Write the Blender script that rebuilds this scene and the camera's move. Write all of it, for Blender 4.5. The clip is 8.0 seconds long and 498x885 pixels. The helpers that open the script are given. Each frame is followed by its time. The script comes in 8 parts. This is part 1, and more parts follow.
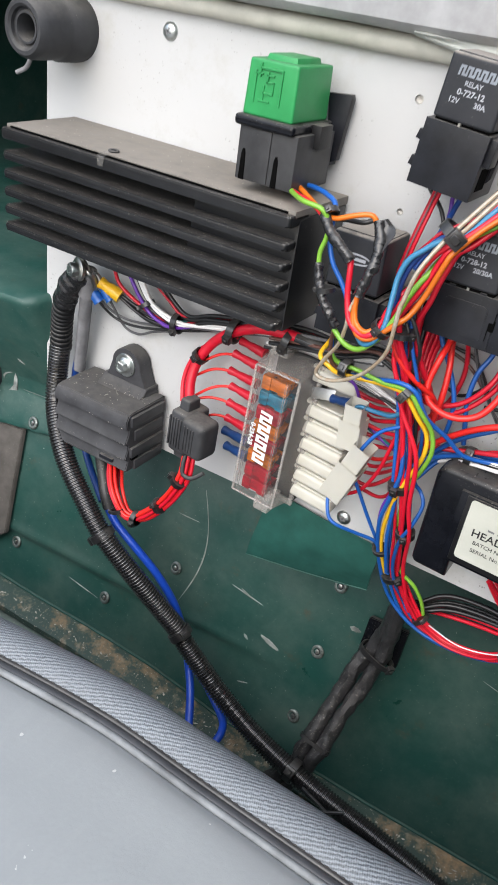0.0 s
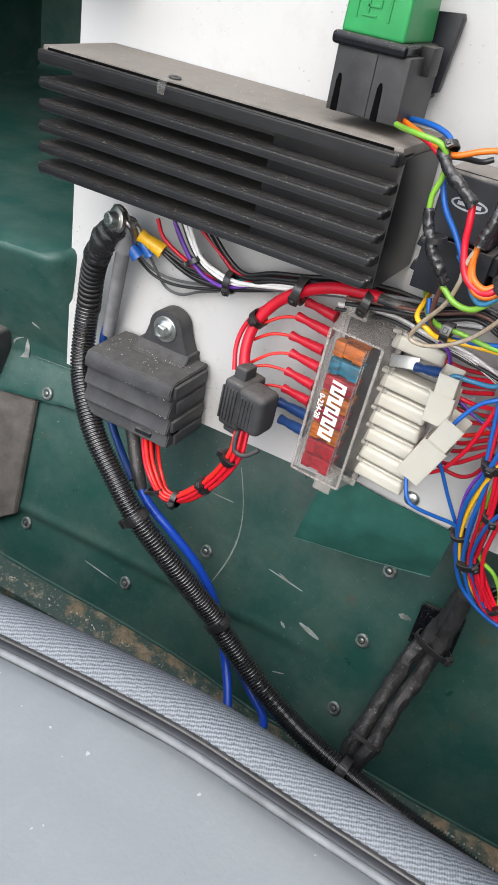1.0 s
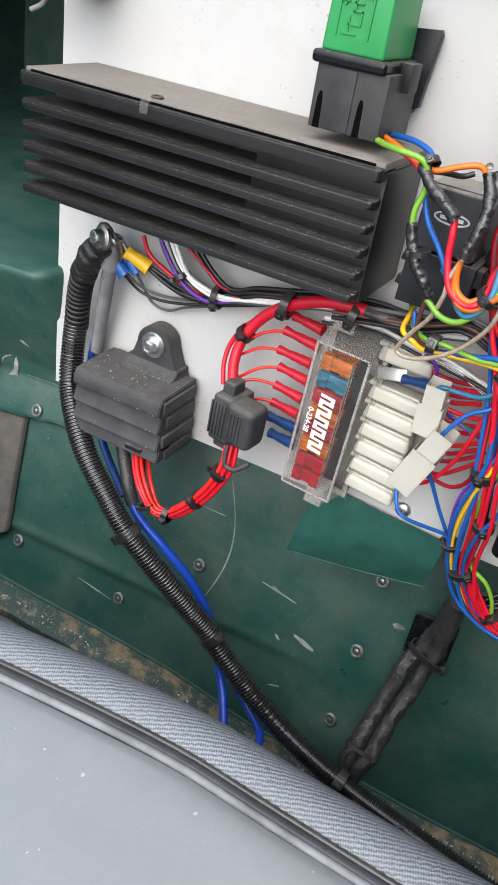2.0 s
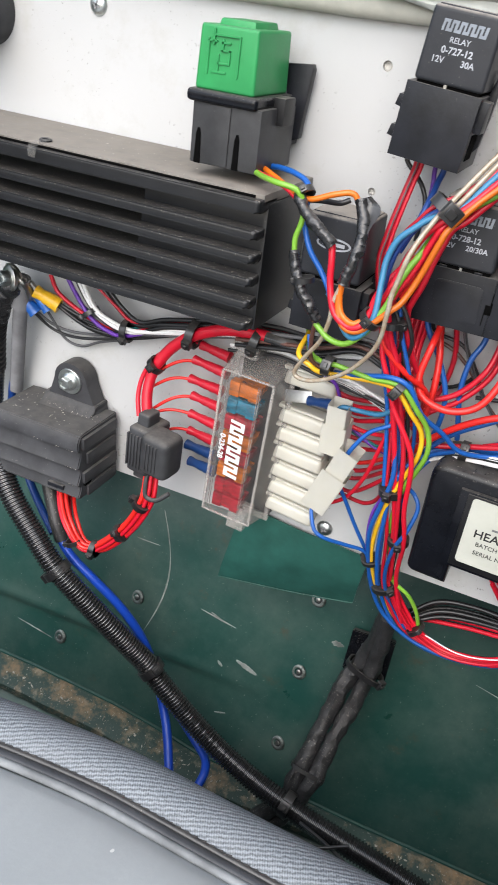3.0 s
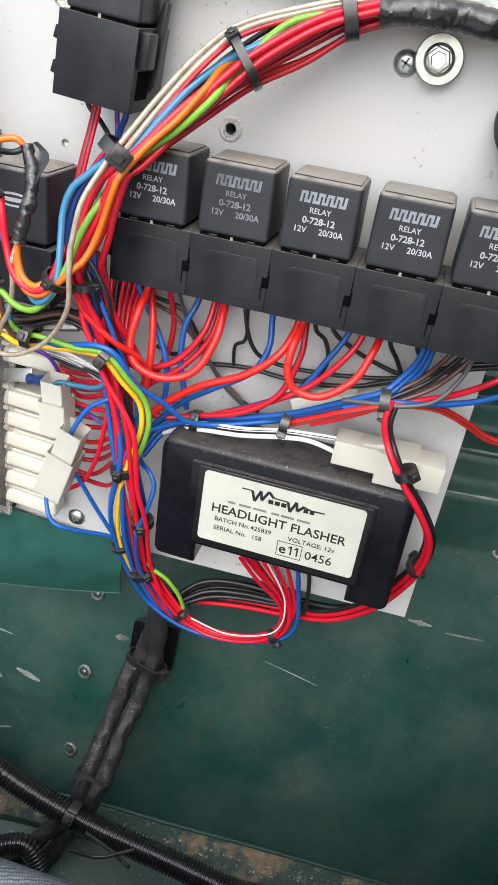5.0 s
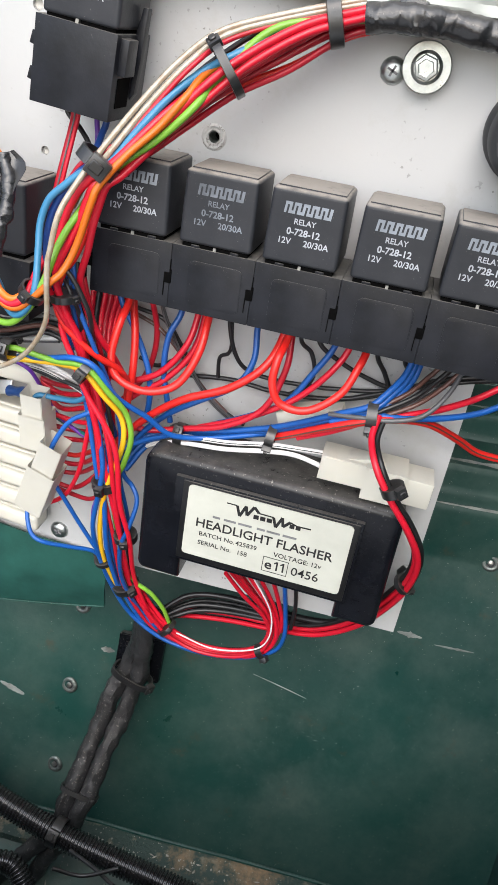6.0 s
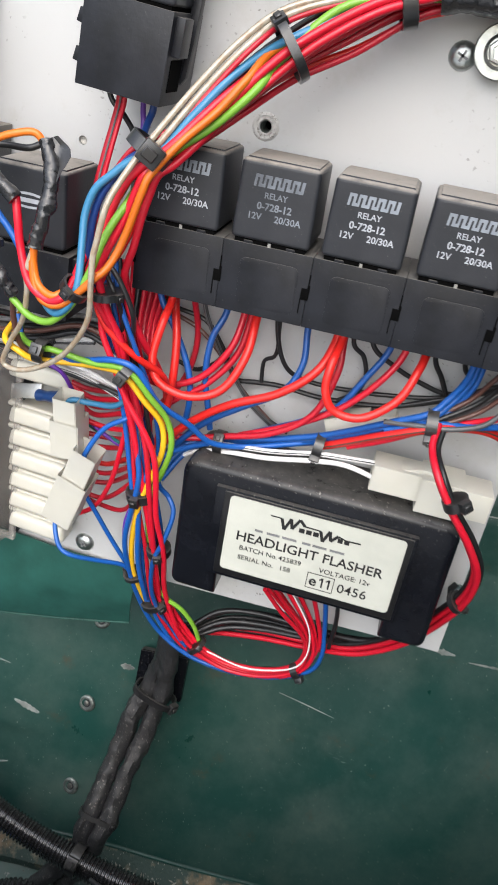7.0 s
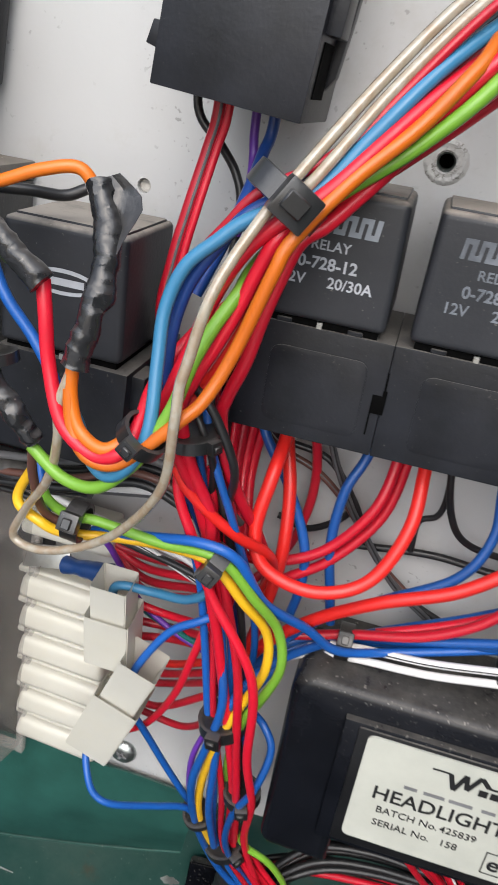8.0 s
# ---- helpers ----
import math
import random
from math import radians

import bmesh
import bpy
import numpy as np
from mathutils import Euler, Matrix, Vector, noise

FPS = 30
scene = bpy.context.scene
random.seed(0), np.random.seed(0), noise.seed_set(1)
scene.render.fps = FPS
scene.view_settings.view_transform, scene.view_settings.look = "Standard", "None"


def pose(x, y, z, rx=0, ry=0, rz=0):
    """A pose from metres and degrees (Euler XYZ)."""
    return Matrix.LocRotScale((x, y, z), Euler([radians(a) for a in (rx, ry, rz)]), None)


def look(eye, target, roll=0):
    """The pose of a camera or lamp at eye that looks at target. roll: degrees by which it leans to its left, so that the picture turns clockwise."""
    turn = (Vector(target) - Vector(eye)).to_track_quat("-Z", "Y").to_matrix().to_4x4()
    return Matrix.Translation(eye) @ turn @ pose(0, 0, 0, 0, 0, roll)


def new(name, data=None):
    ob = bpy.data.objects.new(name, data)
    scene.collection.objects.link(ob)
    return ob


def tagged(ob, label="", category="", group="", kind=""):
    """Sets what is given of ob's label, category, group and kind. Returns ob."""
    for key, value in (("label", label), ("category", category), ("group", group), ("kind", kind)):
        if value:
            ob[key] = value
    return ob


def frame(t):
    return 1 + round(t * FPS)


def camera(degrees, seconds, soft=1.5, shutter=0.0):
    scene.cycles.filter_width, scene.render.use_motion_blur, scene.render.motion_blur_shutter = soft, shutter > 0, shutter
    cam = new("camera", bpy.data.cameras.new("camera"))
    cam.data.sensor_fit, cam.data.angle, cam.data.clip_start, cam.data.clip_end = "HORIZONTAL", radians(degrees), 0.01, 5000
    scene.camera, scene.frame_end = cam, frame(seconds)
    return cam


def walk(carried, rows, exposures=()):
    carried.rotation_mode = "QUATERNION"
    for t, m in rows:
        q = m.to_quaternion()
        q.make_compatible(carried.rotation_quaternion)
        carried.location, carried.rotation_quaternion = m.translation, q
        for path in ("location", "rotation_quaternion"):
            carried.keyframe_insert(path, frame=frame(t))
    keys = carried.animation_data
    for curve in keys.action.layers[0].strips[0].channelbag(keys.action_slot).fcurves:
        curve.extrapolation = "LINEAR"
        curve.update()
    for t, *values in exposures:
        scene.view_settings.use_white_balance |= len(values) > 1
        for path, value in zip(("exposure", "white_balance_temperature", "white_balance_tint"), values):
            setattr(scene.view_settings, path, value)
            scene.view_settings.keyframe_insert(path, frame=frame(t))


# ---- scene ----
cam = camera(36.0, 8.0, 1.35, 0.2)
PATH = [
    (0, (0.03809, -0.35428, 0.41765), (-0.37008, 0.39085, -0.10978), 8.896),
    (0.5, (0.00072, -0.34489, 0.39074), (-0.37216, 0.40682, -0.15322), 10.160),
    (1, (-0.02355, -0.34772, 0.38640), (-0.37860, 0.40847, -0.16324), 10.962),
    (1.2, (-0.02731, -0.34765, 0.38444), (-0.37990, 0.40945, -0.16554), 10.949),
    (2.3, (-0.01705, -0.34480, 0.39145), (-0.36595, 0.42865, -0.13774), 9.343),
    (2.5, (-0.01084, -0.34156, 0.39239), (-0.35615, 0.43840, -0.12955), 8.796),
    (3, (0.00142, -0.33617, 0.39671), (-0.32438, 0.46158, -0.11068), 7.622),
    (3.5, (0.01972, -0.32487, 0.40104), (-0.26654, 0.49649, -0.09234), 6.966),
    (4, (0.04492, -0.31260, 0.39830), (-0.18607, 0.52848, -0.09081), 7.117),
    (4.5, (0.06580, -0.29601, 0.38631), (-0.11605, 0.55467, -0.10692), 8.065),
    (4.7, (0.05841, -0.29588, 0.38447), (-0.10888, 0.55692, -0.11026), 8.515),
    (5.8, (0.04745, -0.28936, 0.38903), (-0.09957, 0.56662, -0.10663), 9.369),
    (6, (0.05242, -0.28655, 0.38723), (-0.09384, 0.57056, -0.10670), 9.342),
    (6.5, (0.04563, -0.28923, 0.37818), (-0.09645, 0.56895, -0.11511), 9.502),
    (7, (0.03048, -0.27609, 0.37572), (-0.11011, 0.58795, -0.10768), 9.878),
    (7.5, (-0.00504, -0.21799, 0.36456), (-0.14707, 0.66363, -0.08552), 10.075),
    (8, (-0.02700, -0.17720, 0.35320), (-0.19000, 0.71102, -0.07350), 9.400),
]

EXPOSURES = [(0.0, 0.98), (2.5, 1.00), (4.0, 1.10), (4.7, 1.18), (6.0, 1.18), (7.0, 1.14), (8.0, 0.84)]
walk(cam, [(t, look(eye, target, roll)) for t, eye, target, roll in PATH], EXPOSURES)

# ---- light: a bright overcast sky over the open bay ----
world = bpy.data.worlds.new("overcast_sky")
scene.world = world
world.use_nodes = True
wn = world.node_tree
sky = wn.nodes.new("ShaderNodeTexSky")
sky.sky_type = "NISHITA"
sky.sun_disc = False
sky.sun_elevation, sky.sun_rotation = radians(44), radians(172)
sky.air_density, sky.dust_density = 1.0, 2.6
grey_sky = wn.nodes.new("ShaderNodeHueSaturation")
grey_sky.inputs["Saturation"].default_value = 0.75
wn.links.new(sky.outputs[0], grey_sky.inputs["Color"])
wn.links.new(grey_sky.outputs[0], wn.nodes["Background"].inputs[0])
wn.nodes["Background"].inputs[1].default_value = 0.15
sun_data = bpy.data.lights.new("sun", "SUN")
sun_data.energy, sun_data.angle, sun_data.color = 1.62, radians(80), (0.96, 0.98, 1.0)
sun = new("sun", sun_data)
sun.matrix_world = look((0.16, -1.15, 1.32), (0, 0, 0.2))


# ---- materials ----
class Mat:
    """A small builder for node materials."""

    def __init__(self, name, rough=0.5, metal=0.0):
        self.m = bpy.data.materials.new(name)
        self.m.use_nodes = True
        self.t = self.m.node_tree
        self.b = self.t.nodes["Principled BSDF"]
        self.b.inputs["Roughness"].default_value = rough
        self.b.inputs["Metallic"].default_value = metal
        self.co = self.t.nodes.new("ShaderNodeTexCoord").outputs["Object"]

    def node(self, kind, **inputs):
        n = self.t.nodes.new(kind)
        for key, value in inputs.items():
            key = key.replace("_", " ")
            if hasattr(value, "is_output"):
                self.t.links.new(value, n.inputs[key])
            else:
                n.inputs[key].default_value = value
        return n

    def noise(self, scale, detail=4.0, rough=0.6, vec=None):
        return self.node("ShaderNodeTexNoise", Vector=vec or self.co, Scale=scale, Detail=detail, Roughness=rough).outputs["Fac"]

    def stretch(self, sx, sy, sz):
        n = self.t.nodes.new("ShaderNodeMapping")
        self.t.links.new(self.co, n.inputs["Vector"])
        n.inputs["Scale"].default_value = (sx, sy, sz)
        return n.outputs[0]

    def ramp(self, fac, *stops):
        n = self.node("ShaderNodeValToRGB", Fac=fac)
        while len(n.color_ramp.elements) < len(stops):
            n.color_ramp.elements.new(0.5)
        for e, (p, c) in zip(n.color_ramp.elements, stops):
            e.position, e.color = p, (c, c, c, 1) if isinstance(c, (int, float)) else (*c, 1)
        return n.outputs["Color"]

    def mix(self, fac, a, b):
        n = self.t.nodes.new("ShaderNodeMix")
        n.data_type = "RGBA"
        for i, v in ((0, fac), (6, a), (7, b)):
            if hasattr(v, "is_output"):
                self.t.links.new(v, n.inputs[i])
            else:
                n.inputs[i].default_value = v if i == 0 else (*v, 1)
        return n.outputs[2]

    def math(self, op, a, b):
        n = self.t.nodes.new("ShaderNodeMath")
        n.operation = op
        n.use_clamp = True
        for i, v in ((0, a), (1, b)):
            if hasattr(v, "is_output"):
                self.t.links.new(v, n.inputs[i])
            else:
                n.inputs[i].default_value = v
        return n.outputs[0]

    def raw(self, op, a, b=0.0):
        n = self.t.nodes.new("ShaderNodeMath")
        n.operation = op
        for i, v in ((0, a), (1, b)):
            if hasattr(v, "is_output"):
                self.t.links.new(v, n.inputs[i])
            else:
                n.inputs[i].default_value = v
        return n.outputs[0]

    def set(self, key, value):
        if hasattr(value, "is_output"):
            self.t.links.new(value, self.b.inputs[key])
        else:
            self.b.inputs[key].default_value = (*value, 1) if isinstance(value, tuple) and len(value) == 3 else value
        return self

    def bump(self, height, strength=0.3, distance=0.001):
        n = self.node("ShaderNodeBump", Height=height, Strength=strength, Distance=distance)
        self.t.links.new(n.outputs[0], self.b.inputs["Normal"])
        return self

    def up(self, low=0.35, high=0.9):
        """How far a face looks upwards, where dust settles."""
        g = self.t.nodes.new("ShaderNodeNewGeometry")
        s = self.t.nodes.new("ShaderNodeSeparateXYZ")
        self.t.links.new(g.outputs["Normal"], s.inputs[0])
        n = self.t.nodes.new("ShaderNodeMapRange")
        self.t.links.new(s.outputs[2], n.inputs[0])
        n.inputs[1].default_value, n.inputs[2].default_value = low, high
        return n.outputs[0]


def plastic(name, colour, rough=0.45, dust=0.0, grain=900.0, bump=0.12, vary=0.25, dust_colour=(0.23, 0.215, 0.19), gloss=0.28, fleck=0.695):
    k = Mat(name, rough)
    n = k.noise(60, 5)
    lo = tuple(c * (1 - vary) for c in colour)
    hi = tuple(min(1, c * (1 + vary)) for c in colour)
    col = k.mix(k.ramp(n, (0.35, 0.0), (0.65, 1.0)), lo, hi)
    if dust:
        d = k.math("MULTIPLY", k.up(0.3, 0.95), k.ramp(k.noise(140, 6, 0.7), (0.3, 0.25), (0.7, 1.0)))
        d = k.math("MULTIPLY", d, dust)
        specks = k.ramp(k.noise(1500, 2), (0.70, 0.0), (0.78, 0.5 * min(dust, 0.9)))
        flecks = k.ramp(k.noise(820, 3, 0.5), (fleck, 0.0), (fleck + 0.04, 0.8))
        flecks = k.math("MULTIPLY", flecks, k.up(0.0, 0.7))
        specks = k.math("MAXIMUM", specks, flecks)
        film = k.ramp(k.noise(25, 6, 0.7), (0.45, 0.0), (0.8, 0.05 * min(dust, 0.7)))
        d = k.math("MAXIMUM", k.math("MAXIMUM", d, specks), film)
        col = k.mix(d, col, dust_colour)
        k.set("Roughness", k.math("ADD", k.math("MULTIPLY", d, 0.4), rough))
    k.set("Base Color", col)
    k.b.inputs["Specular IOR Level"].default_value = gloss
    return k.bump(k.noise(grain, 3), bump, 0.0004).m


def metal(name, colour, rough=0.3, dirt=0.3):
    k = Mat(name, rough, 1.0)
    n = k.noise(300, 6, 0.7)
    k.set("Base Color", k.mix(k.ramp(n, (0.4, 0.0), (0.75, dirt)), colour, tuple(c * 0.35 for c in colour)))
    k.set("Roughness", k.ramp(n, (0.3, rough * 0.8), (0.8, min(1, rough * 1.8))))
    return k.bump(k.noise(1200, 3), 0.15, 0.0003).m


def pvc(name, colour, rough=0.34):
    k = Mat(name, rough)
    n = k.noise(220, 5)
    r = k.t.nodes.new("ShaderNodeObjectInfo").outputs["Random"]
    a = k.mix(r, tuple(c * 0.82 for c in colour), tuple(min(1, c * 1.12) for c in colour))
    k.set("Base Color", k.mix(k.ramp(n, (0.5, 0.0), (0.85, 0.35)), a, tuple(0.55 * c + 0.02 for c in colour)))
    k.set("Roughness", k.ramp(n, (0.3, rough - 0.06), (0.75, rough + 0.14)))
    k.b.inputs["Specular IOR Level"].default_value = 0.5
    return k.bump(k.noise(500, 3), 0.1, 0.0004).m


def clear_sleeve():
    k = Mat("clear_sleeved_copper", 0.22)
    streak = k.ramp(k.noise(260, 4, 0.6, k.stretch(1.0, 3.0, 1.0)), (0.40, 0.0), (0.62, 1.0))
    k.set("Base Color", k.mix(streak, (0.31, 0.235, 0.160), (0.36, 0.325, 0.26)))
    k.b.inputs["Coat Weight"].default_value = 0.8
    k.b.inputs["Coat Roughness"].default_value = 0.08
    return k.bump(k.noise(300, 3), 0.15, 0.0004).m


def board_paint():
    k = Mat("white_board_paint", 0.42)
    base = k.mix(k.noise(14, 5), (0.435, 0.437, 0.437), (0.505, 0.507, 0.505))
    smudge = k.ramp(k.noise(30, 8, 0.72), (0.53, 0.0), (0.76, 0.6))
    base = k.mix(smudge, base, (0.37, 0.355, 0.315))
    pits = k.ramp(k.noise(620, 2, 0.4), (0.685, 0.0), (0.73, 0.7))
    gate = k.ramp(k.noise(26, 4), (0.48, 0.0), (0.66, 1.0))
    base = k.mix(k.math("MULTIPLY", pits, gate), base, (0.13, 0.12, 0.11))
    scuffs = k.ramp(k.noise(60, 6, 0.8, k.stretch(5, 1, 1.2)), (0.69, 0.0), (0.78, 0.30))
    k.set("Base Color", k.mix(scuffs, base, (0.33, 0.31, 0.28)))
    k.set("Roughness", k.ramp(k.noise(30, 6), (0.3, 0.32), (0.75, 0.55)))
    return k.bump(k.noise(260, 6), 0.12, 0.0006).m


def rubbed_paint():
    """Board paint rubbed in rings, with brown cracks."""
    k = Mat("rubbed_cracked_board_paint", 0.6)
    base = k.mix(k.noise(200, 5), (0.40, 0.395, 0.38), (0.49, 0.485, 0.47))
    crack = k.ramp(k.noise(420, 4, 0.6), (0.46, 0.0), (0.49, 1.0), (0.53, 0.0))
    gate = k.ramp(k.noise(170, 3), (0.44, 0.0), (0.56, 0.9))
    k.set("Base Color", k.mix(k.math("MULTIPLY", crack, gate), base, (0.10, 0.085, 0.065)))
    return k.bump(k.noise(500, 5), 0.5, 0.0005).m


def green_paint():
    k = Mat("dark_green_body_paint", 0.3)
    col = k.mix(k.noise(9, 5), (0.007, 0.044, 0.037), (0.013, 0.072, 0.060))
    film = k.ramp(k.noise(20, 8, 0.72), (0.40, 0.02), (0.72, 0.42))
    col = k.mix(film, col, (0.120, 0.160, 0.138))
    cloud = k.ramp(k.noise(11, 7, 0.65), (0.54, 0.0), (0.70, 0.20))
    col = k.mix(cloud, col, (0.20, 0.225, 0.195))
    rust = k.ramp(k.noise(42, 7, 0.7), (0.61, 0.0), (0.73, 0.6))
    col = k.mix(rust, col, (0.085, 0.060, 0.034))
    scr = k.ramp(k.noise(50, 5, 0.7, k.stretch(0.55, 3.0, 4.0)), (0.70, 0.0), (0.76, 0.5))
    col = k.mix(scr, col, (0.36, 0.38, 0.36))
    grit = k.ramp(k.noise(850, 2, 0.4), (0.735, 0.0), (0.77, 0.6))
    k.set("Base Color", k.mix(grit, col, (0.42, 0.41, 0.37)))
    k.set("Roughness", k.ramp(k.noise(24, 7), (0.3, 0.26), (0.75, 0.62)))
    return k.bump(k.noise(55, 7), 0.22, 0.0015).m


def ledge_dirt():
    k = Mat("dirty_rusted_ledge", 0.6)
    col = k.mix(k.ramp(k.noise(32, 8, 0.7), (0.51, 0.0), (0.66, 1.0)), (0.040, 0.074, 0.060), (0.34, 0.225, 0.125))
    col = k.mix(k.ramp(k.noise(130, 6), (0.55, 0.0), (0.72, 0.8)), col, (0.33, 0.28, 0.20))
    grit = k.ramp(k.noise(700, 2, 0.4), (0.68, 0.0), (0.72, 0.8))
    k.set("Base Color", k.mix(grit, col, (0.5, 0.47, 0.40)))
    return k.bump(k.noise(280, 7), 0.6, 0.002).m


def floor_dirt():
    k = Mat("gritty_green_floor_paint", 0.55)
    col = k.mix(k.noise(16, 6), (0.078, 0.135, 0.118), (0.155, 0.225, 0.20))
    col = k.mix(k.ramp(k.noise(28, 8, 0.72), (0.42, 0.0), (0.75, 0.7)), col, (0.22, 0.22, 0.19))
    grit = k.ramp(k.noise(420, 3, 0.5), (0.66, 0.0), (0.71, 0.85))
    k.set("Base Color", k.mix(grit, col, (0.45, 0.43, 0.38)))
    return k.bump(k.noise(200, 7), 0.5, 0.0015).m


def vinyl():
    k = Mat("grey_grained_vinyl", 0.42)
    col = k.mix(k.noise(7, 6), (0.255, 0.272, 0.278), (0.33, 0.348, 0.352))
    creases = k.ramp(k.noise(110, 7, 0.75, k.stretch(1.0, 0.35, 1.0)), (0.50, 0.0), (0.60, 0.22))
    col = k.mix(creases, col, (0.33, 0.348, 0.35))
    grit = k.ramp(k.noise(330, 2, 0.3), (0.765, 0.0), (0.785, 0.8))
    k.set("Base Color", k.mix(grit, col, (0.6, 0.6, 0.58)))
    return k.bump(k.noise(420, 7, 0.7), 0.14, 0.0008).m


def weave():
    """Twill threads that wind slantwise round the roll."""
    k = Mat("silver_black_twill_fabric", 0.5)
    sep = k.t.nodes.new("ShaderNodeSeparateXYZ")
    k.t.links.new(k.co, sep.inputs[0])
    x, y, z = sep.outputs[0], sep.outputs[1], sep.outputs[2]
    m = k.raw("MAXIMUM", k.raw("SUBTRACT", 0.01, x), 0.0)
    bend = k.raw("MULTIPLY", k.raw("SUBTRACT", k.raw("SQRT", k.raw("ADD", k.raw("MULTIPLY", m, m), 0.0009)), 0.03), -0.14)
    yc = k.raw("ADD", bend, 0.0315)
    arc = k.raw("MULTIPLY", k.raw("ARCTAN2", k.raw("SUBTRACT", z, 0.0660), k.raw("SUBTRACT", y, yc)), 0.0128)
    wob = k.raw("MULTIPLY", k.raw("SUBTRACT", k.noise(420, 6, 0.7), 0.5), 0.0026)
    c = k.raw("ADD", k.raw("ADD", k.raw("MULTIPLY", x, 0.42), arc), wob)
    lines = k.raw("ADD", k.raw("MULTIPLY", k.raw("SINE", k.raw("MULTIPLY", c, 2 * math.pi / 0.0018)), 0.5), 0.5)
    cross = k.raw("ADD", k.raw("MULTIPLY", k.raw("SINE", k.raw("MULTIPLY", k.raw("SUBTRACT", x, k.raw("MULTIPLY", arc, 0.4)), 2 * math.pi / 0.0010)), 0.5), 0.5)
    both = k.math("ADD", k.raw("MULTIPLY", lines, 0.42), k.math("ADD", k.raw("MULTIPLY", cross, 0.18), k.raw("MULTIPLY", k.noise(1100, 3), 0.62)))
    col = k.mix(k.ramp(both, (0.28, 0.0), (1.0, 1.0)), (0.055, 0.062, 0.072), (0.27, 0.30, 0.325))
    col = k.mix(k.ramp(k.noise(22, 5), (0.4, 0.0), (0.7, 0.35)), col, (0.15, 0.155, 0.165))
    k.set("Base Color", col)
    k.b.inputs["Metallic"].default_value = 0.0
    return k.bump(both, 0.5, 0.0006).m


def clear(name, share, tint=(0.62, 0.60, 0.56)):
    """Thin clear plastic, a little hazed by scuffs."""
    k = Mat(name, 0.12)
    n = k.noise(70, 6)
    k.set("Base Color", tint)
    k.set("Alpha", k.ramp(n, (0.35, share * 0.7), (0.8, share * 1.6)))
    k.set("Roughness", k.ramp(n, (0.35, 0.08), (0.8, 0.30)))
    k.b.inputs["Specular IOR Level"].default_value = 0.5
    k.m.surface_render_method = "BLENDED"
    return k.bump(k.noise(60, 3), 0.05, 0.0005).m


def fuse_colour(name, colour):
    k = Mat(name, 0.15)
    n = k.ramp(k.noise(330, 3, 0.6, k.stretch(0.5, 1.0, 1.6)), (0.34, 0.0), (0.68, 1.0))
    k.set("Base Color", k.mix(n, tuple(c * 0.38 for c in colour), tuple(min(1.0, c * 1.12) for c in colour)))
    k.b.inputs["Transmission Weight"].default_value = 0.2
    k.b.inputs["Coat Weight"].default_value = 0.6
    return k.bump(k.noise(420, 3), 0.55, 0.0006).m


def nylon():
    k = Mat("milky_white_nylon", 0.38)
    k.set("Base Color", k.mix(k.noise(60, 5), (0.56, 0.54, 0.465), (0.66, 0.645, 0.575)))
    k.b.inputs["Subsurface Weight"].default_value = 0.22
    k.b.inputs["Subsurface Radius"].default_value = (0.006, 0.0055, 0.0045)
    k.b.inputs["Subsurface Scale"].default_value = 0.6
    glow = k.t.nodes.new("ShaderNodeBsdfTranslucent")
    glow.inputs["Color"].default_value = (0.86, 0.80, 0.70, 1)
    blend = k.t.nodes.new("ShaderNodeMixShader")
    blend.inputs[0].default_value = 0.15
    k.t.links.new(k.b.outputs[0], blend.inputs[1])
    k.t.links.new(glow.outputs[0], blend.inputs[2])
    k.t.links.new(blend.outputs[0], k.t.nodes["Material Output"].inputs["Surface"])
    return k.bump(k.noise(350, 3), 0.08, 0.0004).m


BOARD, GREEN, LEDGE, FLOOR, VINYL, WEAVE = board_paint(), green_paint(), ledge_dirt(), floor_dirt(), vinyl(), weave()
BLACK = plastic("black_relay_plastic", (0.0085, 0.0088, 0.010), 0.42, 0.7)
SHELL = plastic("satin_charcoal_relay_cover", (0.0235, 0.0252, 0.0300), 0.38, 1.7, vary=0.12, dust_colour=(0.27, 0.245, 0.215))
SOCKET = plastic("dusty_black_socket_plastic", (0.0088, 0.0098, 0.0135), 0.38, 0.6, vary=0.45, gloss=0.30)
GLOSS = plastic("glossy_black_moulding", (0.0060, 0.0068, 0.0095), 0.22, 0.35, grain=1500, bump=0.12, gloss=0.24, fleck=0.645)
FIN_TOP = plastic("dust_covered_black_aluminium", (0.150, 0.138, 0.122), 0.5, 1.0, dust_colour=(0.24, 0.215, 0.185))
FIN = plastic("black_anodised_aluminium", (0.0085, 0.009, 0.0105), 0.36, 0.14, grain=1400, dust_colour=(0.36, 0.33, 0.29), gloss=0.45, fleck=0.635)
REG = plastic("grey_weathered_aluminium", (0.036, 0.0365, 0.040), 0.48, 0.35, grain=700)
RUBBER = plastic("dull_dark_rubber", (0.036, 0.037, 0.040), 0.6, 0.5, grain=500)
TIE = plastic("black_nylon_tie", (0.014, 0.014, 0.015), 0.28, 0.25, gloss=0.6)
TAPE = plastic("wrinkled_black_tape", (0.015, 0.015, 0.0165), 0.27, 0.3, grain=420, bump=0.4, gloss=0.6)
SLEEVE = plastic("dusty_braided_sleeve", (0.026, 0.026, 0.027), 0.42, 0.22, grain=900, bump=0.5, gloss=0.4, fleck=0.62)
CONDUIT = plastic("black_split_conduit", (0.012, 0.012, 0.013), 0.13, 0.12, bump=0.04, gloss=1.0)
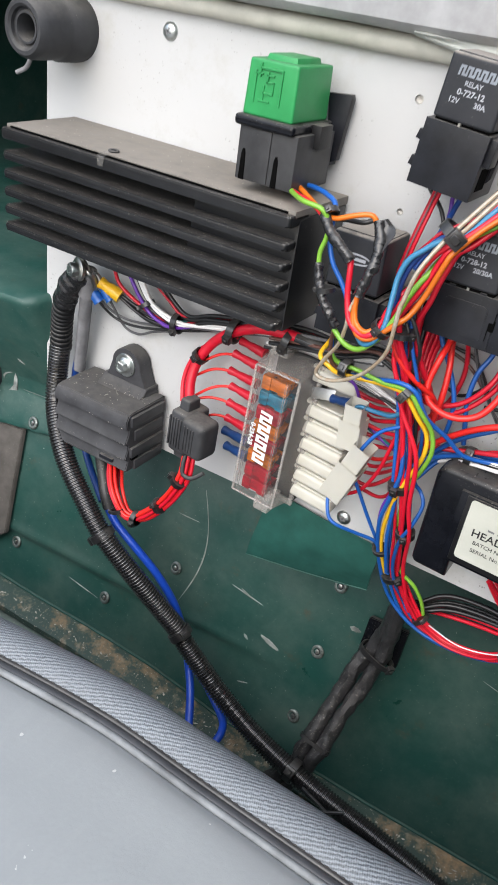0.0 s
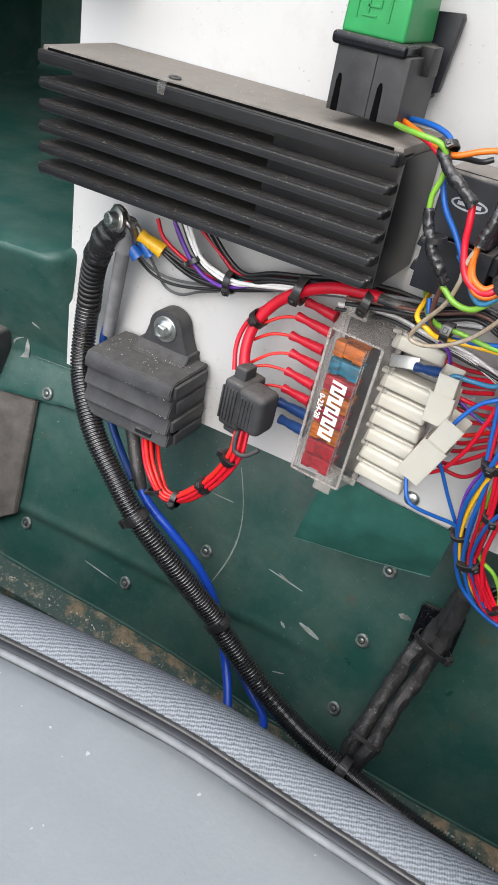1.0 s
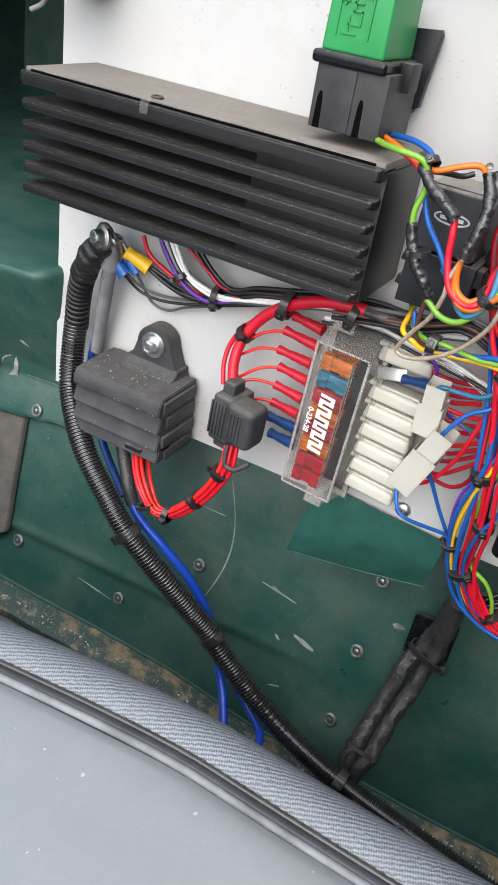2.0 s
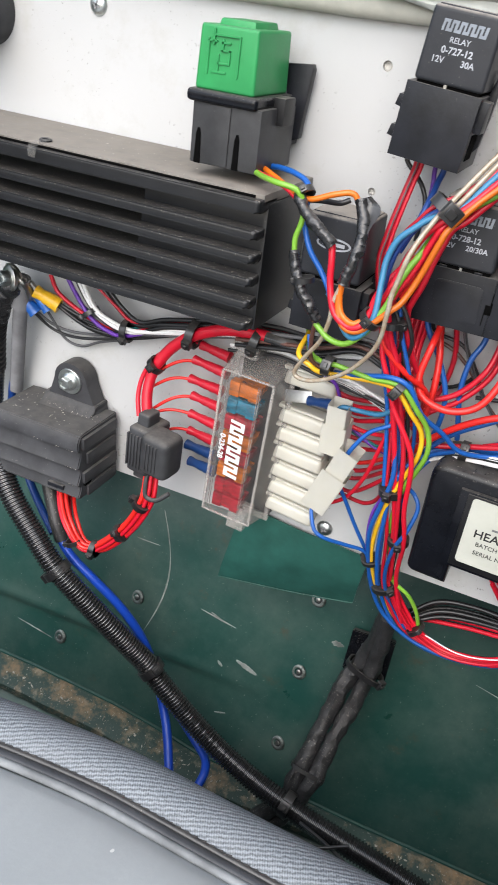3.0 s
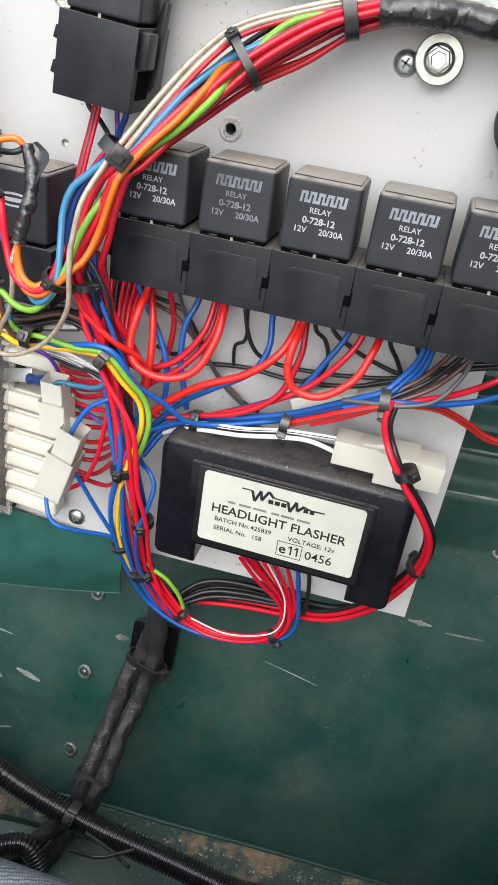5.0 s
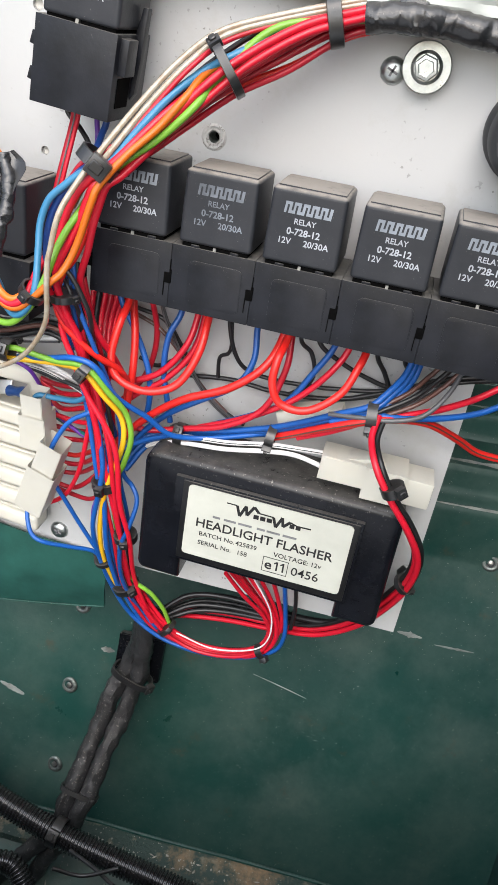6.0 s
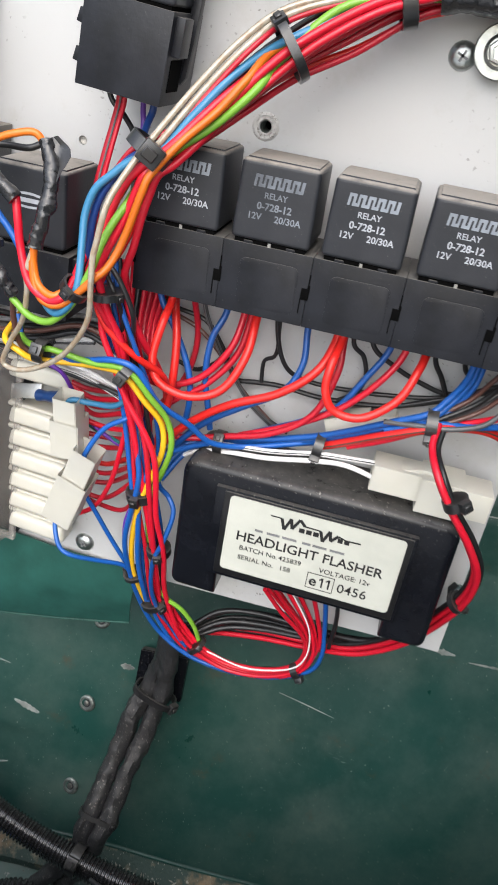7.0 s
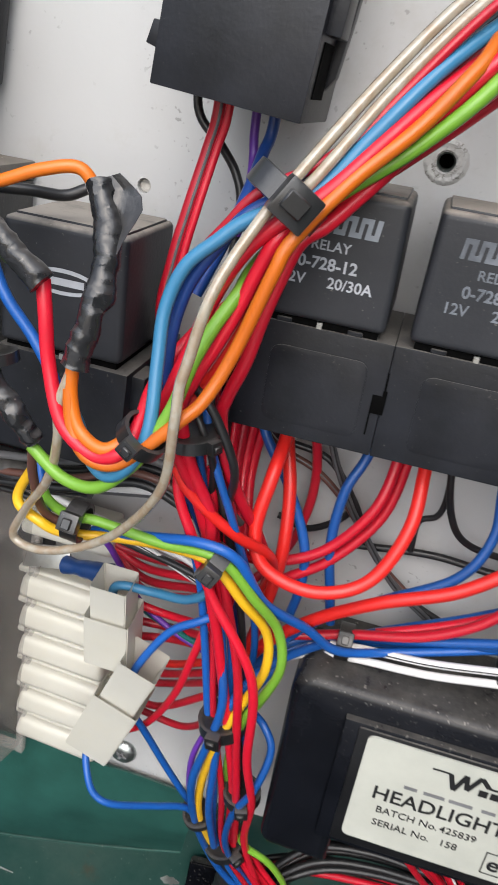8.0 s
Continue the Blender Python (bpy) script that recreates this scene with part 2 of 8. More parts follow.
BEAD = plastic("worn_pale_grey_bead", (0.19, 0.20, 0.205), 0.5, 0.0, grain=500, bump=0.4, vary=0.25)
PIPING = plastic("smooth_dark_grey_piping", (0.050, 0.052, 0.056), 0.36, 0.0, vary=0.15, gloss=0.5)
# near-black stand-in for the shade inside holes, slots and gaps
RECESS_SHADE = plastic("recess_shade_black", (0.002, 0.002, 0.002), 0.9, gloss=0.05)
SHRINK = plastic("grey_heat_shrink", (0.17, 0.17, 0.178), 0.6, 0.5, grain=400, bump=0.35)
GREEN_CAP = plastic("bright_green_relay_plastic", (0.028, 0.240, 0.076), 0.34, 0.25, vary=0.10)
# grey lighter than the black holder, for the light it reflects
HOLDER = plastic("sheen_grey_holder", (0.034, 0.0345, 0.0365), 0.42, 0.4, vary=0.25)
CHALK = plastic("chalky_scrape", (0.25, 0.27, 0.255), 0.8, vary=0.5, grain=300)
GREEN_TAPE = plastic("matt_green_tape", (0.020, 0.078, 0.064), 0.36, 0.2, vary=0.2, grain=300)
CREAM = plastic("grimy_cream_rubber_seal", (0.46, 0.45, 0.395), 0.55, 0.1, vary=0.12)
FILM = plastic("milky_plastic_film", (0.44, 0.455, 0.425), 0.5, 0.0, vary=0.14, grain=160, bump=0.2)
GREY_METAL = plastic("grey_painted_metal_lip", (0.36, 0.36, 0.365), 0.35, 0.1, vary=0.15, grain=200)
WORN = plastic("rubbed_dirty_paint", (0.40, 0.385, 0.355), 0.75, 0.0, vary=0.45, grain=500, bump=0.9)
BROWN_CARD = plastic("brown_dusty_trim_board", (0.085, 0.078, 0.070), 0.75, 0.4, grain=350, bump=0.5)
RUBBED = rubbed_paint()
ZINC = metal("zinc_plated_steel", (0.54, 0.57, 0.56), 0.30, 0.4)
TINNED = metal("tinned_terminal", (0.46, 0.45, 0.42), 0.30)
DULL = metal("dull_painted_aluminium", (0.30, 0.33, 0.31), 0.5, 0.9)
PRINT = plastic("pale_grey_print", (0.38, 0.395, 0.43), 0.5, 0.0, vary=0.2)
MARK = plastic("silver_blue_print", (0.25, 0.275, 0.31), 0.45, 0.0, vary=0.25)
FAINT = plastic("worn_grey_print", (0.16, 0.175, 0.20), 0.5, 0.0, vary=0.5)
INK = plastic("black_ink", (0.015, 0.015, 0.016), 0.55)
LABEL = plastic("off_white_label", (0.47, 0.475, 0.42), 0.45, 0.0, vary=0.06)
CLEAR, RIM, NYLON = clear("clear_polycarbonate", 0.055, (0.55, 0.53, 0.50)), clear("clear_polycarbonate_edge", 0.40, (0.46, 0.43, 0.40)), nylon()
CLEAR_TAPE = clear("dull_clear_tape", 0.10, (0.30, 0.29, 0.27))
WALL_CLEAR = clear("shaded_polycarbonate_wall", 0.38, (0.36, 0.335, 0.31))
RED, SCARLET, CRIMSON = pvc("red_pvc", (0.58, 0.008, 0.026)), pvc("scarlet_pvc", (0.68, 0.018, 0.014)), pvc("dark_red_pvc", (0.42, 0.008, 0.022))
BLUE, SKY, NAVY, ROYAL = pvc("blue_pvc", (0.009, 0.088, 0.35)), pvc("light_blue_pvc", (0.035, 0.170, 0.31)), pvc("navy_pvc", (0.010, 0.050, 0.23)), pvc("royal_blue_cable", (0.007, 0.052, 0.38))
ORANGE, YELLOW, LIME = pvc("orange_pvc", (0.60, 0.135, 0.008)), pvc("yellow_pvc", (0.72, 0.41, 0.015)), pvc("light_green_pvc", (0.19, 0.42, 0.040))
WHITE, NOIR, VIOLET = pvc("white_pvc", (0.70, 0.69, 0.68)), pvc("black_pvc", (0.014, 0.014, 0.015)), pvc("violet_pvc", (0.13, 0.035, 0.34))
BROWN, GREY, BEIGE, TEAL = pvc("brown_pvc", (0.10, 0.045, 0.035)), pvc("grey_pvc", (0.09, 0.09, 0.095)), clear_sleeve(), pvc("teal_pvc", (0.01, 0.13, 0.12))
DARK_BLUE = pvc("dark_blue_nylon", (0.009, 0.042, 0.155))
FUSE_RED, FUSE_AMBER, FUSE_BLUE = fuse_colour("red_fuse", (0.42, 0.004, 0.020)), fuse_colour("amber_fuse", (0.62, 0.145, 0.004)), fuse_colour("blue_fuse", (0.005, 0.17, 0.28))


# ---- builders ----
def thing(name, at, label, category, group="", kind=""):
    ob = new(name)
    ob.location = at
    ob.empty_display_size = 0.01
    return tagged(ob, label, category, group, kind)


def root_place(ob):
    v = Vector((0, 0, 0))
    while ob is not None:
        v += ob.location
        ob = ob.parent
    return v


def finish(name, bm, material, smooth=True):
    me = bpy.data.meshes.new(name)
    bmesh.ops.recalc_face_normals(bm, faces=bm.faces)
    bm.to_mesh(me)
    bm.free()
    me.materials.append(material)
    if smooth:
        me.shade_smooth()
        me.set_sharp_from_angle(angle=radians(38))
    return me


def part(name, bm, material, parent, label="", smooth=True):
    """One mesh under a thing or a part; the bmesh is in world places."""
    bmesh.ops.translate(bm, verts=bm.verts, vec=-root_place(parent))
    ob = new(name, finish(name, bm, material, smooth))
    ob.parent = parent
    return tagged(ob, label)


def single(name, bm, material, label, category, group="", kind="", smooth=True):
    """A thing of one mesh, with its origin at the foot."""
    lo = Vector([min(v.co[i] for v in bm.verts) for i in range(3)])
    hi = Vector([max(v.co[i] for v in bm.verts) for i in range(3)])
    at = Vector(((lo.x + hi.x) / 2, (lo.y + hi.y) / 2, lo.z))
    bmesh.ops.translate(bm, verts=bm.verts, vec=-at)
    ob = new(name, finish(name, bm, material, smooth))
    ob.location = at
    return tagged(ob, label, category, group, kind)


def block(x0, x1, y0, y1, z0, z1, bevel=0.0, segments=2, taper=0.0, bm=None):
    """A box, bevelled; taper narrows its top."""
    fresh = bmesh.new()
    verts = [fresh.verts.new(((x0 if i % 2 == 0 else x1), (y0 if (i // 2) % 2 == 0 else y1), (z0 if i < 4 else z1))) for i in range(8)]
    for f in ((0, 1, 3, 2), (4, 6, 7, 5), (0, 4, 5, 1), (2, 3, 7, 6), (0, 2, 6, 4), (1, 5, 7, 3)):
        fresh.faces.new([verts[i] for i in f])
    if taper:
        cx, cy = (x0 + x1) / 2, (y0 + y1) / 2
        for v in verts[4:]:
            v.co.x = cx + (v.co.x - cx) * (1 - taper)
            v.co.y = cy + (v.co.y - cy) * (1 - taper)
    bmesh.ops.recalc_face_normals(fresh, faces=fresh.faces)
    if bevel:
        bmesh.ops.bevel(fresh, geom=list(fresh.edges), offset=bevel, segments=segments, affect="EDGES", profile=0.6)
    return fresh if bm is None else merge(bm, fresh)


def merge(bm, other):
    me = bpy.data.meshes.new("joined")
    other.to_mesh(me)
    other.free()
    bm.from_mesh(me)
    bpy.data.meshes.remove(me)
    return bm


def turned(bm, m):
    bmesh.ops.transform(bm, matrix=m, verts=bm.verts)
    return bm


def prism(outline, y0, y1, bevel=0.0):
    """An outline in x and z, drawn out from y0 to y1."""
    bm = bmesh.new()
    front = [bm.verts.new((x, y0, z)) for x, z in outline]
    back = [bm.verts.new((x, y1, z)) for x, z in outline]
    bm.faces.new(front)
    bm.faces.new(back[::-1])
    n = len(outline)
    for i in range(n):
        bm.faces.new((front[i], front[(i + 1) % n], back[(i + 1) % n], back[i]))
    bmesh.ops.recalc_face_normals(bm, faces=bm.faces)
    if bevel:
        bmesh.ops.bevel(bm, geom=list(bm.edges), offset=bevel, segments=2, affect="EDGES", profile=0.6)
    return bm


def lathe(profile, at, axis, sides=28, bm=None, caps=True):
    """Rings of (radius, distance along the axis)."""
    bm = bm or bmesh.new()
    a = Vector(axis).normalized()
    u = a.orthogonal().normalized()
    w = a.cross(u)
    rings = []
    for r, d in profile:
        c = Vector(at) + a * d
        if r < 1e-6:
            rings.append([bm.verts.new(c)])
        else:
            rings.append([bm.verts.new(c + (u * math.cos(2 * math.pi * k / sides) + w * math.sin(2 * math.pi * k / sides)) * r) for k in range(sides)])
    for p, q in zip(rings, rings[1:]):
        for k in range(sides):
            f = [p[k % len(p)], p[(k + 1) % len(p)], q[(k + 1) % len(q)], q[k % len(q)]]
            f = list(dict.fromkeys(f))
            if len(f) > 2:
                bm.faces.new(f)
    for ring in (rings[0], rings[-1]):
        if caps and len(ring) > 2:
            bm.faces.new(ring)
    return bm


def spline(points, steps=8):
    """A smooth line through the points."""
    p = [Vector(q) for q in points]
    p = [p[0] * 2 - p[1], *p, p[-1] * 2 - p[-2]]
    out = []
    for i in range(1, len(p) - 2):
        for s in range(steps):
            t = s / steps
            out.append(0.5 * (2 * p[i] + (p[i + 1] - p[i - 1]) * t + (2 * p[i - 1] - 5 * p[i] + 4 * p[i + 1] - p[i + 2]) * t**2 + (3 * p[i] - p[i - 1] - 3 * p[i + 1] + p[i + 2]) * t**3))
    return out + [p[-2]]


def tube(line, radius, sides=10, bm=None):
    """A round tube along a line; radius may be a function of 0 to 1."""
    bm = bm or bmesh.new()
    n = len(line)
    up = None
    rings = []
    for i, c in enumerate(line):
        d = (line[min(i + 1, n - 1)] - line[max(i - 1, 0)]).normalized()
        up = d.orthogonal().normalized() if up is None else (up - d * up.dot(d)).normalized()
        w = d.cross(up)
        r = radius(i / (n - 1)) if callable(radius) else radius
        rings.append([bm.verts.new(c + (up * math.cos(2 * math.pi * k / sides) + w * math.sin(2 * math.pi * k / sides)) * r) for k in range(sides)])
    for p, q in zip(rings, rings[1:]):
        for k in range(sides):
            bm.faces.new((p[k], p[(k + 1) % sides], q[(k + 1) % sides], q[k]))
    bm.faces.new(rings[0][::-1])
    bm.faces.new(rings[-1])
    return bm


def wire(parent, material, mm, points, label="", name="wire", tracer=None):
    """An insulated wire of that thickness in millimetres, with a tracer stripe if one is given."""
    line = spline(points)
    ob = part(name, tube(line, mm / 2000), material, parent, label)
    if tracer:
        side = []
        for i, c in enumerate(line):
            d = (line[min(i + 1, len(line) - 1)] - line[max(i - 1, 0)]).normalized()
            v = Vector((0.35, -1.0, 0.25))
            side.append(c + (v - d * v.dot(d)).normalized() * mm / 2000 * 0.86)
        part("tracer", tube(side, mm / 2000 * 0.24, 8), tracer, ob, "thin tracer stripe")
    return ob


def ribs(parent, material, mm, points, pitch=0.0026, depth=0.12, label="", name="conduit"):
    """Corrugated tube with rounded ribs."""
    line = spline(points, 24)
    far = [0.0]
    for a, b in zip(line, line[1:]):
        far.append(far[-1] + (b - a).length)
    count = int(far[-1] / pitch) * 6
    even, j = [], 0
    for i in range(count + 1):
        s = far[-1] * i / count
        while j < len(far) - 2 and far[j + 1] < s:
            j += 1
        even.append(line[j].lerp(line[j + 1], (s - far[j]) / max(1e-9, far[j + 1] - far[j])))
    wave = (1 - 0.25 * depth, 1.0, 1.0, 1 - 0.25 * depth, 1 - depth, 1 - depth)
    return part(name, tube(even, lambda f: mm / 2000 * wave[round(f * count) % 6], 20), material, parent, label)


def tie(parent, at, along, mm, head=(0, -1, 0.3), size=1.0, name="cable_tie"):
    """A cable tie round a bundle: band, head and cut tail."""
    a = Vector(along).normalized()
    r = mm / 2000
    wide = 0.0013 * size
    bm = lathe([(r, -wide), (r + 0.0008, -wide), (r + 0.0008, wide), (r, wide), (r, -wide)], at, a, 22)
    band = part(name, bm, TIE, parent)
    h = Vector(head)
    h = (h - a * h.dot(a)).normalized()
    s = a.cross(h)
    m = Matrix((( s.x, a.x, h.x, 0), (s.y, a.y, h.y, 0), (s.z, a.z, h.z, 0), (0, 0, 0, 1)))
    m = Matrix.Translation(Vector(at) + h * (r + 0.0010)) @ m
    k = 0.00060 * size
    hb = block(-2.3 * k, 2.3 * k, -2.4 * k, 2.4 * k, -1.6 * k, 1.9 * k, 0.0004)
    block(-1.0 * k, 1.6 * k, -1.1 * k, 1.1 * k, 1.7 * k, 2.7 * k, 0.0002, 1, bm=hb)
    part("tie_head", turned(hb, m), TIE, band)
    return band


def strap(parent, at, along, across, wide, deep, mm, head_at, name="cable_tie"):
    """A broad tie round a flattened bundle; head_at turns round the loop from 0 to 1."""
    a = Vector(along).normalized()
    u = Vector(across)
    u = (u - a * u.dot(a)).normalized()
    v = a.cross(u)
    if v.y > 0:
        v = -v
    bm = bmesh.new()
    rings = []
    for k in range(28):
        t = 2 * math.pi * k / 28
        c, s = math.cos(t), math.sin(t)
        c, s = math.copysign(abs(c) ** 0.7, c), math.copysign(abs(s) ** 0.7, s)
        ring = []
        for out, side in ((0, -1), (0.0009, -0.9), (0.0009, 0.9), (0, 1)):
            ring.append(bm.verts.new(Vector(at) + u * c * (wide / 2000 + out) + v * s * (deep / 2000 + out) + a * side * mm / 2000))
        rings.append(ring)
    for p, q in zip(rings, rings[1:] + rings[:1]):
        for k in range(4):
            bm.faces.new((p[k], p[(k + 1) % 4], q[(k + 1) % 4], q[k]))
    band = part(name, bm, TIE, parent)
    t = 2 * math.pi * head_at
    h = (u * math.cos(t) * deep + v * math.sin(t) * wide).normalized()
    w = a.cross(h)
    m = Matrix(((w.x, a.x, h.x, 0), (w.y, a.y, h.y, 0), (w.z, a.z, h.z, 0), (0, 0, 0, 1)))
    m = Matrix.Translation(Vector(at) + u * math.cos(t) * (wide / 2000 + 0.001) + v * math.sin(t) * (deep / 2000 + 0.001)) @ m
    k = mm / 1000
    hb = block(-0.75 * k, 0.75 * k, -0.72 * k, 0.72 * k, -0.35 * k, 0.55 * k, 0.0005)
    block(-0.35 * k, 0.55 * k, -0.36 * k, 0.36 * k, 0.5 * k, 0.8 * k, 0.0003, 1, bm=hb)
    part("tie_head", turned(hb, m), TIE, band)
    return band


def flat_text(words, size, x, z, y, bold=0.0, align="CENTER", bm=None, shear=0.0, spacing=1.0):
    """Words in the built-in font, standing in the plane y and read from the front."""
    curve = bpy.data.curves.new("words", "FONT")
    curve.body, curve.size, curve.align_x, curve.offset, curve.extrude = words, size, align, bold, 0.00004
    curve.shear, curve.space_character = shear, spacing
    curve.resolution_u = 3
    ob = bpy.data.objects.new("words", curve)
    me = bpy.data.meshes.new_from_object(ob)
    fresh = bmesh.new()
    fresh.from_mesh(me)
    bpy.data.objects.remove(ob)
    bpy.data.curves.remove(curve)
    bpy.data.meshes.remove(me)
    turned(fresh, Matrix(((1, 0, 0, x), (0, 0, -1, y), (0, 1, 0, z), (0, 0, 0, 1))))
    return fresh if bm is None else merge(bm, fresh)


def bars(spans, z0, z1, y, slant=0.0):
    """Plain bars on a face, from x0 to x1 each."""
    bm = bmesh.new()
    for x0, x1 in spans:
        merge(bm, prism([(x0, z0), (x1, z0), (x1 + slant, z1), (x0 + slant, z1)], y - 0.00008, y))
    return bm


def emblem(x, z, width, y):
    """The maker's mark, as one plain slanted meander strip."""
    h, lean = width * 0.235, 0.10
    strokes = (0.9, 1.0, 0.8, 1.1, 1.0, 0.8, 0.9, 1.1, 0.8, 1.0, 1.1)
    unit = width / (sum(strokes) + 0.72 * (len(strokes) - 1))
    levels = (0.0, 0.26 * h, 0.74 * h, h)
    edges, at = [], 0.0
    for w in strokes:
        edges += [at, at + w * unit]
        at += (w + 0.72) * unit
    bm = bmesh.new()
    grid = [[bm.verts.new((x + e + lean * v, y - 0.00008, z + v)) for v in levels] for e in edges]
    for i in range(len(edges) - 1):
        rows = (0, 1, 2) if i % 2 == 0 else ((2,) if (i // 2) % 2 == 0 else (0,))
        for j in rows:
            bm.faces.new((grid[i][j], grid[i + 1][j], grid[i + 1][j + 1], grid[i][j + 1]))
    got = bmesh.ops.extrude_face_region(bm, geom=list(bm.faces))
    bmesh.ops.translate(bm, verts=[v for v in got["geom"] if isinstance(v, bmesh.types.BMVert)], vec=(0, 0.00008, 0))
    bmesh.ops.delete(bm, geom=[v for v in bm.verts if not v.link_faces], context="VERTS")
    return bm


# ---- structure: the white board ----
def board_sheet():
    bm = bmesh.new()
    loops = [[(-0.3305, 0.128), (0.0865, 0.141), (0.0885, 0.397), (-0.3275, 0.3945)]]
    for x, z, r in ((-0.0974, 0.3758, 0.0021), (-0.0942, 0.3265, 0.0017), (-0.0275, 0.3430, 0.0021)):
        loops.append([(x + r * math.cos(k * math.pi / 8), z + r * math.sin(k * math.pi / 8)) for k in range(16)])
    for pts in loops:
        vs = [bm.verts.new((x, 0, z)) for x, z in pts]
        for a, b in zip(vs, vs[1:] + vs[:1]):
            bm.edges.new((a, b))
    bmesh.ops.triangle_fill(bm, edges=bm.edges, use_beauty=True, use_dissolve=False)
    got = bmesh.ops.extrude_face_region(bm, geom=list(bm.faces))
    bmesh.ops.translate(bm, verts=[v for v in got["geom"] if isinstance(v, bmesh.types.BMVert)], vec=(0, 0.014, 0))
    return bm


single("wall_board", board_sheet(), BOARD, "white painted flat mounting board with scuffs and drilled holes", "board", kind="structure", smooth=False)


def sheet_y(x, z):
    """Depth of the sloping green sheet under the board."""
    return 0.0292 + 0.365 * z + 0.14 * (x + 0.09)


def grid_sheet(x0, x1, nx, z0, z1, nz, depth, thick=0.0025):
    bm = bmesh.new()
    rows = []
    for j in range(nz + 1):
        z = z0 + (z1 - z0) * j / nz
        rows.append([bm.verts.new((x0 + (x1 - x0) * i / nx, depth(x0 + (x1 - x0) * i / nx, z), z)) for i in range(nx + 1)])
    for a, b in zip(rows, rows[1:]):
        for i in range(nx):
            bm.faces.new((a[i], a[i + 1], b[i + 1], b[i]))
    got = bmesh.ops.extrude_face_region(bm, geom=list(bm.faces))
    bmesh.ops.translate(bm, verts=[v for v in got["geom"] if isinstance(v, bmesh.types.BMVert)], vec=(0, thick, 0))
    return bm


def ledge_height(x):
    knots = ((-0.8, -0.015), (-0.37, -0.0515), (-0.27, -0.0605), (-0.209, -0.0675), (-0.14, -0.0800), (-0.0555, -0.0835), (0.026, -0.0914), (0.10, -0.0965), (0.6, -0.13))
    for (a, p), (b, q) in zip(knots, knots[1:]):
        if x <= b:
            return p + (q - p) * max(0.0, x - a) / (b - a)
    return -0.13


def bump_at(x, z, cx, cz, rx, rz):
    return math.exp(-((x - cx) / rx) ** 2 - ((z - cz) / rz) ** 2)


def green_depth(x, z):
    y = sheet_y(x, min(z, 0.12))
    crease = -0.012 - 0.05 * (x + 0.27)
    if x < -0.1:
        fade = min(1.0, (-0.1 - x) / 0.08)
        y -= 0.0025 * fade * math.exp(-((z - crease) / 0.0045) ** 2)
        y += 0.0035 * fade / (1 + math.exp((z - crease) / 0.002))
    y -= 0.005 * bump_at(x, z, 0.12, -0.01, 0.05, 0.05) + 0.004 * bump_at(x, z, -0.225, 0.05, 0.022, 0.045)
    if z > 0.12:
        y += 0.02 * (z - 0.12)
    if x > 0.04:
        for edge, back in ((0.158, 0.010), (0.180, 0.024), (0.203, 0.030), (0.223, 0.26)):
            y += back / (1 + math.exp(-(z - edge) / 0.0011)) * min(1.0, (x - 0.04) / 0.02)
    if x < -0.30:
        # upper sheet lapped over the lower one, leaning out above its crease to darken it
        f = min(1.0, (-0.30 - x) / 0.015)
        y -= f * 0.011 / (1 + math.exp(-(z - 0.078 - 0.1 * (x + 0.36)) / 0.0007))
        y -= max(0.0, min(1.0, (-0.317 - x) / 0.012)) * 0.50 * max(0.0, min(z, 0.21) - 0.108)
    # left recess pushed far back so that it falls into shade
    if x < -0.24 and z > 0.1:
        y += 0.42 / (1 + math.exp(-(z - 0.216) / 0.002)) * min(1.0, (-0.24 - x) / 0.03)
    return y + 0.0014 * noise.noise(Vector((x * 14, z * 14, 3.0)))


bulkhead = single("wall_green", grid_sheet(-0.75, 0.55, 200, -0.20, 0.47, 320, green_depth), GREEN, "dark green painted metal bulkhead, scratched and dusty", "bulkhead", kind="structure")

# unseen plain walls, added to close the bay and keep light off its edges
single("wall_side", block(0.195, 0.207, -0.50, 0.25, -0.25, 0.58, 0.001), GREEN, "unseen dark green side wall, added to shade the lower right corner", "wall", kind="structure")
single("wall_far_side", block(-0.70, -0.69, -0.16, 0.56, -0.25, 0.50, 0.001), GREEN, "unseen dark green far wall, added to close off the left recess", "wall", kind="structure")
single("wall_scuttle", block(-0.70, 0.205, -0.004, 0.56, 0.4215, 0.4255, 0.001), GREEN, "unseen dark green roof, added to shade the recess behind the board", "wall", kind="structure")

# the flange at the sheet's foot and the floor in front of it
def ledge():
    n = 160
    rows = [[], [], [], [], []]
    for i in range(n + 1):
        x = -0.75 + 1.3 * i / n
        z = ledge_height(x)
        w = 0.0007 * noise.noise(Vector((x * 30, 0, 0))) + 0.0006 * noise.noise(Vector((x * 160, 4, 0)))
        y = sheet_y(x, z)
        for row, (dy, dz) in zip(rows, ((0.010, 0.001), (-0.004, 0.0015 + w), (-0.016 + w, -0.003 - w), (-0.0185 + w, -0.0045), (-0.0185 + w, -0.009))):
            row.append((x, y + dy, z + dz))
    bm = bmesh.new()
    made = [[bm.verts.new(p) for p in row] for row in rows]
    for a, b in zip(made, made[1:]):
        for i in range(n):
            bm.faces.new((a[i], a[i + 1], b[i + 1], b[i]))
    got = bmesh.ops.extrude_face_region(bm, geom=list(bm.faces))
    bmesh.ops.translate(bm, verts=[v for v in got["geom"] if isinstance(v, bmesh.types.BMVert)], vec=(0, 0.001, -0.003))
    return bm


flange = single("trim_ledge", ledge(), LEDGE, "rusty dirt-covered flange along the foot of the bulkhead", "ledge", kind="structure")
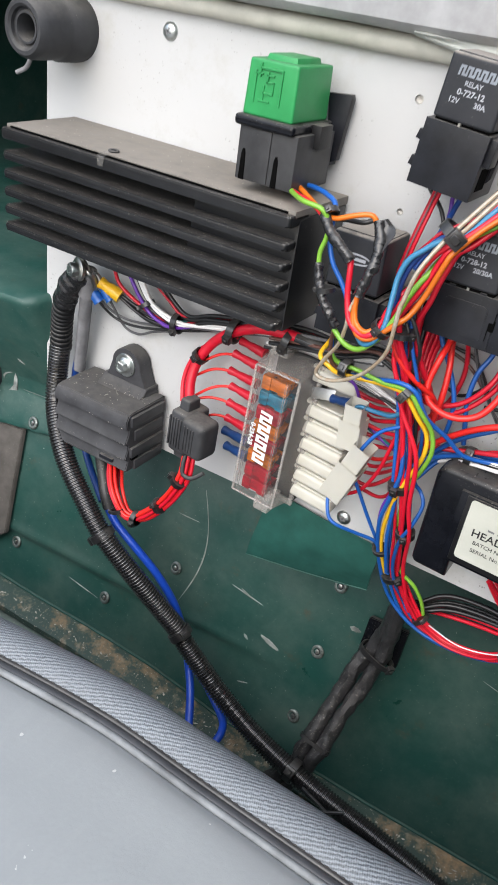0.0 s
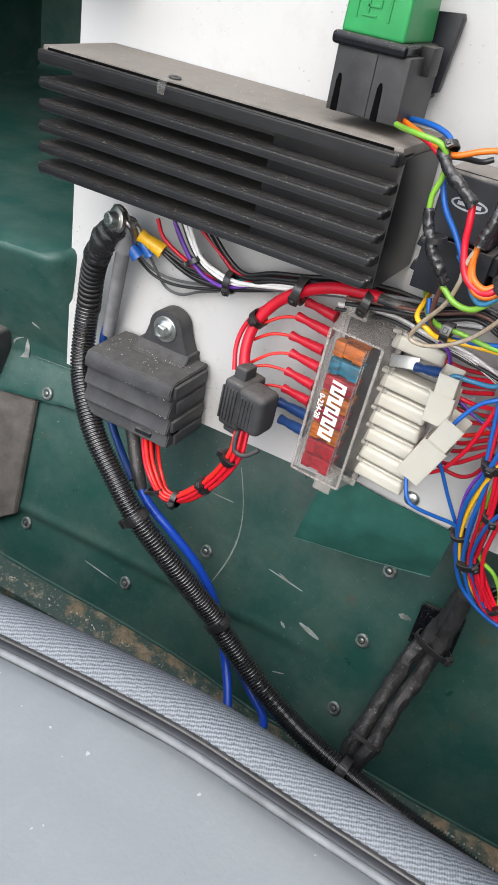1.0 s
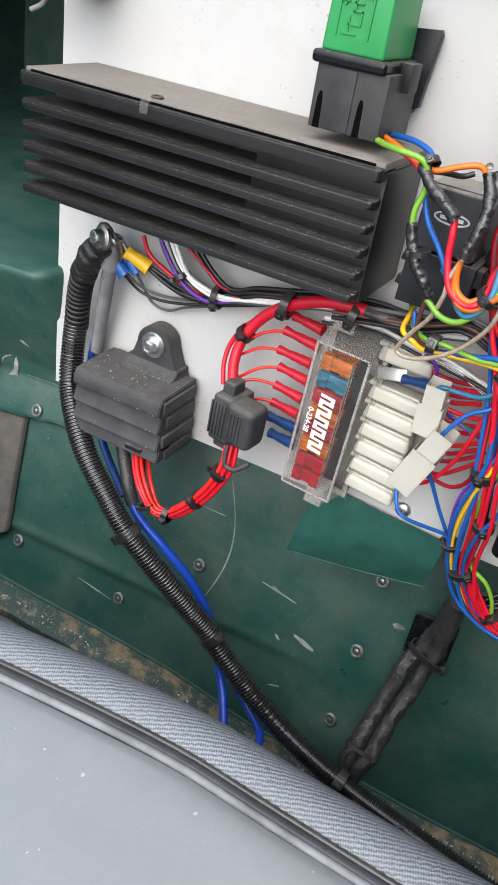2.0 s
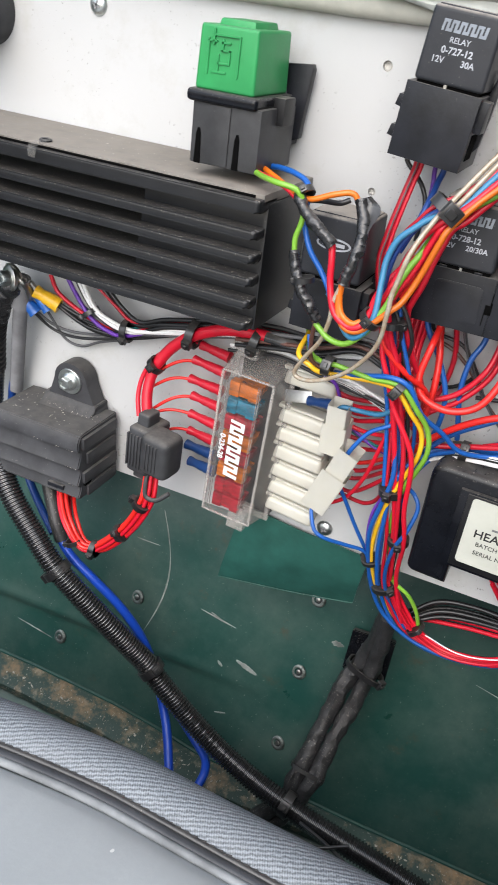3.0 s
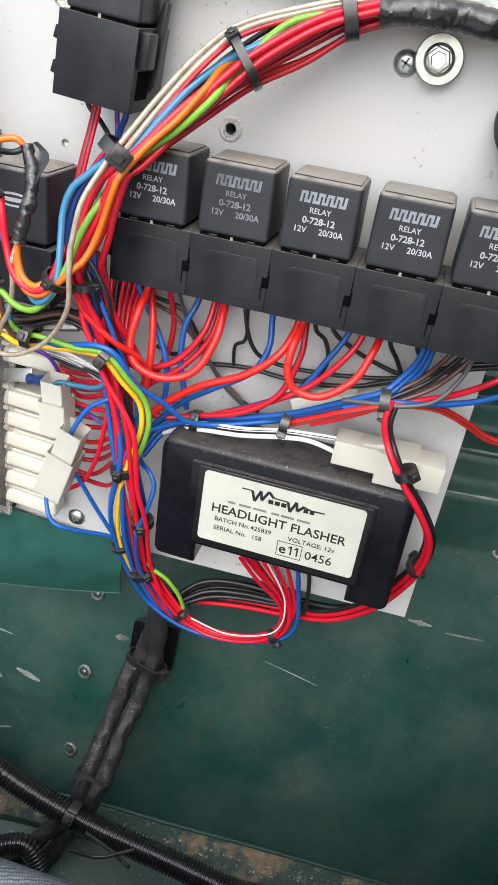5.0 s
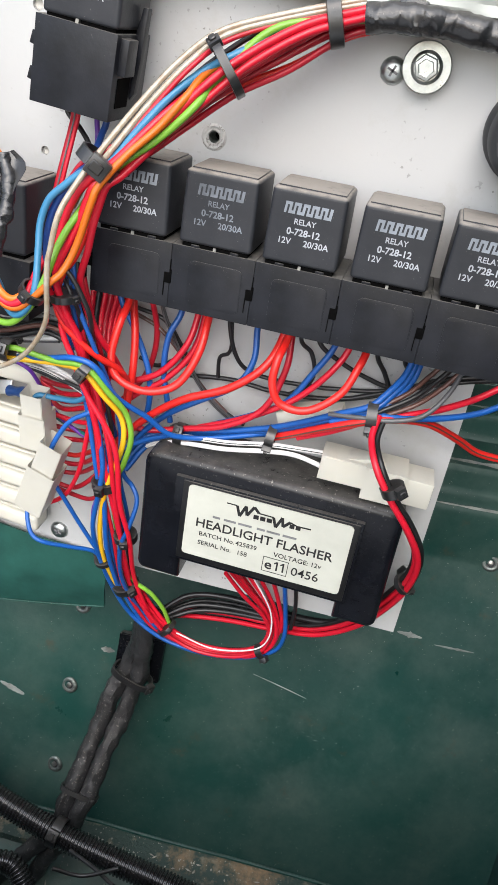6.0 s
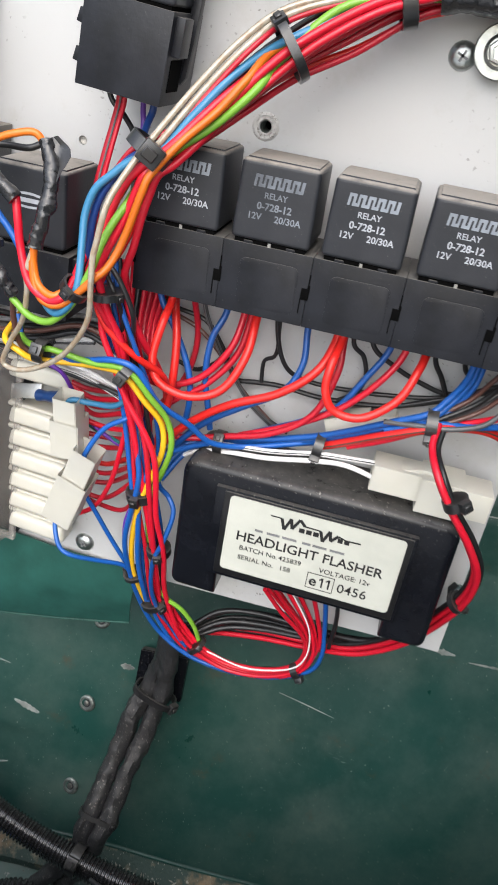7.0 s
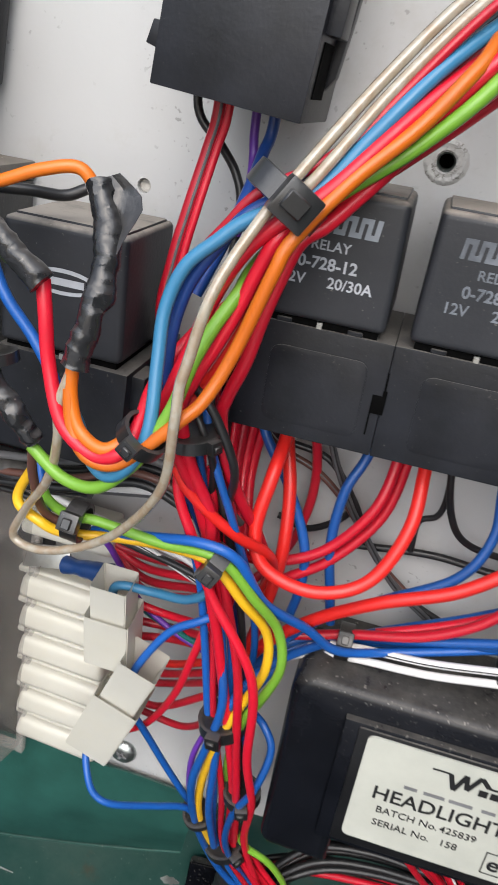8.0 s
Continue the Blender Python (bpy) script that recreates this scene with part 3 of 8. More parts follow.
part("seam_bead", tube([Vector((x, green_depth(x, ledge_height(x) + 0.002) - 0.0012, ledge_height(x) + 0.0020 + 0.0004 * noise.noise(Vector((x * 90, 0, 7))))) for x in (-0.7 + 1.2 * i / 150 for i in range(151))], 0.0013, 8), GREEN_TAPE, flange, "dusty sealed seam")


def floor_sheet():
    bm = bmesh.new()
    nx, ny = 120, 40
    rows = []
    for j in range(ny + 1):
        y = 0.045 - 0.34 * j / ny
        rows.append([bm.verts.new((-0.75 + 1.3 * i / nx, y, ledge_height(-0.75 + 1.3 * i / nx) - 0.008 - 0.03 * j / ny + 0.002 * noise.noise(Vector((i * 0.3, j * 0.3, 0))))) for i in range(nx + 1)])
    for a, b in zip(rows, rows[1:]):
        for i in range(nx):
            bm.faces.new((a[i], a[i + 1], b[i + 1], b[i]))
    got = bmesh.ops.extrude_face_region(bm, geom=list(bm.faces))
    bmesh.ops.translate(bm, verts=[v for v in got["geom"] if isinstance(v, bmesh.types.BMVert)], vec=(0, 0, -0.003))
    return bm


single("floor", floor_sheet(), FLOOR, "gritty dark green painted floor of the bay", "floor", kind="structure")

# ---- the padded grey edge in the foreground ----
def edge_bend(x):
    """The cover's edge falls back beyond its middle."""
    m = max(0.0, -0.09 - x)
    return -0.14 * (math.sqrt(m * m + 0.0009) - 0.03)


def padded_cover():
    cover = thing("padded_cover", (-0.1, -0.2, 0.05), "grey grained vinyl cover with a silver-black woven rolled edge", "cover")
    bm = bmesh.new()
    nx, ny = 80, 36
    rows = []
    for j in range(ny + 1):
        y = -0.1856 - 0.55 * (j / ny) ** 1.5
        z0 = 0.1262 - 0.0045 * math.exp(-j / 1.2) + 0.02 * (j / ny) ** 2
        rows.append([bm.verts.new((x, y + edge_bend(x), z0 + 0.0006 * noise.noise(Vector((x * 25, j * 0.5, 5))))) for x in (-0.62 + 0.95 * i / nx for i in range(nx + 1))])
    for a, b in zip(rows, rows[1:]):
        for i in range(nx):
            bm.faces.new((a[i], a[i + 1], b[i + 1], b[i]))
    got = bmesh.ops.extrude_face_region(bm, geom=list(bm.faces))
    bmesh.ops.translate(bm, verts=[v for v in got["geom"] if isinstance(v, bmesh.types.BMVert)], vec=(0, 0, -0.01))
    part("vinyl_panel", bm, VINYL, cover, "grey grained vinyl")

    def along(y, z, n=100):
        return [Vector((x, y + edge_bend(x), z + 0.0005 * math.sin(x * 33))) for x in (-0.62 + 0.95 * i / n for i in range(n + 1))]

    part("rolled_edge", tube(along(-0.1685, 0.1160), 0.0128, 26), WEAVE, cover, "silver-black twill weave")
    part("piping", tube(along(-0.1820, 0.1222), 0.0028, 12), PIPING, cover, "smooth dark grey piping")
    part("bead", tube(along(-0.1852, 0.1238), 0.0018, 10), BEAD, cover, "pale grey bead beside the vinyl")
    part("seam_strip", tube(along(-0.1790, 0.1238), 0.0013, 10), TIE, cover, "black stitched seam")
    stitches = bmesh.new()
    for y, z, step in ((-0.1783, 0.1247, 0.0036),):
        for i in range(int(0.9 / step)):
            x = -0.60 + i * step
            p = Vector((x, y + edge_bend(x), z + 0.0005 * math.sin(x * 33)))
            merge(stitches, turned(block(-0.0011, 0.0011, -0.0004, 0.0004, -0.0006, 0.0003, 0.0002, 1), Matrix.Translation(p) @ pose(0, 0, 0, 0, 0, 14)))
    tagged(part("stitching", stitches, REG, cover, "grey thread stitches"), kind="stuff")
    skirt = bmesh.new()
    top, low = along(-0.176, 0.107), along(-0.17, -0.11)
    a, b = [skirt.verts.new(p) for p in top], [skirt.verts.new(p) for p in low]
    for i in range(100):
        skirt.faces.new((a[i], a[i + 1], b[i + 1], b[i]))
    got = bmesh.ops.extrude_face_region(skirt, geom=list(skirt.faces))
    bmesh.ops.translate(skirt, verts=[v for v in got["geom"] if isinstance(v, bmesh.types.BMVert)], vec=(0, -0.004, 0))
    part("skirt", skirt, RUBBER, cover)


padded_cover()

# ---- the lip over the board ----
def top_lip():
    lip = thing("weather_seal", (-0.12, -0.005, 0.385), "grimy cream rubber seal with loose film under a grey lip", "seal")
    n = 80
    xs = [-0.75 + 1.3 * i / n for i in range(n + 1)]
    part("seal", tube([Vector((x, -0.003, 0.3962 + 0.0007 * noise.noise(Vector((x * 40, 0, 0))))) for x in xs], 0.0048, 14), CREAM, lip, "cream rubber seal")
    bm = bmesh.new()
    prof = [(-0.004, 0.4008), (-0.014, 0.4018), (-0.018, 0.4050), (-0.020, 0.4190), (0.012, 0.4205)]
    rows = [[bm.verts.new((x, y, z + 0.0008 * noise.noise(Vector((x * 25, y * 60, 0))))) for x in xs] for y, z in prof]
    for a, b in zip(rows, rows[1:]):
        for i in range(n):
            bm.faces.new((a[i], a[i + 1], b[i + 1], b[i]))
    part("metal_lip", bm, GREY_METAL, lip, "grey painted metal")
    film = bmesh.new()
    rows = []
    for j in range(7):
        row = []
        for i in range(61):
            x = -0.10 + 0.24 * i / 60
            sag = (0.0035 + 0.0022 * noise.noise(Vector((x * 28, 1.7, 0))) + 0.0012 * math.sin(x * 55)) * min(1.0, i / 14, (60 - i) / 10) - 0.004 * max(0.0, 1 - i / 10)
            row.append(film.verts.new((x, -0.014 - 0.004 * noise.noise(Vector((x * 45, j * 0.4, 2))) - 0.005 * min(1.0, max(0.0, (x - 0.01) / 0.02)), 0.4025 - (sag + 0.006) * j / 6)))
        rows.append(row)
    for a, b in zip(rows, rows[1:]):
        for i in range(60):
            film.faces.new((a[i], a[i + 1], b[i + 1], b[i]))
    got = bmesh.ops.extrude_face_region(film, geom=list(film.faces))
    bmesh.ops.translate(film, verts=[v for v in got["geom"] if isinstance(v, bmesh.types.BMVert)], vec=(0, 0.0004, 0))
    part("film", film, FILM, lip, "crumpled milky plastic film")


top_lip()


# ---- fixings ----
def hex_bolt(at, r_washer, r_head, label, group="bolts"):
    x, y, z = at
    bolt = thing("hex_bolt", at, label, "bolt", group)
    part("washer", lathe([(r_head * 0.5, 0), (r_washer, 0), (r_washer, 0.0011), (r_washer * 0.96, 0.0014), (r_head * 0.5, 0.0014)], at, (0, -1, 0), 36), ZINC, bolt)
    bm = lathe([(r_head * 1.25, 0.0014), (r_head * 1.25, 0.0022), (r_head, 0.0032)], at, (0, -1, 0), 30)
    lathe([(r_head, 0.0024), (r_head, 0.0062), (r_head * 0.9, 0.0066), (r_head * 0.68, 0.0067), (r_head * 0.60, 0.0058), (0, 0.0058)], at, (0, -1, 0), 6, bm)
    part("head", bm, ZINC, bolt)
    return bolt


def pan_screw(at, r, group="panel screws"):
    screw = thing("pan_head_screw", at, "domed zinc cross-head screw in the white board", "screw", group)
    part("head", lathe([(r, 0), (r, 0.0005), (r * 0.86, 0.0016), (r * 0.5, 0.0024), (0, 0.0026)], at, (0, -1, 0), 30), ZINC, screw)
    x, y, z = at
    # cross recess shown by raised grey bars that stand for its shade
    bm = block(x - r * 0.42, x + r * 0.42, y - 0.00265, y - 0.0020, z - r * 0.09, z + r * 0.09)
    block(x - r * 0.09, x + r * 0.09, y - 0.00265, y - 0.0020, z - r * 0.42, z + r * 0.42, bm=bm)
    part("recess", turned(bm, Matrix.Translation(at) @ pose(0, 0, 0, 0, 24, 0) @ Matrix.Translation(-Vector(at))), SHRINK, screw, "grey bars as the shade of the cross recess")
    return screw


pan_screw((-0.0843, 0, 0.1467), 0.0046)
pan_screw((0.0312, 0, 0.3742), 0.0044)
pan_screw((-0.2389, 0, 0.3819), 0.0046)
hex_bolt((0.0420, -0.004, 0.3770), 0.0080, 0.0041, "zinc hex bolt with a wide flat washer on the white board")


insert = thing("threaded_insert", (-0.027, 0, 0.3427), "worn steel threaded insert in the white board", "insert")
ring, turns = bmesh.new(), []
for r, d in ((0.0019, -0.0004), (0.0024, 0.0004), (0.0031, 0.0002), (0.0038, 0.0005), (0.0044, 0.0003), (0.0050, -0.0002)):
    turns.append([ring.verts.new((-0.0275 + r * math.cos(k * math.pi / 24), -d - 0.0002 * noise.noise(Vector((k * 0.9, r * 2000, 3))), 0.3430 + r * math.sin(k * math.pi / 24))) for k in range(48)])
for p, q in zip(turns, turns[1:]):
    for k in range(48):
        ring.faces.new((p[k], p[(k + 1) % 48], q[(k + 1) % 48], q[k]))
part("worn_ring", ring, RUBBED, insert, "rubbed and cracked paint round the hole")
part("thread", lathe([(0.0021, -0.009), (0.0017, -0.008), (0.0020, -0.007), (0.0016, -0.006), (0.0020, -0.005), (0.0016, -0.004), (0.0020, -0.003), (0.0016, -0.002), (0.0020, 0.0001)], (-0.0275, 0, 0.3430), (0, -1, 0), 24, caps=False), DULL, insert)
# the hole's depth of shade is a black disc
part("hole", lathe([(0.0021, -0.0085), (0, -0.0085)], (-0.0275, 0, 0.3430), (0, -1, 0), 20, caps=False), RECESS_SHADE, insert, "hole bottom blackened as deep shade")
for x, z, r in ((-0.0974, 0.3758, 0.0020), (-0.0942, 0.3265, 0.0016)):
    plugged = thing("filled_hole", (x, 0.002, z), "drilled hole in the white board, half filled with dirt", "hole", "filled holes")
    part("filling", lathe([(r, -0.0030), (r, -0.0014), (r * 0.7, -0.0011), (r * 0.3, -0.0017), (0, -0.0018)], (x, 0, z), (0, -1, 0), 16), WORN, plugged)


def rivet(at):
    x, y, z = at
    n = (-0.13, -0.93, 0.34)
    r = thing("pop_rivet", at, "dull aluminium pop rivet in the green bulkhead", "rivet", "bulkhead rivets")
    part("flange", lathe([(0.0054, -0.0002), (0.0053, 0.0004), (0.0047, 0.0010), (0.0037, 0.0013), (0.0029, 0.0010), (0.0026, 0.0002), (0.0026, -0.0002)], at, n, 26, caps=False), DULL, r)
    # darker disc gives the hollow its shade
    part("recess", lathe([(0.0027, 0.0002), (0, 0.0002)], at, n, 18, caps=False), REG, r, "darker grey disc as the shade in the rivet's hollow")
    part("mandrel", lathe([(0.0017, 0.0001), (0.0016, 0.0010), (0.0010, 0.0013), (0, 0.0012)], at, n, 12), TINNED, r)



for spot in ((-0.212, 0.0185), (-0.0896, 0.0026), (-0.0893, -0.0497), (-0.2643, -0.0312), (-0.091, 0.0528), (-0.356, -0.0194), (-0.3590, 0.0866), (0.1405, 0.122), (-0.195, 0.110)):
    rivet((spot[0], green_depth(*spot), spot[1]))


def buffer(at, long, r):
    """A moulded rubber bump stop: a wide foot, a step, and a rounded ring with a deep hollow."""
    b = thing("rubber_buffer", at, "round dark grey rubber bump stop on the white board", "buffer", "rubber buffers")
    outline = ((1.0, 0), (1.02, 0.10), (1.0, 0.38), (0.95, 0.43), (0.93, 0.47), (0.94, 0.52), (0.92, 0.86), (0.87, 0.95), (0.78, 1.0), (0.66, 1.0), (0.58, 0.97), (0.56, 0.92), (0.50, 0.90), (0.47, 0.94), (0.40, 0.94), (0.37, 0.90), (0.36, 0.62))
    part("body", lathe([(r * a, long * c) for a, c in outline], at, (0, -1, 0), 44, caps=False), RUBBER, b)
    # black disc closes the hollow in place of real shade
    part("hollow", lathe([(r * 0.37, long * 0.64), (0, long * 0.64)], at, (0, -1, 0), 24, caps=False), RECESS_SHADE, b, "bottom of the hollow blackened as deep shade")


buffer((-0.3050, 0, 0.3733), 0.0395, 0.0168)
buffer((0.0805, 0, 0.3628), 0.030, 0.0155)


# ---- finned regulator box ----
def fin_plate(x0, x1, y0, y1, z0, z1, c=0.0022, nose=0.0016):
    """A fin with rounded front corners and a bull-nosed front edge."""
    out = []
    for cx, cy, a0 in ((x0 + c, y0 + c, 180), (x1 - c, y0 + c, 270)):
        out += [(cx + c * math.cos(radians(a0 + 18 * k)), cy + c * math.sin(radians(a0 + 18 * k))) for k in range(6)]
    out += [(x1, y1), (x0, y1)]
    bm = bmesh.new()
    low = [bm.verts.new((x, y, z0)) for x, y in out]
    top = [bm.verts.new((x, y, z1)) for x, y in out]
    bm.faces.new(low[::-1])
    bm.faces.new(top)
    for i in range(len(out)):
        k = (i + 1) % len(out)
        bm.faces.new((low[i], low[k], top[k], top[i]))
    rim = [e for e in bm.edges if abs(e.verts[0].co.z - e.verts[1].co.z) < 1e-6]
    bmesh.ops.bevel(bm, geom=rim, offset=nose, segments=4, affect="EDGES", profile=0.5, clamp_overlap=True)
    return bm


def heatsink():
    x0, x1 = -0.305, -0.1215
    hs = thing("finned_heatsink", (-0.213, -0.03, 0.270), "long black finned aluminium heatsink box, dusty on its fins", "heatsink")
    part("core", block(x0 + 0.0010, x1 - 0.002, -0.033, -0.0005, 0.268, 0.322, 0.0008), FIN, hs)
    part("top_plate", block(x0 + 0.0005, x1, -0.0525, -0.001, 0.3232, 0.3275, 0.0006), FIN_TOP, hs, "dust-covered flat top")
    part("front_lip", fin_plate(x0, x1, -0.0568, -0.040, 0.3205, 0.3258, nose=0.0012), FIN, hs)
    # black strip laid on for the shade in the gap behind the lip
    part("lip_groove", block(x0 + 0.004, x1 - 0.004, -0.0532, -0.0520, 0.3254, 0.3268, 0.0003), RECESS_SHADE, hs, "black strip standing for the shaded gap behind the lip")
    for i in range(5):
        z = 0.3138 - i * 0.0098
        part("fin", fin_plate(x0, x1 - 0.0004, -0.0562, -0.028, z - 0.0042, z - 0.0002), FIN, hs)
        # the shallower stretch between two fins at one end
        web = block(-0.180 - 0.0011 * i, x1 - 0.0012, -0.0480, -0.028, z - 0.0006, z + 0.0060, 0.0008)
        part("web", web, FIN, hs)
    part("end_plate", block(x1 - 0.005, x1 + 0.0003, -0.0478, -0.002, 0.2685, 0.3232, 0.0010), FIN, hs)
    part("grommet", lathe([(0.0014, 0), (0.0026, 0), (0.0030, 0.0007), (0.0024, 0.0013), (0.0015, 0.0010), (0.0014, 0.0001)], (-0.2335, -0.0465, 0.3275), (0, 0, 1), 20), SOCKET, hs, "small black grommet")
    scrap = bmesh.new()
    rows = []
    for y, z in ((-0.0475, 0.3280), (-0.0525, 0.3281), (-0.0568, 0.3270), (-0.0577, 0.3250), (-0.0576, 0.3222)):
        rows.append([scrap.verts.new((x + 0.0008 * noise.noise(Vector((x * 300, z * 900, 0))), y, z)) for x in (-0.2345, -0.2332, -0.2318, -0.2305)])
    for a, b in zip(rows, rows[1:]):
        for i in range(3):
            scrap.faces.new((a[i], a[i + 1], b[i + 1], b[i]))
    got = bmesh.ops.extrude_face_region(scrap, geom=list(scrap.faces))
    bmesh.ops.translate(scrap, verts=[v for v in got["geom"] if isinstance(v, bmesh.types.BMVert)], vec=(0, -0.0002, 0.0002))
    part("tape_scrap", scrap, CLEAR_TAPE, hs, "scrap of clear tape over the lip")


heatsink()


# ---- small finned rectifier with a mounting lug ----
def rectifier():
    r = thing("finned_rectifier", (-0.245, -0.02, 0.130), "grey weathered finned rectifier block bolted to the board by a lug", "rectifier")
    m = Matrix.Translation((-0.243, 0, 0.15)) @ pose(0, 0, 0, 0, -1.5, 0) @ Matrix.Translation((0.243, 0, -0.15))
    x0, x1 = -0.2812, -0.2200
    # section in depth and height: a flat top over four overhanging bands
    section = [(-0.003, 0.1738), (-0.034, 0.1735), (-0.0378, 0.1726), (-0.0402, 0.1690), (-0.0408, 0.1640), (-0.0376, 0.1624), (-0.0382, 0.1590), (-0.0410, 0.1530), (-0.0378, 0.1512), (-0.0384, 0.1478), (-0.0412, 0.1418), (-0.0380, 0.1400), (-0.0386, 0.1376), (-0.0404, 0.1334), (-0.0390, 0.1318), (-0.003, 0.1318)]
    bm = bmesh.new()
    n = 24
    rows = [[bm.verts.new((x0 + (x1 - x0) * i / n, y + 0.00035 * noise.noise(Vector((i * 0.7, z * 400, 0))), z + 0.0003 * noise.noise(Vector((i * 0.5, y * 300, z * 200))))) for y, z in section] for i in range(n + 1)]
    bm.faces.new(rows[0])
    bm.faces.new(rows[-1][::-1])
    for p, q in zip(rows, rows[1:]):
        for i in range(len(section)):
            k = (i + 1) % len(section)
            bm.faces.new((p[i], q[i], q[k], p[k]))
    bmesh.ops.recalc_face_normals(bm, faces=bm.faces)
    sharp = [e for e in bm.edges if len(e.link_faces) == 2 and e.calc_face_angle() > 0.45]
    bmesh.ops.bevel(bm, geom=sharp, offset=0.0006, segments=2, affect="EDGES")
    part("body", turned(bm, m), REG, r)
    for i, z in enumerate((0.1688, 0.1578, 0.1466, 0.1362)):
        part("side_fin", turned(block(x1 - 0.003, x1 + 0.0020 - 0.0005 * (i % 2), -0.0370 + 0.004 * (i % 2), -0.005, z - 0.0046, z + 0.0026, 0.0010), m), REG, r)
    # two black blocks stand for the shade in slots of the casting
    part("side_recess", turned(block(x1 - 0.002, x1 + 0.0014, -0.0360, -0.0300, 0.1400, 0.1452, 0.0003), m), RECESS_SHADE, r, "side slot, its shade a black block")
    part("front_slot", turned(block(-0.2420, -0.2310, -0.0408, -0.0380, 0.1352, 0.1378, 0.0003), m), SOCKET, r, "shallow front slot, its shade a black block")
    out = [(-0.2660, 0.1728), (-0.2270, 0.1728), (-0.2318, 0.182), (-0.2352, 0.1905)]
    out += [(-0.2468 + 0.0116 * math.cos(a * math.pi / 12), 0.1900 + 0.0112 * math.sin(a * math.pi / 12)) for a in range(1, 12)] + [(-0.2584, 0.1895), (-0.2612, 0.181)]
    part("lug", prism(out, -0.0125, -0.001, 0.0012), REG, r)
    foot = [(-0.001, 0.1790), (-0.0128, 0.1790), (-0.0150, 0.1757), (-0.0205, 0.1732), (-0.001, 0.1728)]
    fillet = bmesh.new()
    ends = [[fillet.verts.new((x, y, z)) for y, z in foot] for x in (-0.2645, -0.2285)]
    fillet.faces.new(ends[0])
    fillet.faces.new(ends[1][::-1])
    for i in range(5):
        fillet.faces.new((ends[0][i], ends[1][i], ends[1][(i + 1) % 5], ends[0][(i + 1) % 5]))
    bmesh.ops.recalc_face_normals(fillet, faces=fillet.faces)
    bmesh.ops.bevel(fillet, geom=list(fillet.edges), offset=0.0004, segments=2, affect="EDGES")
    part("lug_foot", fillet, REG, r)


rectifier()
hex_bolt((-0.2466, -0.0124, 0.1902), 0.0078, 0.0042, "zinc flanged hex bolt through the rectifier lug")


# ---- relays and their sockets ----
def relay_shell(name, x, z, y, wide, deep, high, code, amps, parent_label, tilt=0.0, mark="words", ink=None):
    r = thing(name, (x, y + deep / 2, z), parent_label, "relay", "cube relays")
    part("cover", block(x - wide / 2, x + wide / 2, y, y + deep, z + 0.0004, z + high, 0.0016, 4, 0.028), SHELL, r)
    part("top_step", block(x - wide * 0.44, x + wide * 0.44, y + deep * 0.12, y + deep * 0.92, z + high - 0.0012, z + high + 0.0005, 0.0004), SHELL, r)
    # rim blackened for the shadow line under the cover
    part("base_rim", block(x - wide / 2 + 0.0012, x + wide / 2 - 0.0012, y + 0.0012, y + deep - 0.001, z - 0.0012, z + 0.003), RECESS_SHADE, r)
    slope = 0.014 * deep / high
    f = y - 0.0001
    ink = ink or PRINT
    lean = Matrix.Translation((x, f, z)) @ Matrix.Rotation(-math.atan(slope), 4, "X") @ Matrix.Translation((-x, -f, -z))
    if mark == "words":
        part("emblem", turned(emblem(x - 0.0078, z + high * 0.690, 0.0158, f), lean), MARK if ink is PRINT else ink, r, "pale printed maker's mark")
        part("printing", turned(flat_text("RELAY", 0.0026, x - 0.0002, z + high * 0.562, f, 0.00003), lean), ink, r, smooth=False)
        part("printing", turned(flat_text(code, 0.0031, x - 0.0002, z + high * 0.420, f, 0.00007), lean), ink, r, smooth=False)
        part("printing", turned(flat_text("12V", 0.0029, x - 0.0062, z + high * 0.290, f, 0.00004), lean), ink, r, smooth=False)
        part("printing", turned(flat_text(amps, 0.0029, x + 0.0046, z + high * 0.290, f, 0.00004), lean), ink, r, smooth=False)
    else:
        for name, rx, rz, lift, m in (("emblem", 0.0075, 0.0026, 0.0001, PRINT), ("emblem_field", 0.0066, 0.0018, 0.00016, SHELL)):
            bm = prism([(x + rx * math.cos(a * math.pi / 12), z + high * 0.58 + rz * math.sin(a * math.pi / 12)) for a in range(24)], f - lift, f)
            part(name, turned(bm, lean), m, r, "pale oval maker's mark" if name == "emblem" else "")
        part("emblem_bar", turned(bars([(x - 0.0048, x + 0.0048)], z + high * 0.552, z + high * 0.608, f - 0.00016), lean), PRINT, r)
    if tilt:
        r.rotation_euler = (0, radians(tilt), 0)
    return r


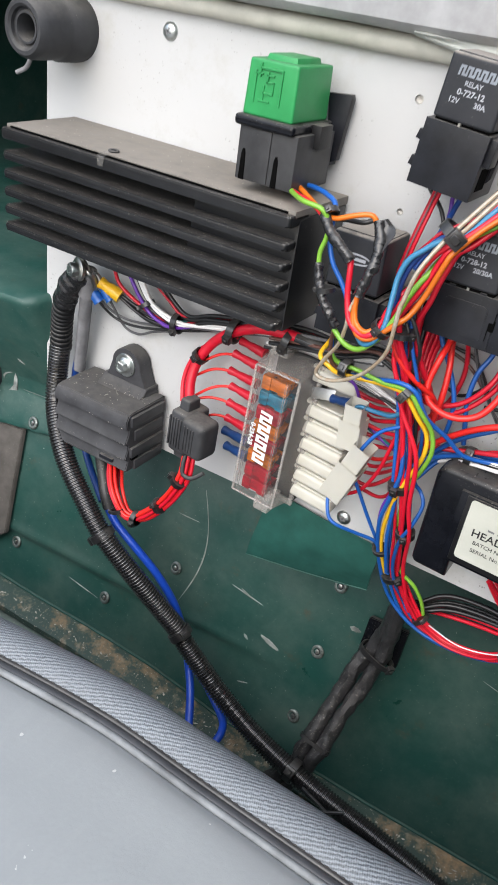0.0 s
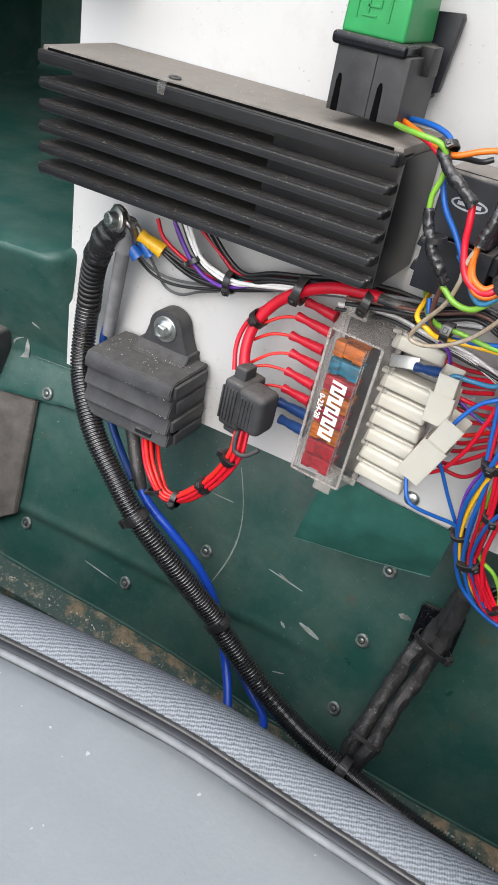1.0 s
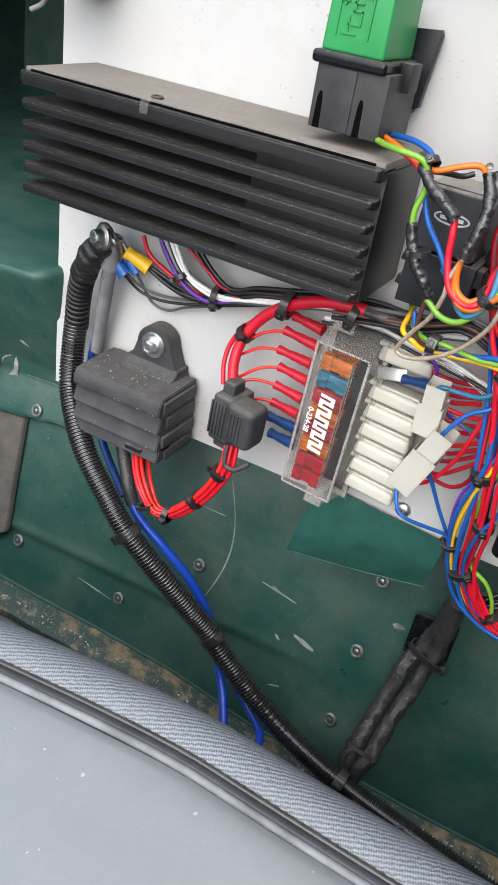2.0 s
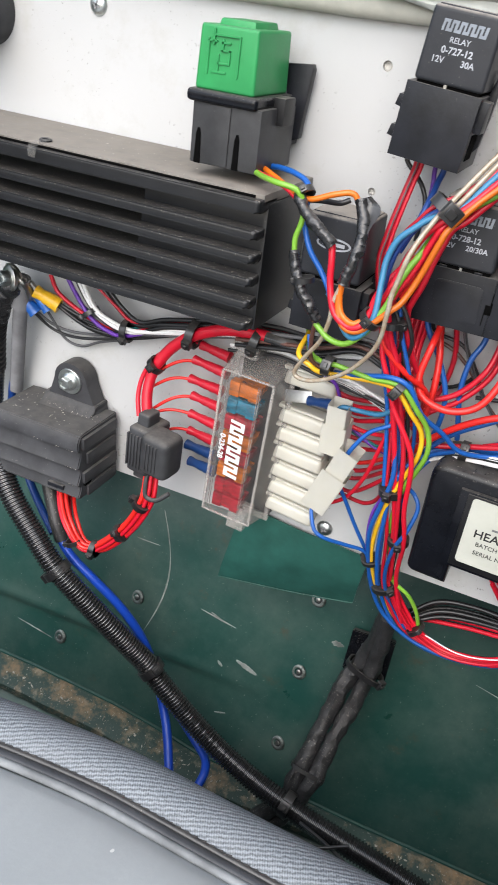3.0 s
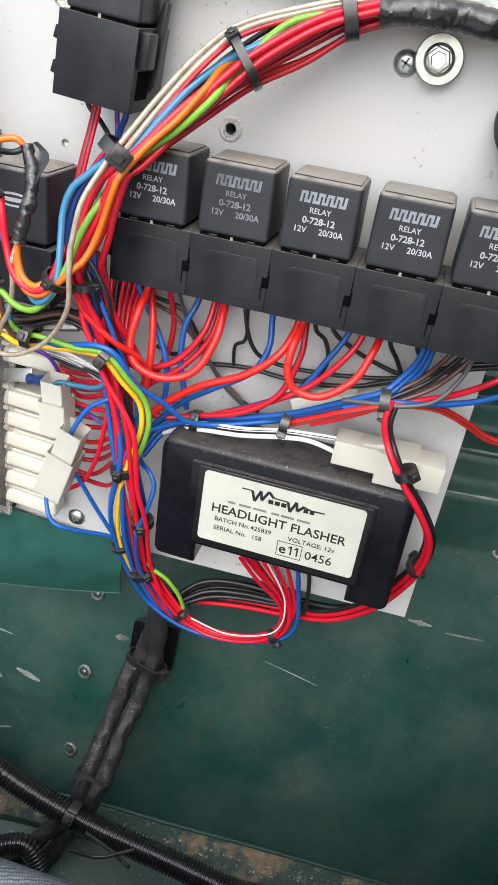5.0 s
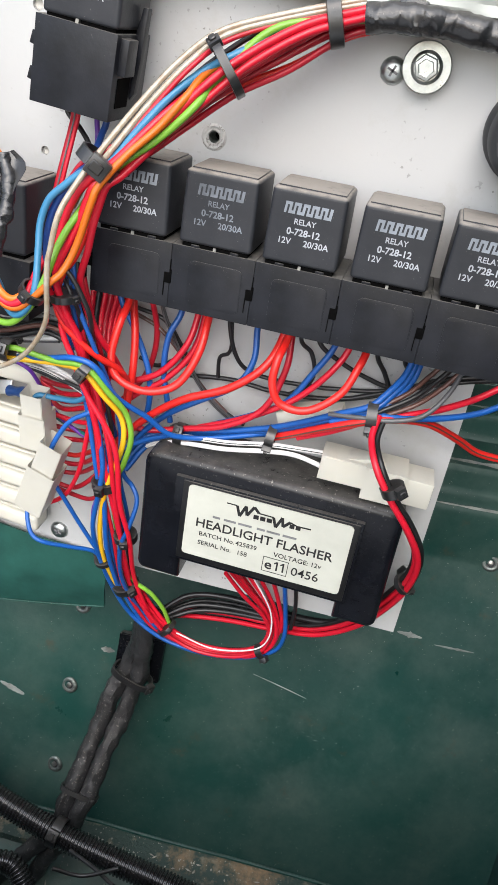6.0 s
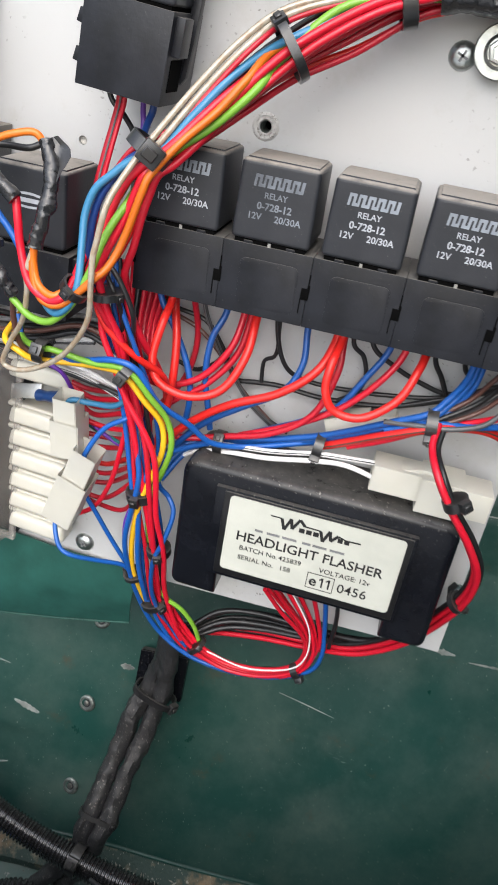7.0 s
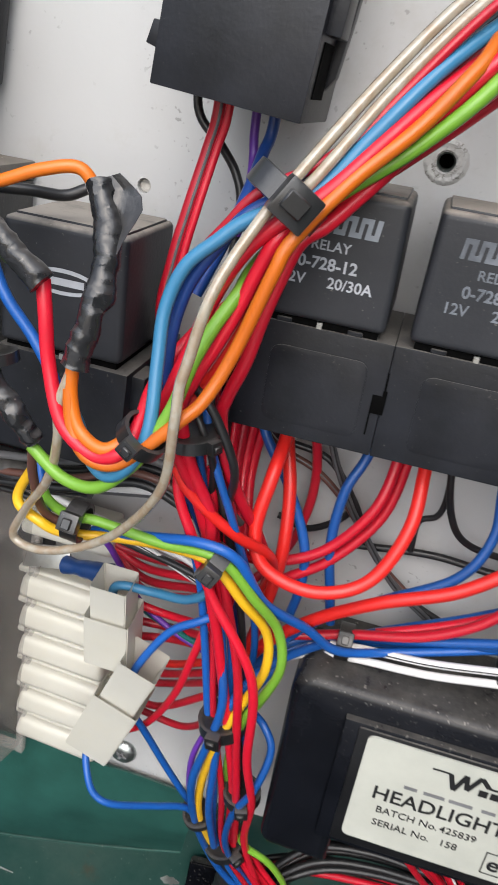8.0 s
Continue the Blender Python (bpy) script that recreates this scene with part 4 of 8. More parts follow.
def relay_socket(x, z, y, high=0.0235, wide=0.02996, deep=0.027, tilt=0.0, tabs=False):
    s = thing("relay_socket", (x, y + deep / 2, z), "dusty black interlocking relay socket on the white board", "relay socket", "relay sockets")
    h = wide / 2
    part("housing", block(x - h, x + h, y, y + deep, z, z + high, 0.0003), SOCKET, s)
    if not tabs:
        c, out = 0.0020, []
        x0, x1, z0, z1 = x - h + 0.0065, x + h - 0.0040, z + 0.0030, z + high - 0.0045
        for cx, cz, a0 in ((x0 + c, z0 + c, 180), (x1 - c, z0 + c, 270), (x1 - c, z1 - c, 0), (x0 + c, z1 - c, 90)):
            out += [(cx + c * math.cos(radians(a0 + 30 * k)), cz + c * math.sin(radians(a0 + 30 * k))) for k in range(4)]
        part("front_panel", prism(out, y - 0.00014, y + 0.001, 0.0001), SOCKET, s)
        for dx in (-0.0085, 0.0055):
            part("top_nib", block(x + dx, x + dx + 0.003, y + 0.0003, y + 0.0022, z + high - 0.0004, z + high + 0.0009, 0.0002, 1), SOCKET, s)
    part("contact_tab", block(x - 0.0005, x + 0.0005, y + 0.0001, y + 0.002, z + high - 0.0010, z + high + 0.0012), TINNED, s, "bright contact blade")
    if tabs:
        for dz in (0.006, 0.0165):
            part("hook", prism([(x - h - 0.0030, z + dz), (x - h + 0.001, z + dz - 0.0008), (x - h + 0.001, z + dz + 0.004), (x - h - 0.0022, z + dz + 0.004)], y + 0.003, y + 0.010, 0.0003), SOCKET, s)
        part("side_latch", block(x + h - 0.001, x + h + 0.0028, y + 0.003, y + 0.011, z + 0.014, z + high - 0.001, 0.0005), SOCKET, s)
        # black block laid on as the shade of an open side
        part("side_gap", block(x + h - 0.003, x + h + 0.0003, y + 0.004, y + 0.014, z + 0.004, z + 0.013), RECESS_SHADE, s)
        part("bracket", prism([(x + h - 0.001, z + 0.004), (x + h + 0.0015, z + 0.008), (x + h + 0.0022, z + 0.018), (x + h + 0.0026, z + 0.034), (x + h + 0.0008, z + 0.034), (x + h - 0.001, z + 0.024)], y + 0.016, y + 0.0195, 0.0004), SOCKET, s, "raised mounting bracket")
    else:
        # interlock at the left end: thin split beside a slot, black blocks as their shade
        part("slot", block(x - h - 0.0021, x - h + 0.0006, y - 0.00045, y + 0.0015, z + 0.0092, z + 0.0130, 0.0002), RECESS_SHADE, s, "interlock slot, its shade a raised black block")
        part("slot_step", block(x - h - 0.0002, x - h + 0.0006, y - 0.00044, y + 0.0015, z + 0.0130, z + 0.0142), RECESS_SHADE, s)
        part("split", block(x - h - 0.0001, x - h + 0.0002, y - 0.00042, y + 0.001, z + 0.0140, z + 0.0178), RECESS_SHADE, s)
        part("split", block(x - h - 0.0021, x - h - 0.0018, y - 0.00042, y + 0.001, z + 0.0045, z + 0.0094), RECESS_SHADE, s)
    if tilt:
        s.rotation_euler = (0, radians(tilt), 0)
    return s


for i in range(5):
    cx = -0.0434 + 0.030 * i
    relay_socket(cx, 0.2882, -0.0345)
    relay_shell("cube_relay", cx - 0.0004 + 0.0004 * (i % 2), 0.3127, -0.0350, 0.0258, 0.0248, 0.0248, "0-728-12", "20/30A", "dusty dark grey cube relay with pale printing in a socket", ink=(PRINT, FAINT, PRINT, PRINT, PRINT)[i])
relay_socket(-0.0664, 0.3483, -0.039, 0.0258, 0.0276, 0.028, tilt=5.0, tabs=True)
relay_shell("cube_relay", -0.0634, 0.3745, -0.0386, 0.0255, 0.026, 0.0243, "0-727-12", "30A", "dark grey cube relay with pale printing, plugged into a tabbed socket", tilt=4.5)
relay_socket(-0.0935, 0.2735, -0.0415, 0.0225, 0.029, 0.033, tilt=1.0, tabs=True)
relay_shell("cube_relay", -0.0940, 0.2968, -0.0409, 0.0268, 0.027, 0.0258, "", "", "dark grey cube relay with an oval mark behind taped wires", mark="oval")


def green_relay():
    r = thing("green_relay", (-0.146, -0.03, 0.332), "bright green flasher relay in a black holder above the heatsink", "relay")
    out = block(-0.1605, -0.1345, -0.0455, -0.013, 0.3605, 0.3835, 0.0013, 3, 0.05)
    cap = part("cap", out, GREEN_CAP, r, "bright green cap")
    part("cap_top", block(-0.155, -0.139, -0.040, -0.018, 0.3825, 0.3858, 0.0008, taper=0.08), GREEN_CAP, cap)
    f = -0.0452
    for a, b, c, d in ((-0.1560, -0.1552, 0.3660, 0.3790), (-0.1535, -0.1420, 0.3797, 0.3805), (-0.1428, -0.1420, 0.3660, 0.3797), (-0.1560, -0.1520, 0.3775, 0.3783), (-0.1540, -0.1530, 0.3765, 0.3822), (-0.1500, -0.1490, 0.3745, 0.3790), (-0.1500, -0.1462, 0.3772, 0.3780), (-0.1468, -0.1460, 0.3700, 0.3752), (-0.1500, -0.1460, 0.3745, 0.3752), (-0.1515, -0.1468, 0.3700, 0.3708), (-0.1515, -0.1507, 0.3675, 0.3735), (-0.1535, -0.1475, 0.3668, 0.3676)):
        part("moulded_line", block(a, b, f - 0.0005, f + 0.0004, c, d, 0.0001, 1), GREEN_CAP, cap)
    part("collar", block(-0.1630, -0.1318, -0.0478, -0.011, 0.3558, 0.3606, 0.0021, 4), GLOSS, r, "glossy black collar")
    base = part("holder", block(-0.1605, -0.1300, -0.0455, -0.0115, 0.3325, 0.3565, 0.0007), HOLDER, r, "black holder, its sheen a lighter grey")
    for x in (-0.1570, -0.1395):
        # raised black patches stand for the shade in the arched slots
        part("slot", prism([(x - 0.0014, 0.3326), (x + 0.0014, 0.3326), (x + 0.0010, 0.3440), (x + 0.0004, 0.3462), (x - 0.0004, 0.3462), (x - 0.0010, 0.3440)], -0.0460, -0.044), RECESS_SHADE, base, "arched slot, its shade a raised black patch")
    part("rib", block(-0.1535, -0.1432, -0.0462, -0.044, 0.333, 0.3555, 0.0004), HOLDER, base)
    part("latch", block(-0.1328, -0.1270, -0.031, -0.020, 0.350, 0.3605, 0.0007), BLACK, base)
    part("bracket", prism([(-0.1335, 0.341), (-0.1290, 0.343), (-0.1262, 0.3705), (-0.1270, 0.3725), (-0.139, 0.3715)], -0.0075, -0.0035, 0.0004), SOCKET, r, "black mounting bracket")
    part("spacer", block(-0.152, -0.132, -0.0122, -0.0006, 0.34, 0.352, 0.0005), SOCKET, r)


green_relay()


# ---- fuse box ----
def lid_shell(x0, x1, z0, z1, front, back, bevel):
    """A cap whose front is a little smaller than its foot."""
    bm = block(x0, x1, front, back, z0, z1)
    for v in bm.verts:
        if v.co.y < (front + back) / 2:
            v.co.x += 0.0016 if v.co.x < (x0 + x1) / 2 else -0.0016
            v.co.z += 0.0050 if v.co.z < (z0 + z1) / 2 else -0.0058
    bmesh.ops.bevel(bm, geom=list(bm.edges), offset=bevel, segments=3, affect="EDGES", profile=0.6)
    return bm


def fuse_box():
    f = thing("fuse_box", (-0.131, -0.02, 0.145), "clear-lidded blade fuse box with red, amber and blue fuses", "fuse box")
    x0, x1, z0, z1, y0 = -0.1442, -0.1130, 0.1495, 0.2445, -0.0335
    m = Matrix.Translation((-0.131, 0, 0.2)) @ pose(0, 0, 0, 0, 2.4, 0) @ Matrix.Translation((0.131, 0, -0.2))
    part("base", turned(block(x0 + 0.0015, x1 + 0.0004, -0.0090, -0.0005, z0 - 0.001, z1 + 0.0015, 0.001), m), SOCKET, f, "black moulded base")
    lid = lid_shell(x0, x1, z0, z1, y0, -0.0115, 0.0016)
    back = [f for f in lid.faces if f.normal.y > 0.9]
    bmesh.ops.delete(lid, geom=back, context="FACES")
    ob = part("lid", turned(lid, m), CLEAR, f, "clear scuffed plastic lid")
    ob.visible_shadow = False
    # side walls get a darker tint in place of dark refraction in clear plastic
    ob.data.materials.append(WALL_CLEAR)
    for face in ob.data.polygons:
        face.material_index = 0 if abs(face.normal.y) > 0.9 else 1
    for a, b, c, d in ((x0 - 0.0014, x0 + 0.0012, z0 - 0.0014, z1 + 0.0014), (x1 - 0.0012, x1 + 0.0014, z0 - 0.0014, z1 + 0.0014), (x0 + 0.0012, x1 - 0.0012, z0 - 0.0014, z0 + 0.0012), (x0 + 0.0012, x1 - 0.0012, z1 - 0.0012, z1 + 0.0014)):
        part("lid_flange", turned(block(a, b, -0.0142, -0.0118, c, d, 0.0004), m), RIM, ob)
    part("upper_latch", turned(block(x0 + 0.0040, x0 + 0.0150, -0.0250, -0.013, z1 - 0.0010, z1 + 0.0065, 0.0006), m), RIM, ob)
    part("lower_latch", turned(block(-0.1300, -0.1200, -0.0270, -0.013, z0 - 0.0050, z0 + 0.0050, 0.0006), m), RIM, ob)
    order = [FUSE_AMBER, FUSE_BLUE, FUSE_RED, FUSE_AMBER, FUSE_RED, FUSE_AMBER, FUSE_RED, FUSE_RED]
    for i, c in enumerate(order):
        z = 0.2266 - i * 0.00967
        fuse = part("blade_fuse", turned(block(-0.1398, -0.1248, -0.0235, -0.0125, z - 0.0022, z + 0.0022, 0.0005), m), c, f)
        for a, b in ((-0.1402, -0.1348), (-0.1296, -0.1243)):
            part("fuse_grip", turned(block(a, b, -0.0272, -0.0215, z - 0.0041, z + 0.0041, 0.0007), m), c, fuse)
        part("fuse_bridge", turned(block(-0.1355, -0.1285, -0.0262, -0.0225, z - 0.0037, z + 0.0037, 0.0006), m), c, fuse)
        part("fuse_blade", turned(block(-0.1350, -0.1320, -0.0130, -0.0115, z - 0.0006, z + 0.0006), m), TINNED, fuse)
    e = flat_text("0-234-28", 0.0040, 0, 0, 0, 0.00014)
    turn = m @ Matrix.Translation((-0.1380, y0 - 0.0004, 0.1970)) @ pose(0, 0, 0, 0, 90, 0)
    part("printing", turned(e, turn), WHITE, ob, "white printing on the lid", smooth=False)
    turn = m @ Matrix.Translation((-0.1335, y0 - 0.0004, 0.2140)) @ pose(0, 0, 0, 0, 90, 0)
    part("emblem", turned(emblem(0, 0, 0.0330, 0), turn), WHITE, ob, "white printed maker's mark")
    for dx in (x0 + 0.0020, x1 - 0.0020):
        part("lid_edge", turned(block(dx - 0.0007, dx + 0.0007, y0 - 0.0001, y0 + 0.0012, z0 + 0.0055, z1 - 0.0064, 0.0003), m), RIM, ob)
    for dz in (z0 + 0.0055, z1 - 0.0062):
        part("lid_edge", turned(block(x0 + 0.002, x1 - 0.002, y0 - 0.0001, y0 + 0.0012, dz - 0.0004, dz + 0.0004, 0.0003), m), RIM, ob)
    for dx in (-0.1398, -0.1387, -0.1223, -0.1212):
        part("lid_rib", turned(block(dx - 0.00013, dx + 0.00013, y0 - 0.0003, y0 + 0.0003, z0 + 0.008, z1 - 0.009, 0.0001, 1), m), RIM, ob)
    # white terminal insulators on the right-hand side
    for i in (0, 2, 3, 4, 5, 6, 7):
        z = 0.2368 - i * 0.0108
        m = Matrix.Translation((-0.1160, 0, z)) @ pose(0, 0, 0, 0, 1.5 + 0.5 * i, 0) @ Matrix.Translation((0.1160, 0, -z))
        t = thing("terminal_insulator", (-0.105, -0.009, z - 0.004), "milky white nylon terminal sleeve pushed onto the fuse box", "terminal sleeve", "fuse box terminals")
        part("sleeve", turned(block(-0.1160, -0.0880, -0.0158, -0.0035, z - 0.0046, z + 0.0030, 0.0024, 4, 0.08), m), NYLON, t)
        part("rail", turned(block(-0.1175, -0.0900, -0.0128, -0.0045, z + 0.0018, z + 0.0040, 0.0010, 3), m), NYLON, t)


fuse_box()


def open_box(x0, x1, w, h, wall, depth):
    """A square tube, open at x0 down to that depth."""
    bm = block(x0, x1, -w / 2, w / 2, -h / 2, h / 2)
    mouth = min(bm.faces, key=lambda f: f.calc_center_median().x)
    bmesh.ops.inset_individual(bm, faces=[mouth], thickness=wall)
    bmesh.ops.translate(bm, verts=mouth.verts, vec=(depth, 0, 0))
    rim = [e for e in bm.edges if abs(e.calc_length()) > wall * 2.2]
    bmesh.ops.bevel(bm, geom=rim, offset=0.0003, segments=2, affect="EDGES")
    return bm


def plug(points, w, h, label, name="plug_connector", group=""):
    """A nylon plug drawn out along two points: a narrow open shell standing out of a wider one."""
    a, b = Vector(points[0]), Vector(points[1])
    d = (b - a)
    long = d.length
    t = thing(name, a, label, "connector", group)
    x = d.normalized()
    y = Vector((0, -1, 0))
    y = (y - x * y.dot(x)).normalized()
    z = x.cross(y)
    m = Matrix(((x.x, z.x, y.x, a.x), (x.y, z.y, y.y, a.y), (x.z, z.z, y.z, a.z), (0, 0, 0, 1)))
    part("plug_shell", turned(open_box(0, long * 0.5, w * 0.84, h * 0.84, 0.0008, long * 0.34), m), NYLON, t)
    part("socket_shell", turned(open_box(long * 0.36, long, w * 1.06, h * 1.06, 0.0007, long * 0.14), m), NYLON, t)
    return t


# ---- headlight flasher unit ----
def rounded_plate(x0, x1, z0, z1, y0, y1, c):
    out = []
    for cx, cz, a0 in ((x0 + c, z0 + c, 180), (x1 - c, z0 + c, 270), (x1 - c, z1 - c, 0), (x0 + c, z1 - c, 90)):
        out += [(cx + c * math.cos(radians(a0 + 18 * k)), cz + c * math.sin(radians(a0 + 18 * k))) for k in range(6)]
    return prism(out, y0, y1)


def flasher():
    f = thing("flasher_unit", (0.021, -0.015, 0.163), "glossy black headlight flasher box with a printed off-white label", "flasher unit")
    out = []
    for cx, cz, c, a0, step in ((-0.0297, 0.1653, 0.0038, 180, 18), (0.0708, 0.1673, 0.0040, 270, 18), (0.0682, 0.2172, 0.0066, 0, 18), (-0.0272, 0.2172, 0.0066, 90, 18)):
        arc = [(cx + c * math.cos(radians(a0 + step * k)), cz + c * math.sin(radians(a0 + step * k))) for k in range(6)]
        if a0 == 180:
            arc += [(-0.0140, 0.1612), (-0.0140, 0.1795), (0.0560, 0.1795), (0.0560, 0.1632)]
        out += arc
    shell = prism(out, -0.0288, -0.0008)
    edges = [e for e in shell.edges if all(v.co.y < -0.02 for v in e.verts)]
    bmesh.ops.bevel(shell, geom=edges, offset=0.0031, segments=4, affect="EDGES", profile=0.5)
    part("housing", shell, GLOSS, f)
    plate = part("front_plate", block(-0.0190, 0.0602, -0.0308, -0.0270, 0.1745, 0.2165, 0.0007), GLOSS, f)
    part("plate_frame", block(-0.0152, 0.0588, -0.0313, -0.0300, 0.1760, 0.2155, 0.0005), BLACK, plate)
    y = -0.0318
    part("label", rounded_plate(-0.0126, 0.0565, 0.1795, 0.2145, y, y + 0.0008, 0.0018), LABEL, plate, "off-white printed label with black lettering")
    y -= 0.0001
    part("printing", flat_text("HEADLIGHT FLASHER", 0.0061, 0.0214, 0.1952, y, 0.00008), INK, plate, smooth=False)
    bm = flat_text("BATCH No.", 0.0031, -0.0060, 0.1908, y, 0.00002, "LEFT")
    flat_text("425839", 0.0031, 0.0102, 0.1908, y, 0.00002, "LEFT", bm)
    flat_text("SERIAL No.", 0.0031, -0.0060, 0.1862, y, 0.00002, "LEFT", bm)
    flat_text("158", 0.0031, 0.0112, 0.1862, y, 0.00002, "LEFT", bm)
    flat_text("VOLTAGE: 12v", 0.0032, 0.0268, 0.1902, y, 0.00002, "LEFT", bm)
    part("printing", bm, INK, plate, smooth=False)
    bm = flat_text("e", 0.0068, 0.0254, 0.1832, y, 0.00012, "CENTER")
    for x in (0.0291, 0.0318):
        merge(bm, prism([(x - 0.0003, 0.1832), (x + 0.0004, 0.1832), (x + 0.0004, 0.1878), (x - 0.0003, 0.1878), (x - 0.0013, 0.1869), (x - 0.0013, 0.1863), (x - 0.0003, 0.1868)], y - 0.00008, y))
    flat_text("0456", 0.0060, 0.0412, 0.1832, y, 0.00003, "CENTER", bm)
    merge(bm, bars([(0.0228, 0.0338)], 0.1816, 0.1819, y))
    merge(bm, bars([(0.0228, 0.0338)], 0.1889, 0.1892, y))
    merge(bm, bars([(0.0228, 0.0231), (0.0335, 0.0338)], 0.1819, 0.1889, y))
    part("printing", bm, INK, plate, smooth=False)
    part("number_bars", bars([(-0.0010, 0.0022), (0.0038, 0.0090), (0.0100, 0.0158), (0.0180, 0.0214), (0.0222, 0.0278), (0.0290, 0.0348)], 0.2013, 0.2023, y), SHRINK, plate, "unreadable printed line")
    # zigzag maker's mark, its small letters as plain bars
    path = ((0.0040, 0.2104), (0.0085, 0.2104), (0.0100, 0.2056), (0.0122, 0.2112), (0.0130, 0.2068), (0.0156, 0.2118), (0.0178, 0.2094), (0.0240, 0.2093), (0.0254, 0.2048), (0.0276, 0.2102), (0.0284, 0.2060), (0.0310, 0.2090), (0.0340, 0.2080), (0.0398, 0.2082))
    for i, (p, q) in enumerate(zip(path, path[1:])):
        a, b = Vector((p[0], 0, p[1])), Vector((q[0], 0, q[1]))
        s = Vector((-(b - a).z, 0, (b - a).x)).normalized() * (0.00028 if i in (0, 6, 11, 12) else 0.0006)
        part("emblem_stroke", prism([((a - s).x, (a - s).z), ((b - s).x, (b - s).z), ((b + s).x, (b + s).z), ((a + s).x, (a + s).z)], y - 0.00005 - 0.00001 * i, y), INK, plate, "stroke of a black zigzag mark")
    part("emblem_bar", bars([(0.0158, 0.0180), (0.0186, 0.0208), (0.0214, 0.0236), (0.0310, 0.0330), (0.0336, 0.0356)], 0.2062, 0.2082, y), INK, plate, "small black bars of the mark")
    part("side_screw", lathe([(0.0022, 0), (0.0022, 0.001), (0.001, 0.0018), (0, 0.0018)], (0.0742, -0.016, 0.178), (1, -0.2, 0), 14), ZINC, f)


flasher()


# ---- inline fuse holder ----
def inline_fuse():
    f = thing("inline_fuse_holder", (-0.172, -0.035, 0.165), "black ribbed inline blade-fuse holder in red cable", "fuse holder")
    m = Matrix.Translation((-0.180, -0.030, 0.18)) @ pose(0, 0, 0, 0, 2, -6)
    part("body", turned(block(-0.0085, 0.0050, -0.010, 0.010, -0.0150, 0.013, 0.0026, 3), m), RUBBER, f)
    part("collar", turned(block(-0.0068, 0.0010, -0.0055, 0.0055, 0.0110, 0.0195, 0.0014, 3, 0.10), m), RUBBER, f)
    part("cap", turned(block(0.0020, 0.0200, -0.0140, 0.003, -0.0100, 0.0140, 0.0050, 5), m), RUBBER, f)
    for i in range(5):
        part("rib", turned(block(-0.0085 + 0.0021 * i, -0.0075 + 0.0021 * i, -0.0108, -0.009, -0.011, 0.009, 0.0003), m), RUBBER, f)
    for i in range(4):
        part("cap_rib", turned(block(0.0065 + 0.0021 * i, 0.0074 + 0.0021 * i, -0.0146, -0.0132, -0.0060, 0.0100, 0.0003), m), RUBBER, f)
    part("neck", turned(block(-0.0065, 0.0030, -0.0060, 0.0060, -0.0205, -0.0140, 0.0014, 3), m), RUBBER, f)
    part("strap", turned(tube(spline([(0.004, -0.006, -0.013), (0.005, -0.009, -0.020), (0.007, -0.010, -0.026), (0.013, -0.009, -0.026), (0.019, -0.006, -0.020)]), 0.0013), m), RUBBER, f)


inline_fuse()


# ---- wiring ----
def bundle(parent, materials, mm, points, spread, twist=0.5, seed=1):
    """Wires side by side along one line; spread is the bundle's radius in millimetres at each point."""
    rnd = random.Random(seed)
    n = len(materials)
    pts = [Vector(p) for p in points]
    for i, material in enumerate(materials):
        rad = math.sqrt((i + 0.5) / n)
        ang = i * 2.39996 + rnd.uniform(-0.4, 0.4)
        turn = rnd.uniform(-twist, twist)
        line, up = [], None
        for j, c in enumerate(pts):
            d = (pts[min(j + 1, len(pts) - 1)] - pts[max(j - 1, 0)]).normalized()
            up = d.orthogonal().normalized() if up is None else (up - d * up.dot(d)).normalized()
            w = d.cross(up)
            a = ang + turn * j
            s = (spread[j] if isinstance(spread, (list, tuple)) else spread) / 1000 * rad
            line.append(c + (up * math.cos(a) + w * math.sin(a)) * s)
        size = mm[i % len(mm)] if isinstance(mm, (list, tuple)) else mm
        wire(parent, material, size, line)


def rooted(points, rise=0.014):
    """The same line with a start hidden inside the housing above it."""
    return [Vector(points[0]) + Vector((0, 0, rise))] + list(points)


def crimp(parent, material, a, b, mm, label=""):
    """A crimped terminal sleeve from a to b, belled at its ends."""
    a, b = Vector(a), Vector(b)
    line = [a.lerp(b, k / 10) for k in range(11)]
    r = mm / 2000
    return part("crimp_sleeve", tube(line, lambda f: r * (1.0 + 0.25 * (f > 0.6) + 0.10 * math.cos(f * 12)), 14), material, parent, label)


